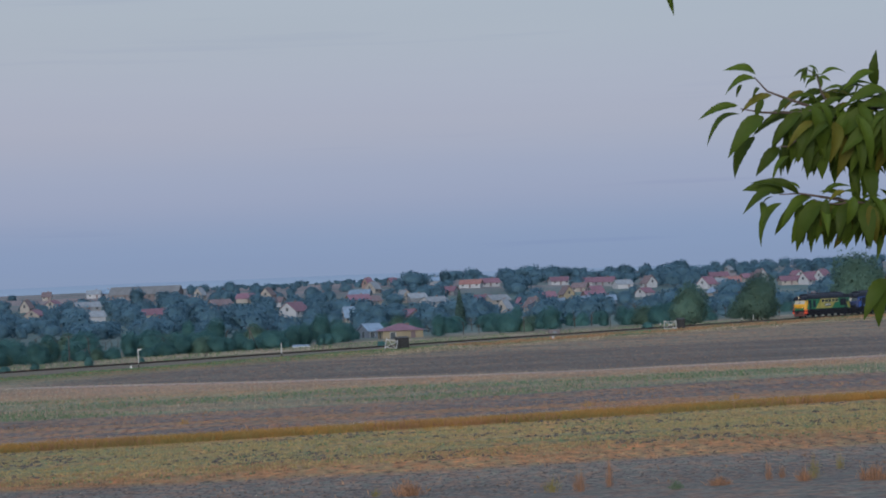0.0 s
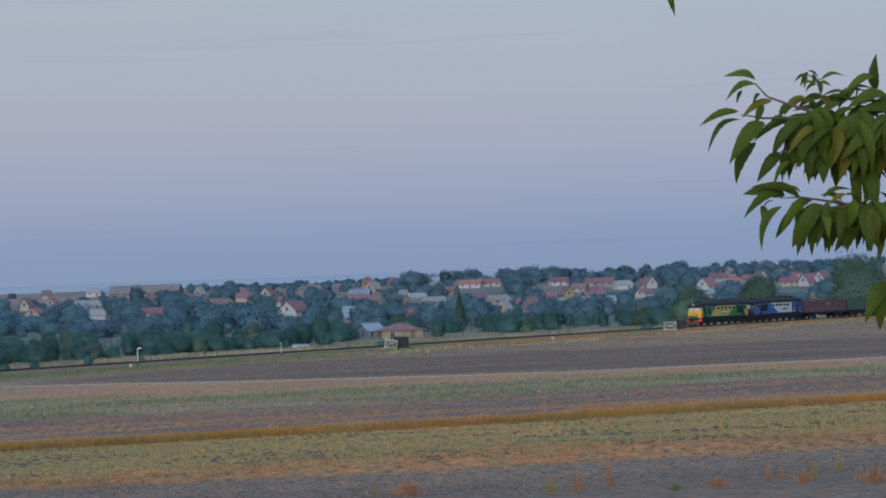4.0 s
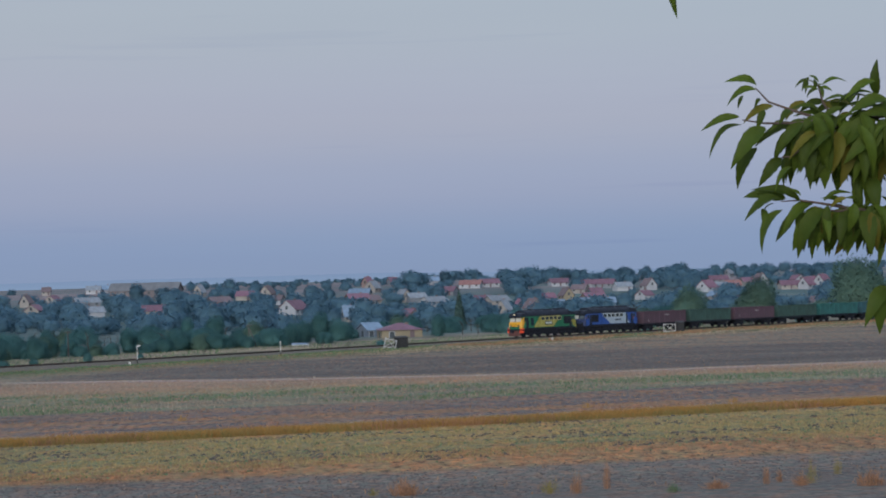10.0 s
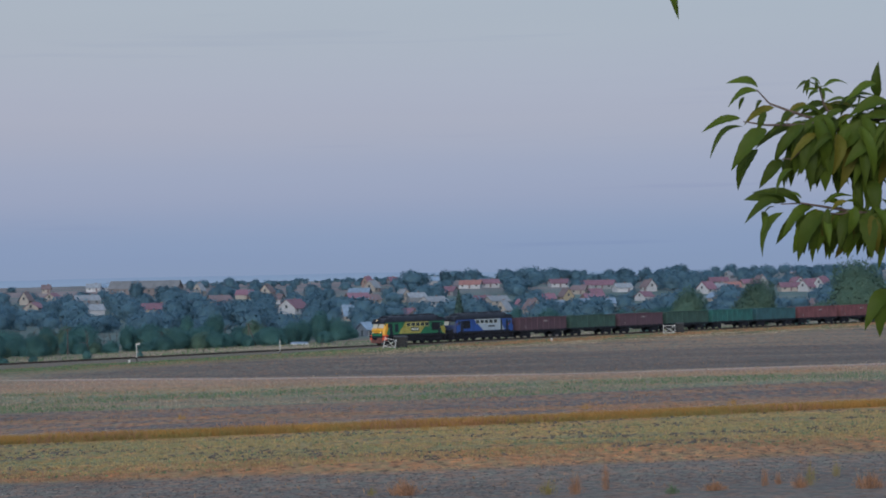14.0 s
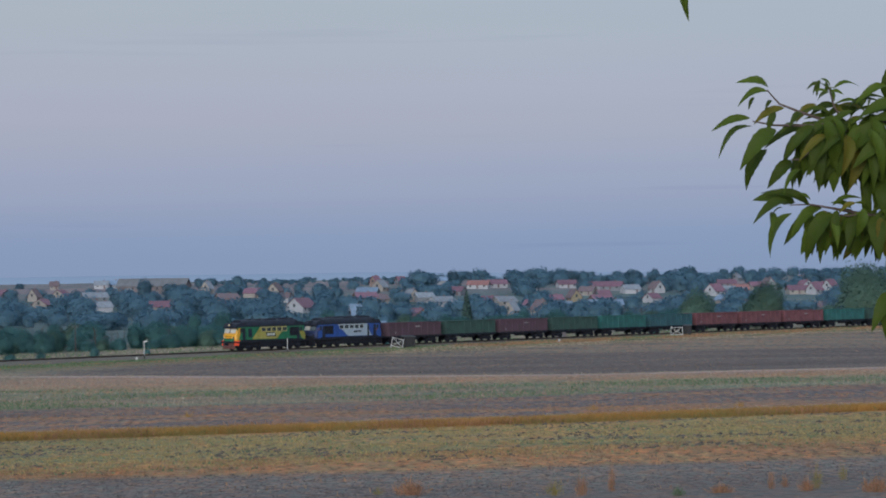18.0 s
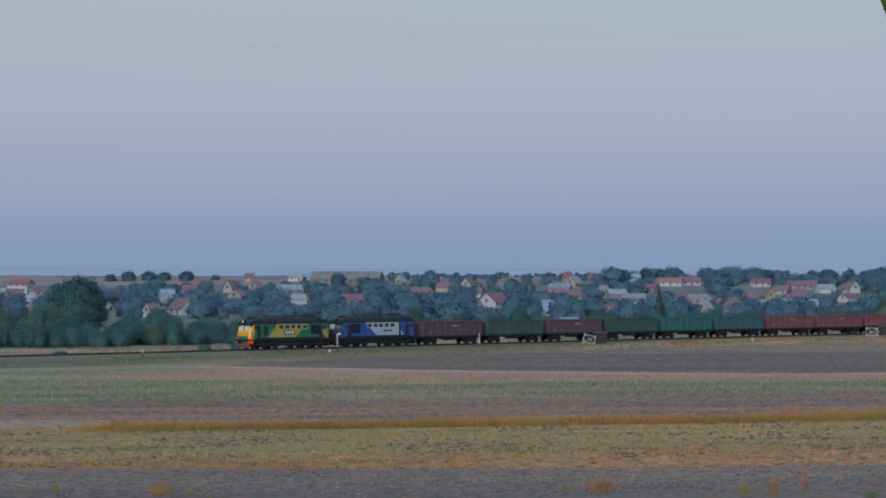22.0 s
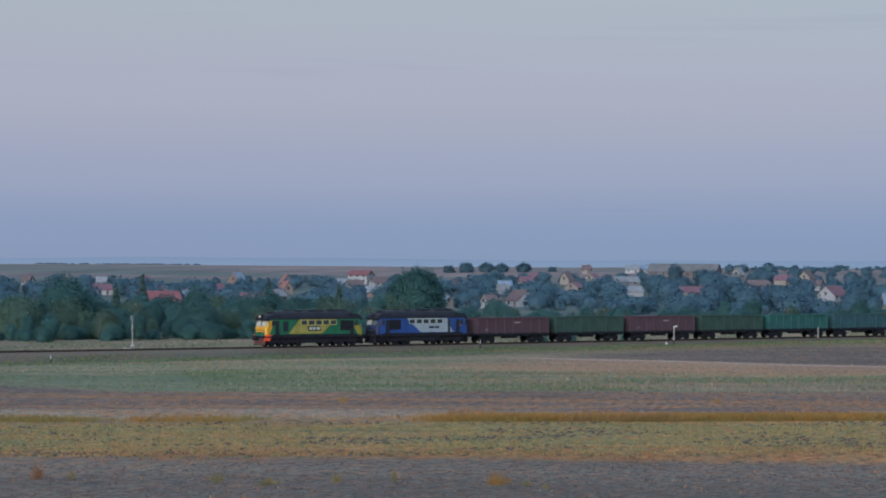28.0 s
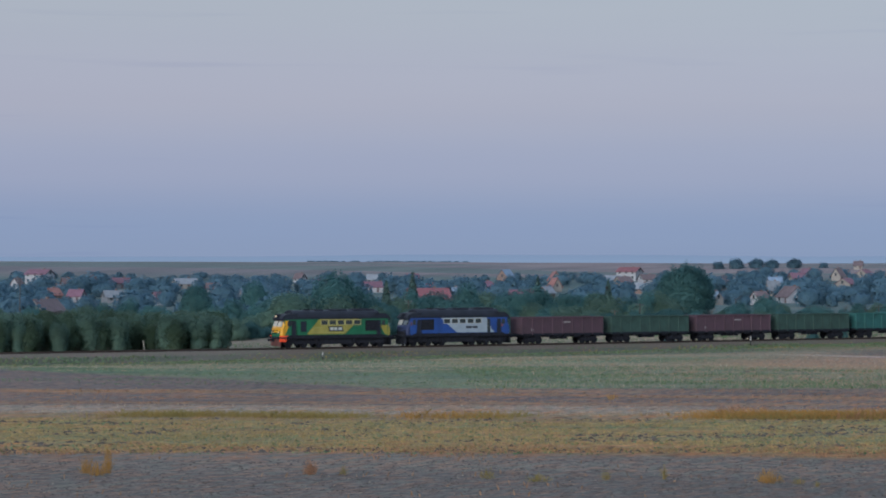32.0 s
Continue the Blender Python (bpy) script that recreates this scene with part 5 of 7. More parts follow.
house(5.78, 1147, 9, "roof_blue", "wall_white", 20)
house(5.10, 1239, 15, "roof_brown", "wall_cream", 20)
house(4.49, 1322, 13, "roof_red", "wall_cream", -15)
house(4.00, 1349, 10, "roof_brown", "wall_cream", 65, 2)
house(3.42, 1107, 18, "roof_red", "wall_white", 60, 2)
house(3.80, 1255, 10, "roof_brown", "wall_white", -20)
house(5.54, 1391, 7, "roof_grey", "wall_cream", 60, 2)
house(1.61, 1416, 11, "roof_grey", "wall_cream", 60, 2)
house(1.90, 1344, 16, "roof_blue", "wall_grey", -10)
house(1.96, 1216, 15, "roof_red", "wall_yellow", 15, 1)
house(1.68, 1255, 13, "roof_brown", "wall_cream", 25)
house(0.91, 1281, 11, "roof_grey", "wall_cream", -60, 2)
house(0.63, 1278, 13, "roof_grey", "wall_grey", 20)
house(0.22, 1231, 17, "roof_grey", "wall_white", 40)
house(-0.11, 1362, 13, "roof_red", "wall_grey", -20)
house(-0.88, 1243, 13, "roof_red", "wall_brick", 20)
house(-1.21, 1240, 14, "roof_grey", "wall_cream", 30)
house(-0.63, 1463, 18, "roof_orange", "wall_white", -10)
house(-1.05, 1481, 16, "roof_red", "wall_white", 10)
house(-1.37, 1067, 8, "roof_grey", "wall_cream", 60, 2)
house(-2.03, 1095, 9, "roof_brown", "wall_cream", -55, 2)
house(-2.34, 1274, 12, "roof_red", "wall_grey", 15)
house(-2.63, 1485, 16, "roof_red", "wall_white", 15)
house(-2.79, 1297, 9, "roof_brown", "wall_yellow", -60, 2)
house(-3.24, 1449, 15, "roof_red", "wall_white", 15)
house(-3.68, 1456, 14, "roof_red", "wall_grey", 10)
house(-3.11, 1375, 12, "roof_brown", "wall_cream", -20)
house(-3.41, 1275, 14, "roof_red", "wall_brick", 20)
house(-3.67, 1183, 13, "roof_blue", "wall_white", 10)
house(-3.67, 1447, 17, "roof_red", "wall_grey", -15)
house(-4.08, 1401, 13, "roof_grey", "wall_white", 20)
house(-3.45, 1329, 11, "roof_red", "wall_grey", 25)
house(-4.67, 1406, 11, "roof_brown", "wall_white", -55, 2)
house(-5.99, 1373, 12, "roof_red", "wall_white", 50, 2)
house(-6.25, 1502, 16, "roof_red", "wall_grey", 10)
house(-6.31, 1386, 10, "roof_grey", "wall_white", -25)
house(-6.57, 1408, 12, "roof_orange", "wall_brick", 10)
house(-6.96, 1452, 15, "roof_red", "wall_cream", 20)
house(-7.19, 1474, 10, "roof_brown", "wall_white", -60, 2)
house(-7.84, 1391, 16, "roof_red", "wall_cream", 15)
house(-8.23, 1387, 11, "roof_red", "wall_white", 55, 2)
house(-8.01, 1481, 10, "roof_red", "wall_white", -50)
house(-8.35, 1452, 11, "roof_red", "wall_grey", 10)
house(-8.58, 1439, 10, "roof_red", "wall_white", 55, 2)
house(27.48, 1209, 19, "roof_red", "wall_white", -30, 1)
house(27.98, 1116, 8, "roof_brown", "wall_white", 60, 2)
house(27.18, 920, 7, "roof_orange", "wall_brick", 40, 1)
house(26.66, 992, 9, "roof_red", "wall_white", -20)
house(26.29, 1140, 7, "roof_brown", "wall_cream", 60, 2)
house(25.68, 1168, 15, "roof_red", "wall_grey", -15)
house(24.22, 1164, 17, "roof_grey", "wall_cream", 20)
house(24.81, 942, 7, "roof_red", "wall_white", 30)
house(22.82, 1141, 10, "roof_grey", "wall_white", -10)
house(21.15, 1162, 11, "roof_red", "wall_white", 30)
house(19.89, 1139, 18, "roof_red", "wall_white", 12)
house(15.81, 1145, 7, "roof_orange", "wall_cream", -60, 2)
house(28.17, 863, 11, "roof_brown", "wall_grey", 20)
house(25.84, 977, 12, "roof_grey", "wall_grey", 15)
house(22.13, 934, 15, "roof_brown", "wall_cream", -30)

# nearer houses at the edge of the meadow
house(1.02, 556, 9.0, "roof_red", "wall_yellow", 8, 3, hip=True, depth=8, dz=-0.5, label="low yellow house with a red hipped roof behind the meadow")
house(1.70, 600, 3.8, "roof_blue", "wall_slate", 25, 3, depth=6, dz=-0.5, name="shed", label="small grey shed with a blue-grey roof")
house(18.70, 700, 11, "roof_bright", "wall_cream", 14, label="house with a large bright red roof among trees", dz=2.0)
house(16.48, 760, 9, "roof_red", "wall_cream", -10, label="low house with a brown roof among trees", dz=1.0)
house(27.36, 660, 9, "roof_brown", "wall_cream", 52, label="cream gabled house behind the thicket", dz=-0.6)


def barn():
    """The long storehouse on the hill."""
    ob = empty("storehouse", Matrix.Translation(spot(6.75, 1404, -0.5)) @ pose(0, 0, 0, 0, 0, 6.75 - 16), "very long grey-brown storehouse with a pitched roof on the hill", "storehouse")
    w, d_ = 39, 12
    bm = bmesh.new()
    prism(bm, [(-d_ / 2, -2), (d_ / 2, -2), (d_ / 2, 4.4), (0, 8.2), (-d_ / 2, 4.4)], "x", -w / 2, w / 2)
    part("wall", bm, M["barn_wall"], ob, "weathered grey-brown walls")
    bm = bmesh.new()
    prism(bm, [(-6.5, 4.2), (0, 8.5), (6.5, 4.2), (6.5, 3.95), (0, 8.2), (-6.5, 3.95)], "x", -w / 2 - 0.6, w / 2 + 0.6)
    part("roof", bm, M["barn_roof"], ob, "weathered grey-brown roof")
    for i in range(11):
        part("window", WINDOW, None, ob, at=pose(-w / 2 + 2 + i * 3.5, -d_ / 2 - 0.02, 2.8))
    for i in (2, 8):
        part("gate", boxes((-w / 2 + i * 3.5 - 1.6, -w / 2 + i * 3.5 + 1.6, -d_ / 2 - 0.12, -d_ / 2, 0, 3.2)), M["roof_grey"], ob)
    HOUSES.append((6.75, 1404, 0.8))


barn()

# more houses between the ones above
fill = random.Random(11)
for i in range(120):
    bearing, p = -12 + 46 * (i + fill.random()) / 120, 560 + (600 if i < 60 else 380) * fill.random()
    r = beyond(bearing, p)
    if any(abs(b_ - bearing) < 0.55 and abs(q - r) < 75 for b_, q, _ in HOUSES) or abs(bearing - 6.7) < 0.9:
        continue
    house(bearing, r, fill.choice((7, 8, 10)), fill.choice(("roof_red", "roof_brown", "roof_grey", "roof_red", "roof_blue")), fill.choice(("wall_cream", "wall_white", "wall_grey", "wall_brick")), fill.uniform(-60, 60), fill.choice((0, 0, 0, 2)))


def clear_of_houses(bearing, r):
    return not any(abs(b_ - bearing) < half and -15 < q - r < (130 if q > 1150 else 330) for b_, q, half in HOUSES)


def village_place(g):
    bearing, p = -12.5 + 48.5 * g.random(), 215 + 1000 * g.random()
    if p > (950 if bearing > 12 else 995) and bearing > 5.3 + g.random():
        return None
    if p < 470 and g.random() < 0.72:
        return None
    r = beyond(bearing, p)
    if not clear_of_houses(bearing, r) or noise.noise((bearing * 0.9, p / 120, 2.2)) < (-0.1 if 500 < p < 900 and bearing < 3 else -0.3):
        return None
    return bearing, r, (4.0 + 5.5 * g.random() ** 1.4) * (0.85 if p < 470 else 1.0) * (1.0 if p < 850 else 1.05 if bearing < 0.8 else 0.7)


def ridge_place(g):
    bearing = -12.5 + 19.5 * g.random()
    if bearing > 5.7:
        return None
    return bearing, beyond(bearing, 1290 + 165 * g.random() ** 2), (2.2 + 1.2 * g.random() if bearing > 0.8 else 2.5 + 4.6 * g.random() ** 2.4) * (1.12 if bearing < -4 else 0.95)


def edge_place(g):
    bearing = 8 + 28 * g.random()
    return bearing, beyond(bearing, 910 + 75 * g.random()), 2.6 + 2.8 * g.random()


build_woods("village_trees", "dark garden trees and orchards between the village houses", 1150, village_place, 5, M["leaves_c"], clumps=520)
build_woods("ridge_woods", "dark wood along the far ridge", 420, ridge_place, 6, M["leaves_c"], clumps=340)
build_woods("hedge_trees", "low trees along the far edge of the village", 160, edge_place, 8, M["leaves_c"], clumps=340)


def field_wood(g):
    bearing = 17.7 + 3.8 * g.random()
    return bearing, 1980 + 40 * g.random(), 1.3 + 0.8 * g.random()


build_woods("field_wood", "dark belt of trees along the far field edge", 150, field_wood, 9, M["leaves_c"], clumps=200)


# far hills, the last line before the sky
def far_hills():
    m = bpy.data.materials.new("hazy_distance")
    m.use_nodes = True
    t_ = m.node_tree
    b = t_.nodes["Principled BSDF"]
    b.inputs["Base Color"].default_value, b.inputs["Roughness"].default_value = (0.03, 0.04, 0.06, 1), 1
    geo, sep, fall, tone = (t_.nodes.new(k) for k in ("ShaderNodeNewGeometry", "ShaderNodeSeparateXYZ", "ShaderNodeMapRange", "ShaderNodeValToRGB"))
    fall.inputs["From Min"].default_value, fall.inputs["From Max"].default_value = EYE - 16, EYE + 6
    # the haze is a painted blue glow, paler towards the foot of the hills
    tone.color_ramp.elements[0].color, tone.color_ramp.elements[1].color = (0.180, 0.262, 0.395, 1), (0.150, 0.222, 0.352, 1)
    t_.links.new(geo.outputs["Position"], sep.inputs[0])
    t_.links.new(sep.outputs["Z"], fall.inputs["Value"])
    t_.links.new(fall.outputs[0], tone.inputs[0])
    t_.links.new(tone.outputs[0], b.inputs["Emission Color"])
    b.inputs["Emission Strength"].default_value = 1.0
    verts, faces, n = [], [], 480
    for i in range(n + 1):
        a = 360 * i / n
        x, y = -math.sin(radians(a)) * 4780, math.cos(radians(a)) * 4780
        k = (math.sin(radians(a * 9)) * 2.2 + math.sin(radians(a * 23 + 40)) * 1.6 + math.sin(radians(a * 61)) * 0.7)
        top = EYE + 2.6 + k
        verts += [(x, y, EYE - 40), (x, y, top), (x * 1.02, y * 1.02, top - 6)]
    for i in range(n):
        a, c = i * 3, i * 3 + 3
        faces += [(a, a + 1, c + 1, c), (a + 1, a + 2, c + 2, c + 1)]
    me = bpy.data.meshes.new("backdrop_hills")
    me.from_pydata(verts, [], faces)
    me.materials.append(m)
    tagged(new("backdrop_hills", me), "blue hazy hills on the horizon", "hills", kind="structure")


far_hills()


# ---- along the line ----
def on_verge(bearing, gap, dz=0.0):
    """A place gap metres in front of the track (negative: behind it)."""
    r = 281 / math.cos(LEAN - radians(bearing)) - gap / math.cos(LEAN - radians(bearing))
    p = spot(bearing, r, dz)
    if 0 < gap < 8.5:
        p.z = max(p.z, -0.5 - max(gap - 3.4, 0) * 0.2 + dz)
    return p


def crossing_gate(bearing, gap, turned, lean=0):
    ob = empty("timber_barrier", Matrix.Translation(on_verge(bearing, gap)) @ pose(0, 0, 0, 0, lean, bearing + turned), "white painted timber barrier with crossed braces", "barrier", "white barriers by the line")
    w, h = 1.05, 1.62
    for x in (-w, w):
        part("post", boxes((x - 0.05, x + 0.05, -0.05, 0.05, -0.25, h + 0.06), bevel=0.01), M["white_wood"], ob)
    for z in (0.22, h - 0.1):
        part("rail", boxes((-w, w, -0.11, -0.06, z - 0.045, z + 0.045), bevel=0.01), M["white_wood"], ob)
    for e in (-1, 1):
        bm = bmesh.new()
        a = math.atan2(h - 0.35, 2 * w - 0.1)
        box(bm, -1.2, 1.2, -0.135 if e > 0 else -0.16, -0.11 if e > 0 else -0.135, -0.04, 0.04)
        bmesh.ops.rotate(bm, verts=bm.verts, cent=(0, 0, 0), matrix=Matrix.Rotation(-e * a, 3, "Y"))
        bmesh.ops.translate(bm, verts=bm.verts, vec=(0, 0, h / 2 + 0.06))
        part("brace", bm, M["white_wood"], ob)
    return ob


crossing_gate(1.26, 4.6, 30, 13)
crossing_gate(-5.12, 5.0, 6)


def tarred_stack(bearing, gap, turned, wide):
    ob = empty("tarred_hut", Matrix.Translation(on_verge(bearing, gap)) @ pose(0, 0, 0, 0, 0, turned), "small black tarred board hut with a sloping roof", "hut", "tarred huts")
    for i in range(7):
        x = -0.72 + i * 0.24
        part("board", boxes((x - 0.105, x + 0.105, -0.62, -0.57, -0.2, 1.52 - 0.02 * (i % 3))), M["dark_tar"], ob)
    ob.scale = (wide, 1.1, 1.12)
    part("body", boxes((-0.80, 0.80, -0.565, 0.6, -0.2, 1.48)), M["dark_tar"], ob)
    bm = bmesh.new()
    prism(bm, [(-0.75, 1.50), (-0.75, 1.56), (0.72, 1.76), (0.72, 1.50)], "x", -0.92, 0.92)
    part("roof", bm, M["dark_tar"], ob)


tarred_stack(0.99, 4.4, 18, 1.15)
tarred_stack(-5.36, 4.6, 4, 0.78)


def white_post(bearing, gap, h, label="white painted lineside marker post", head=False):
    ob = empty("marker_post", Matrix.Translation(on_verge(bearing, gap)) @ pose(0, 0, 0, 0, 0, bearing), label, "post", "lineside posts")
    part("shaft", boxes((-0.06, 0.06, -0.06, 0.06, -0.3, h), bevel=0.015), M["white_wood"], ob)
    part("collar", boxes((-0.075, 0.075, -0.075, 0.075, -0.3, 0.5), bevel=0.01), M["dark_tar"], ob)
    if head:
        bm = bmesh.new()
        prism(bm, [(-0.10, h - 0.14), (0.48, h + 0.02), (0.50, h + 0.24), (-0.10, h + 0.06)], "y", -0.05, 0.05)
        part("sign_arm", bm, M["white_wood"], ob, "slanting white sign arm")
    else:
        bm = bmesh.new()
        prism(bm, [(-0.08, h), (0.08, h), (0, h + 0.08)], "y", -0.08, 0.08)
        part("cap", bm, M["white_wood"], ob)
    return ob


white_post(6.98, 2.7, 2.45, "white lineside post with a slanting sign arm", True)
white_post(3.74, 2.7, 2.1)
white_post(11.38, 3.6, 1.05)
white_post(21.1, 8.0, 0.9)
white_post(-6.74, -5, 0.8)
white_post(-7.0, -6, 1.25)
white_post(-4.9, -6, 0.9)
white_post(-8.2, 4, 0.7)


def concrete_marker(bearing, gap, h, w=0.3):
    ob = empty("concrete_marker", Matrix.Translation(on_verge(bearing, gap)) @ pose(0, 0, 0, 0, 0, bearing + 10), "short weathered concrete marker stone in the grass", "marker stone", "marker stones")
    bm = bmesh.new()
    prism(bm, [(-w / 2, -0.2), (w / 2, -0.2), (w / 2 * 0.85, h), (0, h + 0.08), (-w / 2 * 0.85, h)], "y", -w / 2.6, w / 2.6)
    part("stone", bm, M["concrete"], ob)


concrete_marker(7.15, 4.2, 0.4, 0.34)
concrete_marker(-2.45, 10, 0.5, 0.36)
concrete_marker(13.4, -4, 0.5)


def signal_mast():
    ob = empty("signal_mast", Matrix.Translation(on_verge(19.27, -6)) @ pose(0, 0, 0, 0, -1.2, 19), "slim grey railway signal mast with a small lamp head", "signal")
    bm = bmesh.new()
    rod(bm, (0, 0, -0.3), (0, 0, 5.2), 0.06, 0.045, 10)
    part("mast", bm, M["concrete"], ob)
    part("lamp_head", boxes((-0.17, 0.17, -0.22, -0.05, 4.45, 5.15), bevel=0.03), M["roof_grey"], ob, "small grey signal head")
    for z in (4.63, 4.97):
        bm = bmesh.new()
        rod(bm, (0, -0.21, z), (0, -0.26, z), 0.10, n=12)
        part("lens", bm, M["glass_dark"], ob)
    part("base", boxes((-0.2, 0.2, -0.2, 0.2, -0.3, 0.12), bevel=0.03), M["concrete"], ob)
    part("number_board", boxes((-0.24, 0.24, -0.12, -0.08, 0.55, 1.45), bevel=0.01), M["white_wood"], ob, "white board on the mast")
    part("board_mark", boxes((-0.12, 0.12, -0.13, -0.122, 0.95, 1.25)), M["dark_tar"], ob)
    bx = empty("relay_cabinet", Matrix.Translation(on_verge(19.42, -5)) @ pose(0, 0, 0, 0, 0, 25), "small white relay cabinet beside the signal", "cabinet")
    part("body", boxes((-0.28, 0.28, -0.22, 0.22, 0.15, 1.0), bevel=0.03), M["white_wood"], bx)
    part("door", boxes((-0.22, 0.22, -0.245, -0.225, 0.22, 0.93)), M["loco_white"], bx)
    part("lid", boxes((-0.33, 0.33, -0.27, 0.27, 1.0, 1.07), bevel=0.02), M["concrete"], bx)
    for x in (-0.2, 0.2):
        part("leg", boxes((x - 0.05, x + 0.05, -0.15, 0.15, -0.2, 0.15)), M["concrete"], bx)


signal_mast()


def utility_pole(bearing, r, h, braced=False, bars=1):
    ob = empty("utility_pole", Matrix.Translation(spot(bearing, r, -0.3)) @ pose(0, 0, 0, 0, 0, bearing + 12), "grey wooden utility pole" + (" with a leaning brace" if braced else " with a crossarm"), "utility pole", "utility poles")
    bm = bmesh.new()
    rod(bm, (0, 0, 0), (0, 0, h), 0.13, 0.08, 10)
    part("pole", bm, M["pole_wood"], ob)
    if braced:
        bm = bmesh.new()
        rod(bm, (1.5, 0, 0), (0.05, 0, h * 0.86), 0.14, 0.10, 10)
        part("brace", bm, M["pole_wood"], ob)
    for k in range(bars):
        z = h - 0.35 - 0.6 * k
        part("crossarm", boxes((-0.6, 0.6, -0.14, -0.06, z, z + 0.09)), M["pole_wood"], ob)
        for x in (-0.52, 0.52):
            bm = bmesh.new()
            rod(bm, (x, -0.11, z + 0.12), (x, -0.11, z + 0.34), 0.05, 0.06, 8)
            part("insulator", bm, M["roof_grey"], ob)
    return ob


utility_pole(4.45, beyond(4.45, 86), 4.7, True)
utility_pole(8.52, beyond(8.52, 86), 5.0)
utility_pole(-1.8, beyond(-1.8, 120), 3.8)
utility_pole(13.88, beyond(13.88, 86), 5.6)
utility_pole(14.45, beyond(14.45, 88), 4.5)
utility_pole(19.15, beyond(19.15, 88), 6.2)
utility_pole(27.92, 500, 10.5, bars=2)
utility_pole(20.0, beyond(20.0, 86), 4.4)


def small_block(bearing, r, w, d_, h, material, name, label, category):
    ob = empty(name, Matrix.Translation(spot(bearing, r)) @ pose(0, 0, 0, 0, 0, bearing + 12), label, category)
    part("body", boxes((-w / 2, w / 2, -d_ / 2, d_ / 2, -0.3, h), bevel=0.03), M[material], ob)
    part("lid", boxes((-w / 2 - 0.1, w / 2 + 0.1, -d_ / 2 - 0.1, d_ / 2 + 0.1, h, h + 0.12), bevel=0.02), M["barn_wall"], ob)
    part("door", boxes((-0.35, 0.35, -d_ / 2 - 0.04, -d_ / 2 - 0.005, -0.05, h * 0.82)), M["roof_grey"], ob)


small_block(8.2, 470, 0.9, 0.8, 1.7, "wall_grey", "transformer_kiosk", "narrow white kiosk at the meadow edge", "kiosk")
small_block(-2.48, 505, 2.2, 1.4, 0.8, "barn_wall", "concrete_box", "low grey concrete box in the meadow", "concrete box")
for bearing, r in ((3.3, 475),):
    ob = empty("cold_frame", Matrix.Translation(spot(bearing, r)) @ pose(0, 0, 0, 0, 0, bearing + 5), "low pale garden frame in the meadow", "garden frame")
    bm = bmesh.new()
    prism(bm, [(-0.8, -0.2), (-0.8, 0.2), (0, 0.5), (0.8, 0.2), (0.8, -0.2)], "x", -1.6, 1.6)
    part("cover", bm, M["roof_blue"], ob, "pale sheeting")
    part("rim", boxes((-1.65, 1.65, -0.86, -0.80, -0.2, 0.18)), M["white_wood"], ob)


# ---- what grows and lies on the fields ----
def field_point(u, v):
    x, y = -u * math.sin(GRAIN) + v * math.cos(GRAIN), u * math.cos(GRAIN) + v * math.sin(GRAIN)
    return x, y, ground_z(x, y)


def in_sight(u, v, margin=3.0):
    a = math.degrees(math.atan2(-(-u * math.sin(GRAIN) + v * math.cos(GRAIN)), u * math.cos(GRAIN) + v * math.sin(GRAIN)))
    return -10.5 - margin < a < 28.5 + margin


def blades(name, label, material, count, u0, u1, low, high, width, seed, lean=0.25, keep=None, category="grass"):
    """Upright tapered blades scattered over a strip of the field, as one mesh."""
    g = random.Random(seed)
    verts, faces = [], []
    made = tries = 0
    while made < count and tries < count * 6:
        tries += 1
        u = g.uniform(u0, u1)
        v = g.uniform(-u * 0.25, u * 0.68)
        if not in_sight(u, v) or (keep and not keep(g, u, v)):
            continue
        x, y, z = field_point(u, v)
        h, w, a = g.uniform(low, high), width * g.uniform(0.6, 1.4), g.uniform(0, math.pi)
        dx, dy = math.cos(a) * w, math.sin(a) * w
        tx, ty = g.gauss(0, lean) * h, g.gauss(0, lean) * h
        k = len(verts)
        verts += [(x - dx, y - dy, z - 0.03), (x + dx, y + dy, z - 0.03), (x + tx * 0.4 + dx * 0.8, y + ty * 0.4 + dy * 0.8, z + h * 0.6), (x + tx, y + ty, z + h), (x + tx * 0.4 - dx * 0.8, y + ty * 0.4 - dy * 0.8, z + h * 0.6)]
        faces.append((k, k + 1, k + 2, k + 3, k + 4))
        made += 1
    me = bpy.data.meshes.new(name)
    me.from_pydata(verts, [], faces)
    me.materials.append(M[material])
    return tagged(new(name, me), label, category, kind="stuff")


def strip_edge(v):
    """Where the strip of pale stems ends and the dark plot begins."""
    return 259 + 0.0095 * (125 - min(v, 125)) ** 2


def in_strip(lo, hi, test):
    """Within a share of the strip between the soil and the dark plot."""
    return lambda g, u, v: v > 8 and lo < (u - 192) / (strip_edge(v) - 192) < hi and test(g, u, v)


def patchy(size, cut, seed):
    return lambda g, u, v: noise.noise((u / size * 2.5, v / size, seed)) + g.uniform(-0.25, 0.25) > cut


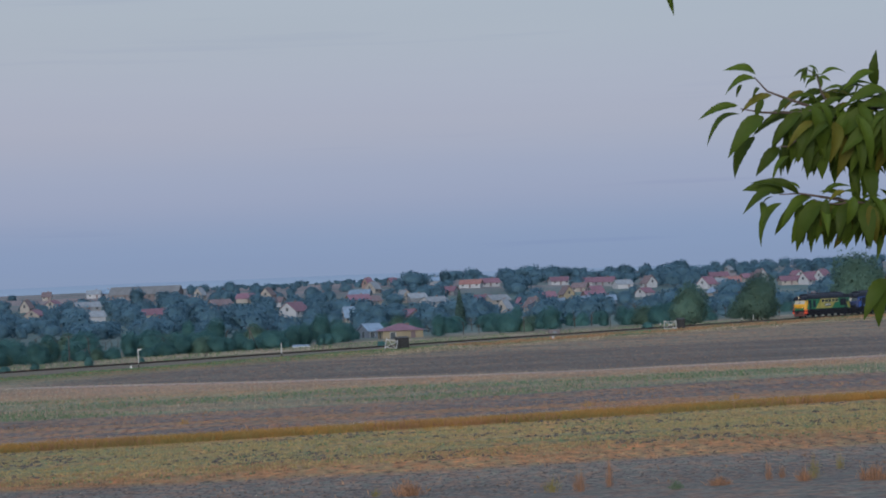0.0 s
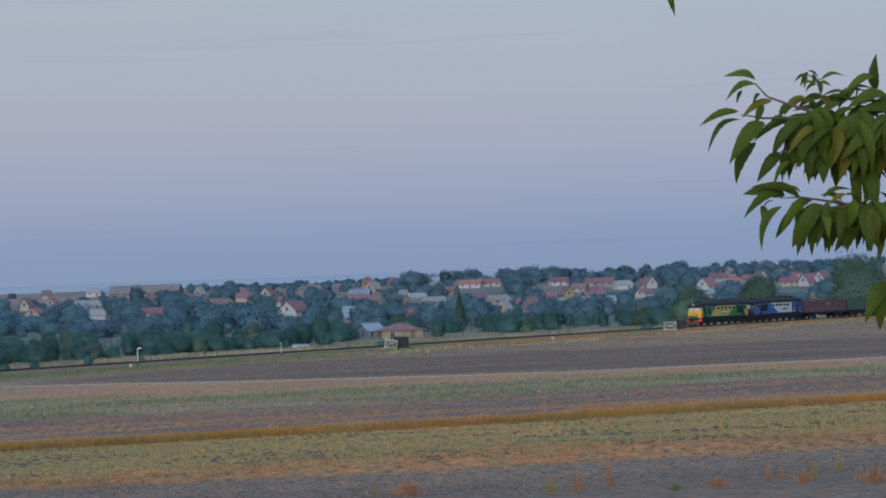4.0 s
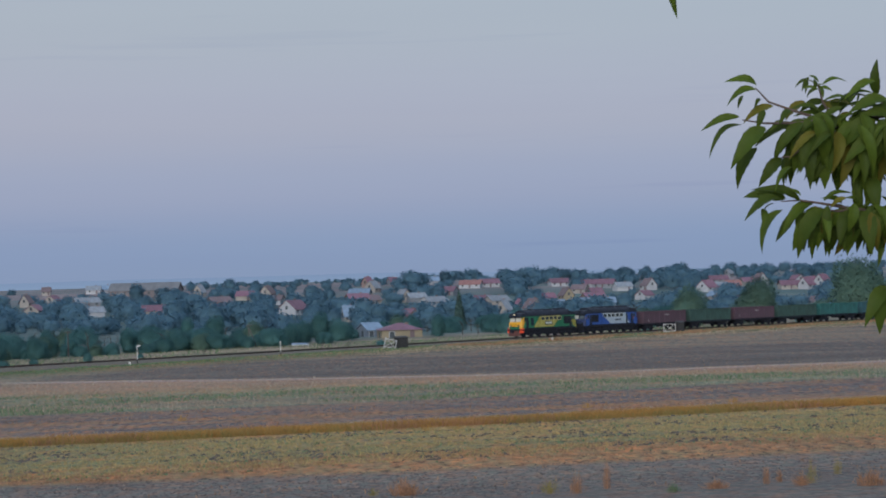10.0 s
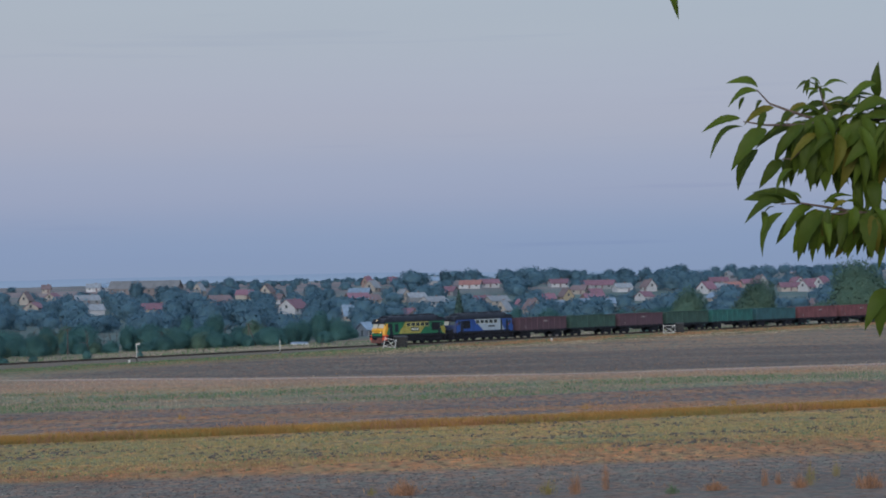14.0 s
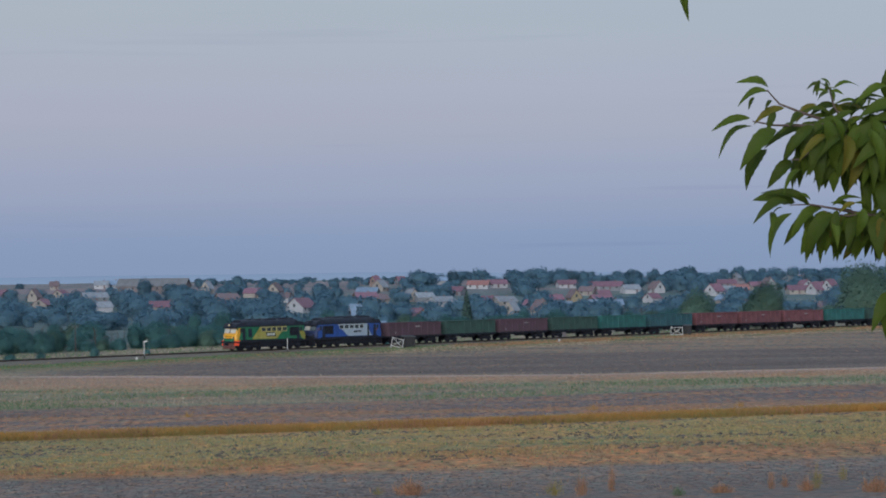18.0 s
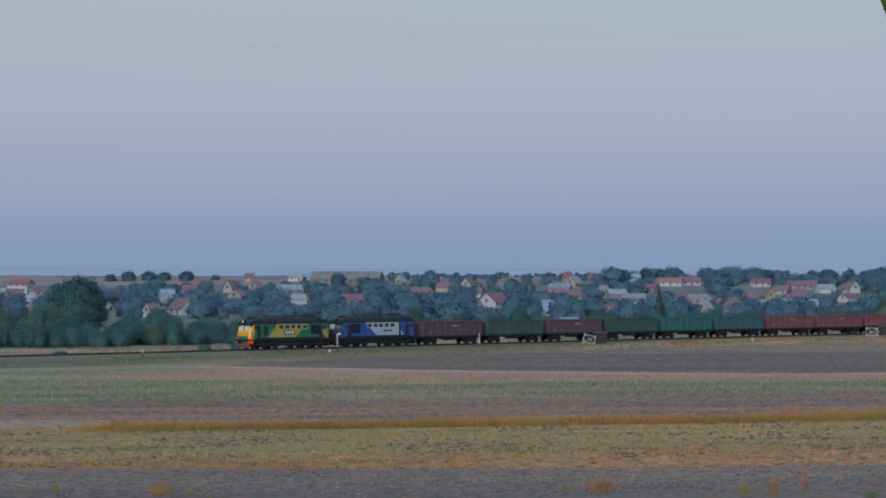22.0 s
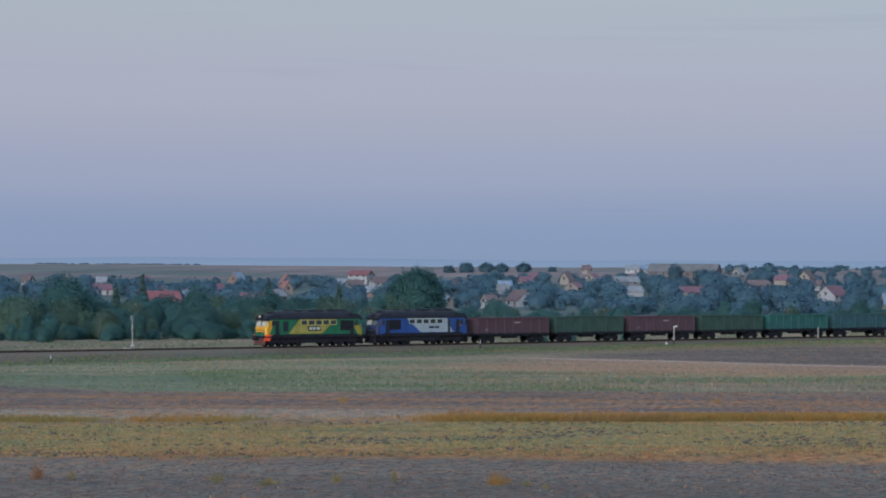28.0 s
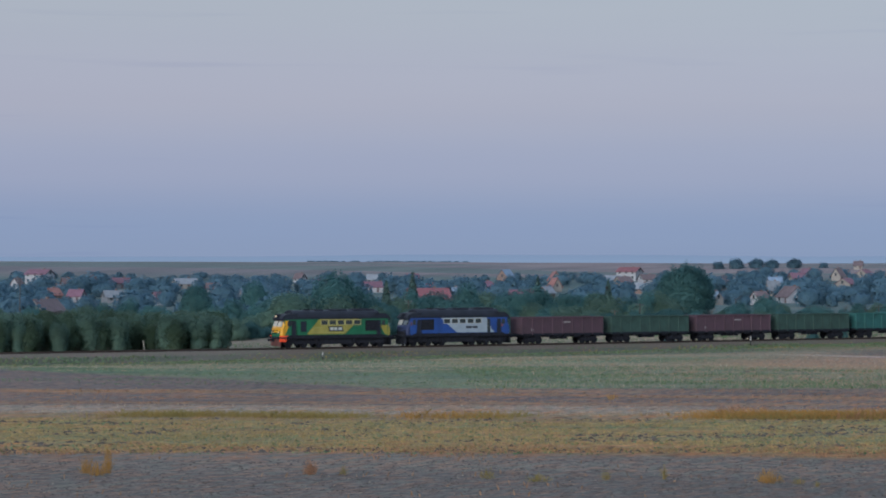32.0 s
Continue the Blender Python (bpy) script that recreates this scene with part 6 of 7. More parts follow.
blades("golden_grass", "strip of tall dry golden grass on a field balk", "dry_grass", 46000, 138.4, 142.3, 0.14, 0.52, 0.013, 21, 0.5, keep=lambda g, u, v: noise.noise((u / 9, v / 15, 1.0)) + g.uniform(-0.25, 0.25) > (-0.24 if v + g.gauss(0, 4) > 26 else 0.52))
blades("olive_grass", "half-dry olive grass among the golden strip", "olive_grass", 18000, 137.6, 142.3, 0.10, 0.44, 0.014, 33, 0.55, keep=lambda g, u, v: noise.noise((u / 6, v / 9, 12.0)) + g.uniform(-0.2, 0.2) > (0.0 if v + g.gauss(0, 4) > 24 else 0.22))
blades("bleached_grass", "bleached pale grass behind the golden strip", "pale_grass", 5000, 142.5, 157.0, 0.04, 0.11, 0.02, 22, keep=lambda g, u, v: v < 24 + g.uniform(-9, 9) or u < 144.5)
blades("pale_plumes", "pale pinkish seed heads behind the golden grass", "pale_grass", 9000, 141.6, 144.6, 0.22, 0.52, 0.012, 36, 0.4, keep=lambda g, u, v: v > 24 + g.gauss(0, 6) and noise.noise((u / 5, v / 11, 21.0)) > -0.15)
blades("orange_plumes", "orange dock stalks along the golden strip", "rust_stalk", 8000, 137.8, 146, 0.20, 0.62, 0.013, 37, 0.35, keep=lambda g, u, v: v > 20 and noise.noise((u / 7, v / 9, 31.0)) > 0.12)
blades("stubble", "short straw stubble on a harvested strip", "stubble", 60000, 101, 138, 0.03, 0.10, 0.020, 23, 0.5, keep=patchy(9, -0.2, 3.0))
blades("stubble_weeds", "green weeds coming through the stubble", "green_weed", 4500, 99, 137, 0.03, 0.09, 0.06, 24, 0.5, keep=patchy(10, 0.0, 4.0))
blades("rusty_weeds", "rusty dry weeds along the edge of the ploughed soil", "rust_weed", 9000, 97, 108, 0.03, 0.11, 0.022, 25, 0.6, keep=patchy(9, 0.15, 5.0))
blades("dry_weeds", "rusty dry weeds between ploughed strips", "rust_weed", 3500, 158, 190, 0.04, 0.17, 0.03, 26, 0.4, keep=patchy(13, 0.22, 6.0))
blades("tall_green_grass", "greenish tall grass with pale stems", "green_weed", 11000, 192, 250, 0.08, 0.28, 0.035, 27, keep=in_strip(0.0, 0.42, patchy(22, 0.02, 7.0)))
blades("pale_stems", "bleached stems standing in the grass strip", "pale_grass", 13000, 193, 300, 0.08, 0.30, 0.018, 28, keep=in_strip(0.0, 1.0, patchy(15, -0.05, 8.0)))
blades("far_grass", "rough dry grass towards the track", "pale_grass", 4000, 240, 300, 0.05, 0.13, 0.045, 29, keep=lambda g, u, v: v < 38 and noise.noise((u / 8, v / 22, 9.0)) > -0.1)
blades("far_green_grass", "rough green grass towards the track", "green_weed", 9000, 194, 285, 0.05, 0.15, 0.04, 30, keep=lambda g, u, v: v < 38 and noise.noise((u / 8, v / 22, 4.0)) > 0.0)
blades("orange_weeds", "rusty orange weeds through the pale grass strip", "rust_weed", 9000, 200, 290, 0.05, 0.26, 0.022, 34, 0.4, keep=in_strip(0.3, 0.95, patchy(34, 0.26, 14.0)))
blades("plot_weeds", "thin rusty weeds on the dark plot", "rust_weed", 2500, 262, 350, 0.04, 0.10, 0.06, 35, 0.4, keep=patchy(18, 0.2, 15.0))
blades("soil_weeds", "sparse dry weeds on the ploughed soil", "rust_weed", 350, 74, 97, 0.05, 0.2, 0.02, 31, 0.5, keep=patchy(7, 0.22, 10.0))
blades("soil_straw", "loose straw on the ploughed soil", "pale_grass", 400, 74, 97, 0.02, 0.07, 0.012, 32, 1.5)


def verge_blades(name, label, material, count, s0, s1, side0, side1, low, high, width, seed, cut=-0.1):
    g = random.Random(seed)
    verts, faces = [], []
    while len(faces) < count:
        s, side = g.uniform(s0, s1), g.uniform(side0, side1)
        if noise.noise((s / 14, side / 3, seed)) + g.uniform(-0.2, 0.2) < cut:
            continue
        p = on_line(s, side).translation
        z = ground_z(p.x, p.y)
        if abs(side) < 8.5:
            z = max(z, -0.55 - (abs(side) - 3.4) * 0.235)
        h, w, a = g.uniform(low, high), width * g.uniform(0.6, 1.4), g.uniform(0, math.pi)
        dx, dy, tx, ty = math.cos(a) * w, math.sin(a) * w, g.gauss(0, 0.25) * h, g.gauss(0, 0.25) * h
        k = len(verts)
        verts += [(p.x - dx, p.y - dy, z - 0.03), (p.x + dx, p.y + dy, z - 0.03), (p.x + tx * 0.4 + dx, p.y + ty * 0.4 + dy, z + h * 0.6), (p.x + tx, p.y + ty, z + h), (p.x + tx * 0.4 - dx, p.y + ty * 0.4 - dy, z + h * 0.6)]
        faces.append((k, k + 1, k + 2, k + 3, k + 4))
    me = bpy.data.meshes.new(name)
    me.from_pydata(verts, [], faces)
    me.materials.append(M[material])
    return tagged(new(name, me), label, "grass", kind="stuff")


verge_blades("verge_weeds", "rusty weeds on the bank in front of the track", "rust_weed", 9000, -30, 130, 5, 15, 0.12, 0.40, 0.05, 41, 0.0)
verge_blades("verge_grass", "pale dry grass in front of the track", "pale_grass", 7000, -30, 165, 5, 26, 0.06, 0.18, 0.06, 42, 0.0)
verge_blades("verge_green", "green grass in front of the track", "green_weed", 9000, 10, 345, 3.6, 18, 0.06, 0.20, 0.06, 43, 0.04)
verge_blades("meadow_grass", "bleached meadow grass behind the track", "pale_grass", 8000, -30, 345, -60, -5, 0.06, 0.20, 0.05, 44, 0.0)
verge_blades("meadow_green", "green meadow grass behind the track", "green_weed", 9000, -30, 345, -70, -8, 0.10, 0.28, 0.08, 45, 0.05)


verge_blades("bank_grass", "rough green and dry grass on the track bank", "green_weed", 12000, -30, 345, 3.4, 9.5, 0.08, 0.30, 0.06, 46, 0.02)
verge_blades("bank_weeds", "brown weeds on the track bank", "olive_grass", 4000, -30, 345, 3.4, 9.5, 0.05, 0.16, 0.06, 47, 0.08)


def clods():
    g = random.Random(51)
    verts, faces = [], []
    for i in range(20000):
        u = g.uniform(74, 99) if i < 12000 else g.uniform(101, 138)
        v = g.uniform(-u * 0.25, u * 0.68)
        if not in_sight(u, v) or (u > 96 and noise.noise((u / 5, v / 9, 3.0)) < 0.12):
            continue
        x, y, z = field_point(u, v)
        s = g.uniform(0.02, 0.055) if u < 100 else g.uniform(0.04, 0.13)
        k = len(verts)
        pts = [(1, 0, 0), (0.2, 0.9, 0.1), (-0.9, 0.3, 0), (-0.4, -0.8, 0.05), (0.5, -0.7, 0.1), (0.1, 0, 0.75)]
        a = GRAIN + g.gauss(0, 0.5)
        for px, py, pz in pts:
            px, py = px * g.uniform(0.7, 1.3) * s * 1.9, py * g.uniform(0.7, 1.3) * s
            verts.append((x + px * math.cos(a) - py * math.sin(a), y + px * math.sin(a) + py * math.cos(a), z + pz * s * g.uniform(0.8, 1.4) - 0.01))
        faces += [(k + j, k + (j + 1) % 5, k + 5) for j in range(5)]
    me = bpy.data.meshes.new("clods")
    me.from_pydata(verts, [], faces)
    me.materials.append(M["clod"])
    tagged(new("clods", me), "dark clods of earth on ploughed soil and stubble", "soil", kind="stuff")


clods()

WEED_MESHES = {}


def weed(bearing, r, h, w, material, label, count=90, name="weed_clump"):
    """A single clump of stalks fanning out from one root."""
    key = (material, count)
    if key not in WEED_MESHES:
        g = random.Random(len(WEED_MESHES) + 60)
        verts, faces = [], []
        for i in range(count):
            a, out = g.uniform(0, 6.28), g.random() ** 0.6
            hh = g.uniform(0.3, 1.0) * (1.1 - 0.6 * out)
            bx, by = math.cos(a) * out * 0.40, math.sin(a) * out * 0.40
            tx, ty, b_ = bx * 1.1 + g.gauss(0, 0.10), by * 1.1 + g.gauss(0, 0.10), a + 1.57
            dx, dy = math.cos(b_) * 0.006, math.sin(b_) * 0.006
            k = len(verts)
            mx, my = bx * 0.5 + tx * 0.5, by * 0.5 + ty * 0.5
            verts += [(bx - dx, by - dy, -0.03), (bx + dx, by + dy, -0.03), (mx + dx * 1.3, my + dy * 1.3, hh * 0.6), (tx, ty, hh), (mx - dx * 1.3, my - dy * 1.3, hh * 0.6)]
            faces.append((k, k + 1, k + 2, k + 3, k + 4))
            for j in range(5):
                f_ = g.uniform(0.3, 1.0)
                lx, ly, lz = bx + (tx - bx) * f_, by + (ty - by) * f_, hh * f_
                q = len(verts)
                e1, e2 = [Vector((g.gauss(0, 1), g.gauss(0, 1), g.gauss(0, 1))).normalized() * g.uniform(0.015, 0.04) for _ in range(2)]
                verts += [(lx, ly, lz), tuple(Vector((lx, ly, lz)) + e1), tuple(Vector((lx, ly, lz)) + e1 + e2), tuple(Vector((lx, ly, lz)) + e2)]
                faces.append((q, q + 1, q + 2, q + 3))
        me = bpy.data.meshes.new("stalk_fan")
        me.from_pydata(verts, [], faces)
        me.materials.append(M[material])
        WEED_MESHES[key] = me
    ob = empty(name, Matrix.Translation(spot(bearing, r)) @ pose(0, 0, 0, 0, 0, bearing * 77 % 360), label, "weed", "weeds on the soil")
    ob.scale = (w, w, h)
    part("stalk_fan", WEED_MESHES[key], None, ob)
    return ob


weed(-5.11, 75.0, 0.42, 0.55, "green_weed", "small fresh green weed clump on bare soil", 90)
for bearing, r, h, w in ((0.99, 82.6, 0.65, 1.11), (-2.93, 78.8, 0.89, 0.44), (-3.61, 82.5, 1.21, 0.26), (-6.07, 76.8, 0.35, 0.78), (-7.21, 80.8, 0.73, 0.29), (-7.51, 82.9, 0.56, 0.26), (-9.54, 72.9, 0.59, 0.90), (-8.00, 76.3, 0.51, 0.51), (21.38, 86.7, 0.66, 0.51)):
    weed(bearing, r, h * 1.15, w * 1.15, "rust_stalk", "dry rusty weed clump on bare soil", 130 if w > 0.5 else 80)
for bearing, r, h, w in ((-2.32, 80.1, 0.63, 0.63), (-8.22, 78.8, 0.97, 0.39), (-8.80, 88.2, 0.79, 0.32), (13.32, 83.8, 0.70, 0.27), (10.31, 81.8, 0.29, 0.44), (14.65, 83.4, 0.49, 0.38), (16.16, 82.5, 0.26, 0.93), (1.71, 82.9, 0.37, 0.37), (20.61, 86.6, 0.39, 0.35), (17.33, 84.1, 0.49, 0.57), (16.17, 84.2, 0.27, 0.30), (9.89, 80.4, 0.29, 0.22)):
    weed(bearing, r, h * 1.1, w * 1.15, "olive_grass", "half-dry olive grass tuft on bare soil", 60)
for bearing, r, h, w in ((10.98, 82.4, 0.52, 0.89), (26.41, 88.7, 0.72, 0.56), (25.95, 88.6, 1.35, 0.36), (26.16, 87.3, 0.59, 0.59)):
    weed(bearing, r, h * 1.15, w * 1.2, "dry_grass", "dry golden grass tuft on bare soil", 90)
for bearing, r in ((0.45, 141.5), (-3.2, 170), (-0.2, 142), (9.5, 142), (6.0, 170), (14.5, 168), (-6.5, 171)):
    weed(bearing, r, 0.7, 1.1, "dry_grass", "tall dry grass tuft on the field balk", 40)


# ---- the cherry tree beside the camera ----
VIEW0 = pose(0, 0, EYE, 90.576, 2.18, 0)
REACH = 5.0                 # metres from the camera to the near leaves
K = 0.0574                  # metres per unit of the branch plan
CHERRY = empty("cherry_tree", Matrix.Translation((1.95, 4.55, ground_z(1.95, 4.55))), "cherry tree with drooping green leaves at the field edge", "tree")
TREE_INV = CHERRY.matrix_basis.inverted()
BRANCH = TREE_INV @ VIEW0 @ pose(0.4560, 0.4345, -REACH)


def leaf_mesh(length, width, droop, seed):
    """A pointed leaf along +x, folded on its midrib, edges a little wavy, arched by droop between its ends."""
    g = random.Random(seed)
    bm = bmesh.new()
    n = 11
    rows_ = []
    rise, reach = 0.5 * droop, 1 - 0.06 * droop
    chord = math.hypot(rise, reach)
    for i in range(n + 1):
        t = i / n
        w = width * 0.5 * (math.sin(math.pi * t ** 0.85) ** 0.8) * (1 - 0.35 * t) * 1.25 if 0 < i < n else 0.0006
        x, z = length * t * (1 - 0.06 * droop * t), -droop * length * t * t * 0.5 + 0.12 * length * math.sin(math.pi * t)
        # turned and scaled so that the tip lies on the x axis
        x, z = (x * reach - z * rise) / chord ** 2, (z * reach + x * rise) / chord ** 2
        saw = 1 + (0.05 if i % 2 else -0.05)
        row = [bm.verts.new((x, s * w * saw, z + abs(s) * w * (0.34 + 0.1 * math.sin(5 * t + seed)))) for s in (-1, -0.5, 0, 0.5, 1)]
        rows_.append(row)
    for i in range(n):
        for j in range(4):
            bm.faces.new((rows_[i][j], rows_[i + 1][j], rows_[i + 1][j + 1], rows_[i][j + 1]))
    me = mesh_of(bm, "leaf", M["leaf_cherry"], True)
    return me


LEAVES = [leaf_mesh(1.0, w, d_, i) for i, (w, d_) in enumerate(((0.28, 0.5), (0.32, 0.7), (0.28, 0.8), (0.33, 0.4), (0.29, 1.0)))]
leaf_count = 0


def leaf(holder, x0, y0, x1, y1, kind=0, depth=0.0, tilt=0.0, turning=False, inv=None):
    """A leaf from its stalk end to its tip, in units of the branch plan."""
    global leaf_count
    leaf_count += 1
    a, b_ = Vector((x0 * K, y0 * K, depth)), Vector((x1 * K, y1 * K, depth + 0.02 * math.sin(leaf_count * 2.1)))
    along = (b_ - a)
    length = along.length
    ex = along.normalized()
    # the upper face looks up and towards one side
    up = Vector((0.25 * math.sin(leaf_count * 1.7), 0.75, 0.75 + 0.5 * math.sin(leaf_count * 2.9 + tilt)))
    ez = (up - ex * up.dot(ex)).normalized()
    ey = ez.cross(ex)
    m = Matrix((ex, ey, ez)).transposed().to_4x4()
    m.translation = a
    ob = part("leaf", LEAVES[kind % 5], None, holder, at=m @ Matrix.Diagonal((length, length * (0.9 + 0.2 * math.sin(leaf_count)), length, 1)))
    if turning:
        slot_material(ob, M["leaf_turning"])
    return ob


def twig(bm, pts, r0, r1, depth=0.0):
    ps = [Vector((x * K, y * K, depth)) for x, y in pts]
    n = len(ps) - 1
    for i in range(n):
        rod(bm, ps[i], ps[i + 1], r0 + (r1 - r0) * i / n, r0 + (r1 - r0) * (i + 1) / n, 7)


def upper_branch():
    bm = bmesh.new()
    twig(bm, [(11.5, -3.0), (9.0, -2.75), *[(7.3, -2.63), (6.05, -2.88), (5.15, -2.77), (3.99, -2.38), (3.29, -2.12), (2.84, -1.63)]], 0.0065, 0.0012)
    twig(bm, [(5.15, -2.77), (4.35, -2.88), (3.09, -2.88), (2.33, -2.75)], 0.004, 0.0012, 0.02)
    twig(bm, [(5.51, -2.79), (5.15, -2.17), (4.97, -1.54)], 0.003, 0.0012, 0.01)
    twig(bm, [(7.3, -2.63), (7.21, -2.17), (7.14, -1.9)], 0.003, 0.0012)
    twig(bm, [(5.87, -2.88), (4.79, -3.42), (3.99, -4.05), (3.67, -4.05)], 0.003, 0.0012, 0.02)
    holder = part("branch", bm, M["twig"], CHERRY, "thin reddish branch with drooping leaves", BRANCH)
    for n, (x0, y0, x1, y1, kind) in enumerate(((2.89, -1.54, 1.73, -1.43, 0), (2.82, -1.72, 1.82, -2.27, 1), (2.48, -1.85, 2.29, -2.33, 2), (2.98, -2.03, 2.69, -2.43, 1), (2.27, -2.63, 0.94, -3.11, 0), (2.42, -2.88, 1.26, -4.05, 1), (3.09, -3.02, 1.84, -4.49, 2), (2.91, -3.69, 2.24, -5.14, 2), (3.76, -4.05, 2.93, -5.08, 1), (4.03, -4.4, 3.36, -5.3, 2), (4.39, -2.88, 2.87, -3.67, 0), (3.45, -2.26, 2.38, -2.88, 3), (3.99, -2.43, 3.54, -2.99, 1), (4.66, -2.08, 3.99, -2.75, 3), (3.09, -2.43, 2.82, -3.15, 1), (3.72, -2.79, 3.23, -3.2, 0), (3.9, -3.6, 3.67, -4.14, 1), (4.61, -1.32, 4.35, -1.83, 1), (4.79, -1.4, 4.21, -1.63, 0), (5.02, -1.54, 5.17, -2.03, 1), (4.61, -1.27, 4.97, -1.54, 3), (4.7, -1.36, 4.61, -1.85, 2))):
        leaf(holder, x0, y0, x1, y1, kind, depth=0.035 * math.sin(n * 2.3), turning=n in (11, 13))
    for n, (x0, y0, x1, y1, kind) in enumerate(((5.15, -1.56, 6.09, -1.45, 0), (6.85, -1.49, 5.73, -2.18, 1), (7.14, -1.9, 7.12, -0.64, 3), (6.4, -1.9, 5.87, -2.54, 3), (7.26, -2.12, 5.87, -2.63, 0), (5.15, -2.12, 5.51, -2.61, 1), (4.79, -2.3, 5.42, -2.7, 0), (6.32, -1.94, 6.23, -2.26, 1), (4.35, -3.28, 4.59, -5.21, 1), (4.79, -3.33, 5.02, -4.76, 2), (5.15, -3.28, 5.17, -5.19, 1), (5.51, -3.2, 5.29, -4.67, 4), (5.02, -3.15, 5.6, -4.4, 1), (5.87, -3.15, 6.06, -4.94, 2), (6.32, -3.6, 6.4, -5.08, 1), (6.58, -3.78, 6.66, -5.75, 2), (6.94, -3.96, 7.23, -5.21, 1), (6.67, -2.88, 6.78, -3.71, 3), (4.52, -2.88, 5.15, -3.15, 0), (5.69, -2.7, 4.61, -3.28, 0), (6.4, -2.61, 5.42, -3.15, 3), (6.05, -2.88, 5.51, -3.96, 1), (7.12, -2.7, 6.4, -3.06, 0), (5.51, -2.88, 6.05, -3.78, 2))):
        leaf(holder, x0, y0, x1, y1, kind, depth=0.05 * math.sin(n * 1.9), turning=n in (5, 11))
    g = random.Random(77)
    for i in range(44):
        x, y = 4.3 + 3.1 * (i + g.random()) / 44, -2.75 + g.uniform(-0.55, 0.2)
        ln_ = g.uniform(1.0, 1.9)
        a = g.uniform(-2.5, -1.0)
        leaf(holder, x, y, x + math.cos(a) * ln_, y + math.sin(a) * ln_, i, depth=g.uniform(-0.05, 0.08), tilt=i, turning=i % 15 == 7)
    for i in range(24):
        x, y = 4.9 + 2.5 * (i + g.random()) / 24, -2.35 + g.uniform(-0.35, 0.25)
        ln_ = g.uniform(0.8, 1.4)
        a = g.uniform(-3.3, -2.4) if i % 3 else g.uniform(-0.6, 0.3)
        leaf(holder, x, y, x + math.cos(a) * ln_, y + math.sin(a) * ln_, i, depth=g.uniform(-0.05, 0.06), tilt=i, turning=i % 11 == 3)
    for i in range(46):
        x, y = 4.2 + 3.4 * (i + g.random()) / 46, -3.35 + g.uniform(-0.35, 0.25)
        ln_ = g.uniform(1.2, 1.75) * (0.85 if 5.4 < x < 6.0 else 1.0)
        a = g.uniform(-2.05, -1.25)
        leaf(holder, x, y, x + math.cos(a) * ln_, y + math.sin(a) * ln_, i + 1, depth=g.uniform(-0.09, 0.02), tilt=i, turning=i % 19 == 7)
    for i in range(5):
        x, y = 6.35 + 0.1 * i, -4.3 - 0.12 * i
        leaf(holder, x, y, x + 0.12, y - 1.45, i, depth=0.02 * i - 0.05)
    for i in range(7):
        a = 0.5 + i * 0.9
        leaf(holder, 4.85, -1.75, 4.8 + 0.5 * math.cos(a), -1.72 + 0.42 * math.sin(a), i, depth=0.015 * i)
    for i in range(90):
        x, y = 6.4 + 3.4 * g.random() ** 0.6, -2.9 + g.uniform(-0.5, 0.2)
        a = g.uniform(-2.3, -0.9) if g.random() < 0.85 or x < 7.6 else g.uniform(-0.4, 3.4)
        ln_ = g.uniform(1.1, 1.9)
        leaf(holder, x, y, x + math.cos(a) * ln_ * 0.6, y + math.sin(a) * ln_, i, depth=g.uniform(0.0, 0.09), turning=i % 17 == 5)
    return holder


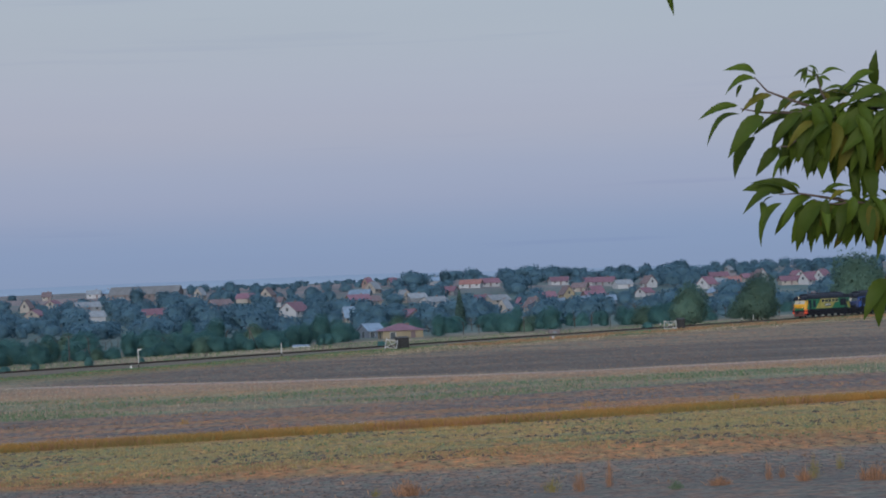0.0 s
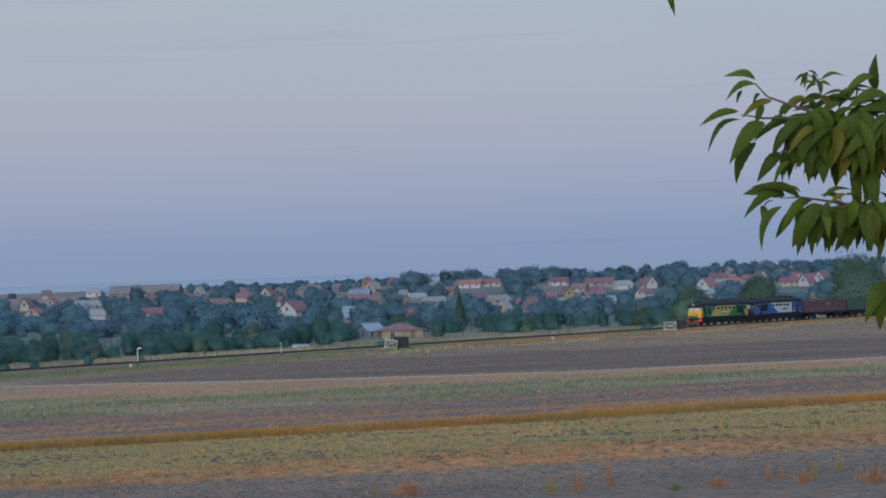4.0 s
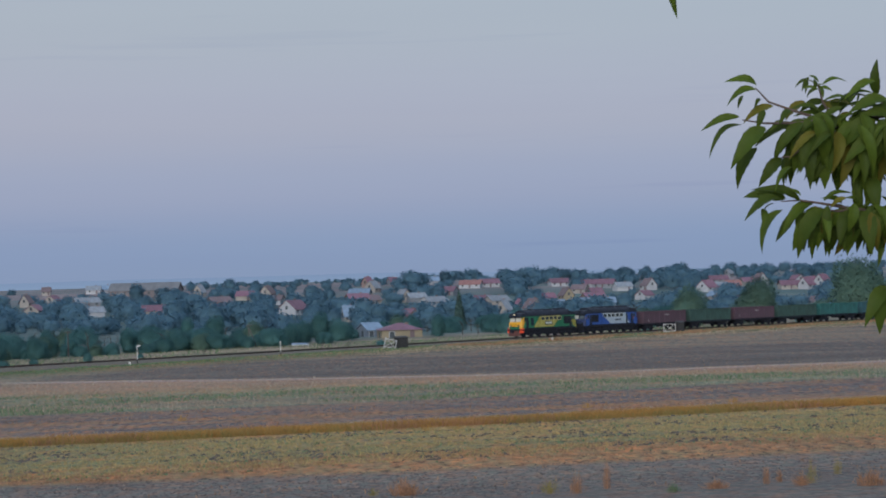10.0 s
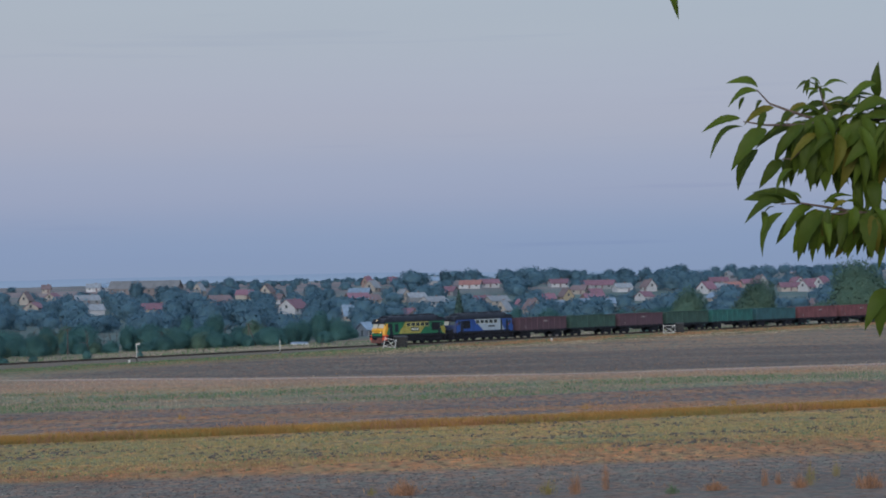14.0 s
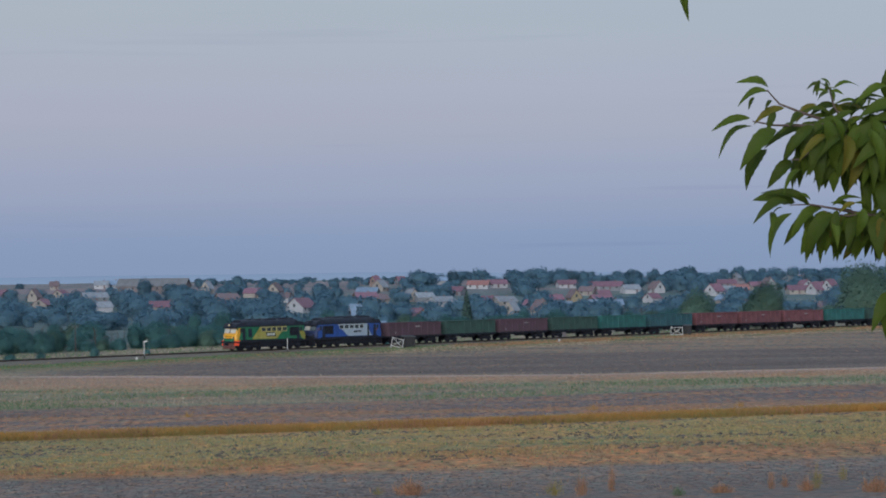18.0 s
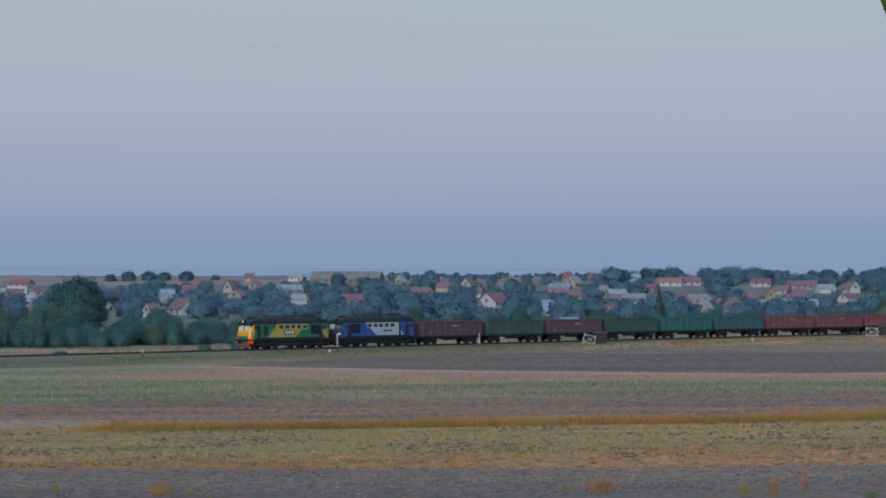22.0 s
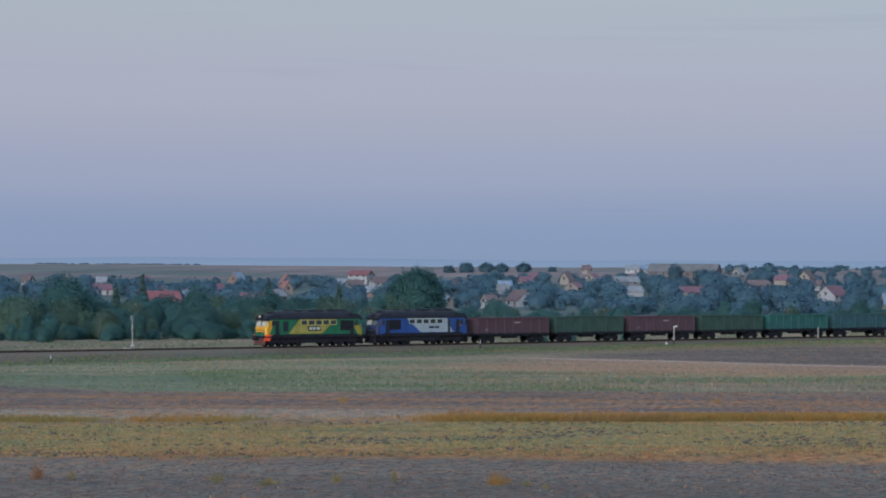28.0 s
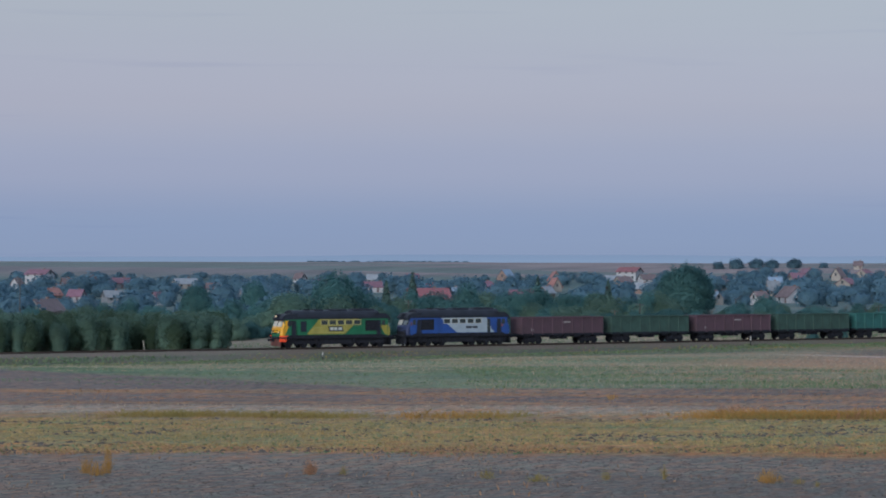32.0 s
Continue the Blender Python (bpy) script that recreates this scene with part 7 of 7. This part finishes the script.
def lower_branch():
    bm = bmesh.new()
    twig(bm, [(11.5, -5.0), (9.0, -5.4), *[(7.3, -6.06), (6.23, -5.93), (5.15, -5.75), (4.43, -5.64), (3.72, -5.68)]], 0.0055, 0.001)
    twig(bm, [(9.0, -5.4), (8.4, -6.6), (7.5, -8.2), (7.35, -8.8)], 0.004, 0.0012)
    twig(bm, [(6.23, -5.93), (5.69, -6.02), (5.15, -5.97)], 0.003, 0.0012, 0.02)
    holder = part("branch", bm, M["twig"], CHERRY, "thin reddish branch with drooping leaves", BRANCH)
    for n, (x0, y0, x1, y1, kind) in enumerate(((4.43, -5.68, 2.72, -5.28, 0), (3.72, -5.61, 2.36, -6.39, 1), (3.99, -5.57, 2.51, -5.53, 3), (3.76, -5.97, 3.07, -7.52, 2), (3.09, -5.93, 3.05, -6.68, 1), (3.58, -5.75, 3.18, -6.21, 2), (4.35, -5.48, 3.9, -5.25, 0), (4.88, -5.75, 3.75, -6.84, 1), (5.02, -5.85, 4.31, -6.93, 2), (5.15, -5.93, 4.26, -7.68, 2), (5.55, -6.02, 4.79, -7.22, 1), (5.87, -5.94, 4.88, -7.25, 1), (5.15, -5.68, 6.23, -5.41, 0), (5.96, -5.75, 5.15, -5.57, 3), (6.32, -5.97, 5.62, -6.37, 1), (6.23, -6.51, 5.62, -7.56, 2), (6.45, -6.46, 6.05, -7.59, 1))):
        leaf(holder, x0, y0, x1, y1, kind, depth=0.035 * math.sin(n * 2.3), turning=n == 15)
    for n, (x0, y0, x1, y1, kind) in enumerate(((6.58, -5.93, 6.42, -7.2, 2), (7.21, -6.46, 6.72, -7.65, 1), (7.23, -6.64, 7.12, -8.0, 2), (6.45, -5.03, 6.51, -6.11, 1), (5.87, -5.57, 5.33, -5.93, 0), (6.4, -5.75, 5.87, -5.57, 0), (6.94, -5.93, 6.32, -6.02, 3), (7.12, -5.75, 6.4, -5.93, 0), (6.76, -6.11, 6.94, -7.0, 1), (6.05, -6.02, 5.51, -6.82, 2), (7.03, -6.02, 7.3, -7.0, 1))):
        leaf(holder, x0, y0, x1, y1, kind, depth=0.05 * math.sin(n * 1.9), turning=n == 4)
    leaf(holder, 7.4, -8.6, 6.58, -10.05, 2), leaf(holder, 7.35, -8.75, 7.2, -10.3, 1)
    g = random.Random(78)
    for i in range(26):
        x, y = 5.0 + 2.4 * (i + g.random()) / 26, -5.8 + g.uniform(-0.3, 0.1)
        ln_ = g.uniform(1.0, 1.6)
        a = g.uniform(-2.2, -1.1)
        leaf(holder, x, y, x + math.cos(a) * ln_, y + math.sin(a) * ln_, i, depth=g.uniform(-0.05, 0.08), turning=i % 12 == 5)
    for i in range(34):
        x, y = 4.4 + 3.2 * (i + g.random()) / 34, -5.95 + g.uniform(-0.35, 0.2)
        ln_ = g.uniform(1.0, 1.55)
        a = g.uniform(-2.35, -1.35)
        leaf(holder, x, y, x + math.cos(a) * ln_, y + math.sin(a) * ln_, i + 3, depth=g.uniform(-0.08, 0.03), tilt=i, turning=i % 15 == 4)
    for i in range(60):
        x, y = 6.6 + 3.2 * g.random() ** 0.6, -5.85 + g.uniform(-0.35, 0.1)
        a = g.uniform(-2.2, -0.9) if g.random() < 0.85 or x < 7.6 else g.uniform(-0.3, 3.3)
        ln_ = g.uniform(1.0, 1.6)
        leaf(holder, x, y, x + math.cos(a) * ln_ * 0.6, y + math.sin(a) * ln_, i + 2, depth=g.uniform(0.0, 0.08), turning=i % 13 == 4)
    return holder


def top_twig():
    bm = bmesh.new()
    twig(bm, [(9.5, 3.2), (4.0, 2.6), (1.2, 1.9), (-0.2, 1.35)], 0.008, 0.002)
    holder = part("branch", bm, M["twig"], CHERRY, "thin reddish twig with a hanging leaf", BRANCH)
    leaf(holder, -0.24, 2.1, 0.06, 0.52, 2)
    leaf(holder, -0.19, 2.2, -0.12, 0.85, 1, depth=0.02)
    leaf(holder, -1.2, 2.45, -1.45, 1.33, 1, depth=0.03)
    leaf(holder, 0.2, 1.6, 0.4, 1.35, 1)
    return holder


BOUGHS = [upper_branch(), lower_branch(), top_twig()]


def cherry_trunk():
    """Trunk and limbs beside the viewpoint."""
    foot = Vector((0, 0, -0.3))
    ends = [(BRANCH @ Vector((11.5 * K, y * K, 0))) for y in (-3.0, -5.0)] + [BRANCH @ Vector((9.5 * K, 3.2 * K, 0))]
    bm = bmesh.new()
    fork = Vector((0.15, 0.1, 1.0))
    rod(bm, foot, fork, 0.13, 0.10, 12)
    rod(bm, fork, Vector((0.35, 0.25, 3.2)), 0.10, 0.05, 10)
    part("trunk", bm, M["bark"], CHERRY, "dark ringed cherry bark")
    for e in ends:
        bm = bmesh.new()
        start = fork + Vector((0.02, 0.02, 0.25 * ends.index(e)))
        bend_ = (start + e) / 2 + Vector((0.1, 0, 0.08))
        rod(bm, start, bend_, 0.035, 0.022, 8)
        rod(bm, bend_, e, 0.022, 0.010, 8)
        part("limb", bm, M["bark"], CHERRY)
    bm = crown_mesh("crown", np.random.default_rng(19), "round", 2.6, 2.4, 1200, 0.06, M["leaf_cherry"])
    part("crown", bm, None, CHERRY, at=pose(1.55, 0.6, 1.9))


cherry_trunk()


# ---- what moves ----
def motions():
    for thing, back in TRAIN:
        walk(thing, [(t, on_line(front_at(t) - back)) for t in range(0, 33)])
    for kind, r in (("loco", WHEEL_LOCO), ("wagon", WHEEL_WAGON)):
        first = ROLLING[kind][0]
        times = [i / 15 for i in range(0, 481)]
        walk(first, [(t, pose(0, 0, 0, 0, math.degrees((front_at(t) - front_at(0)) / r) % 360, 0)) for t in times])
        for ob in ROLLING[kind][1:]:
            ob.rotation_mode = "QUATERNION"
            ob.animation_data_create()
            ob.animation_data.action = first.animation_data.action
            ob.animation_data.action_slot = first.animation_data.action_slot
    # the boughs nod in a light breeze: degrees at each of the seconds
    seconds = (0, 0.5, 1, 1.5, 2, 2.5, 3, 3.5, 5.5, 6, 6.5, 7, 7.5, 8, 8.5, 9, 9.5, 10, 10.5, 11, 11.5, 12, 12.5, 13, 13.5, 14, 14.5, 16.5, 17, 17.5, 18.5, 20, 32)
    upper = (0.15, -1.4, -0.83, -1.19, -0.36, -1.77, -1.47, -1.15, -0.18, -1.59, -0.88, -1.36, -1.44, -0.33, -0.94, -0.23, -0.83, -1.44, -1.39, -1.46, -0.61, -1.35, -0.49, -0.7, -0.37, -1.37, -0.25, -1.58, 0.34, -0.92, -0.7, -0.9, -0.8)
    lower = (-0.02, -1.34, -0.23, -0.79, 0.18, -1.14, -0.93, -0.57, -0.65, -0.74, -0.22, -0.62, -1.01, -0.34, -1.18, -0.36, -0.74, -0.68, -1.06, -0.99, 0.0, -0.24, -0.62, -0.24, -0.16, -0.85, 0.45, -1.05, 0.41, -0.27, -0.4, -0.5, -0.4)
    top = tuple(-0.1 + 0.1 * math.sin(t * 4.1) for t in seconds)
    for bough, px, py, dips in zip(BOUGHS, (11.5, 11.5, 9.5), (-3.0, -5.0, 3.2), (upper, lower, top)):
        rows = [(t, BRANCH @ pose(px * K, py * K, 0, 0, 0, -dip) @ pose(-px * K, -py * K, 0)) for t, dip in zip(seconds, dips)]
        walk(bough, rows)


motions()
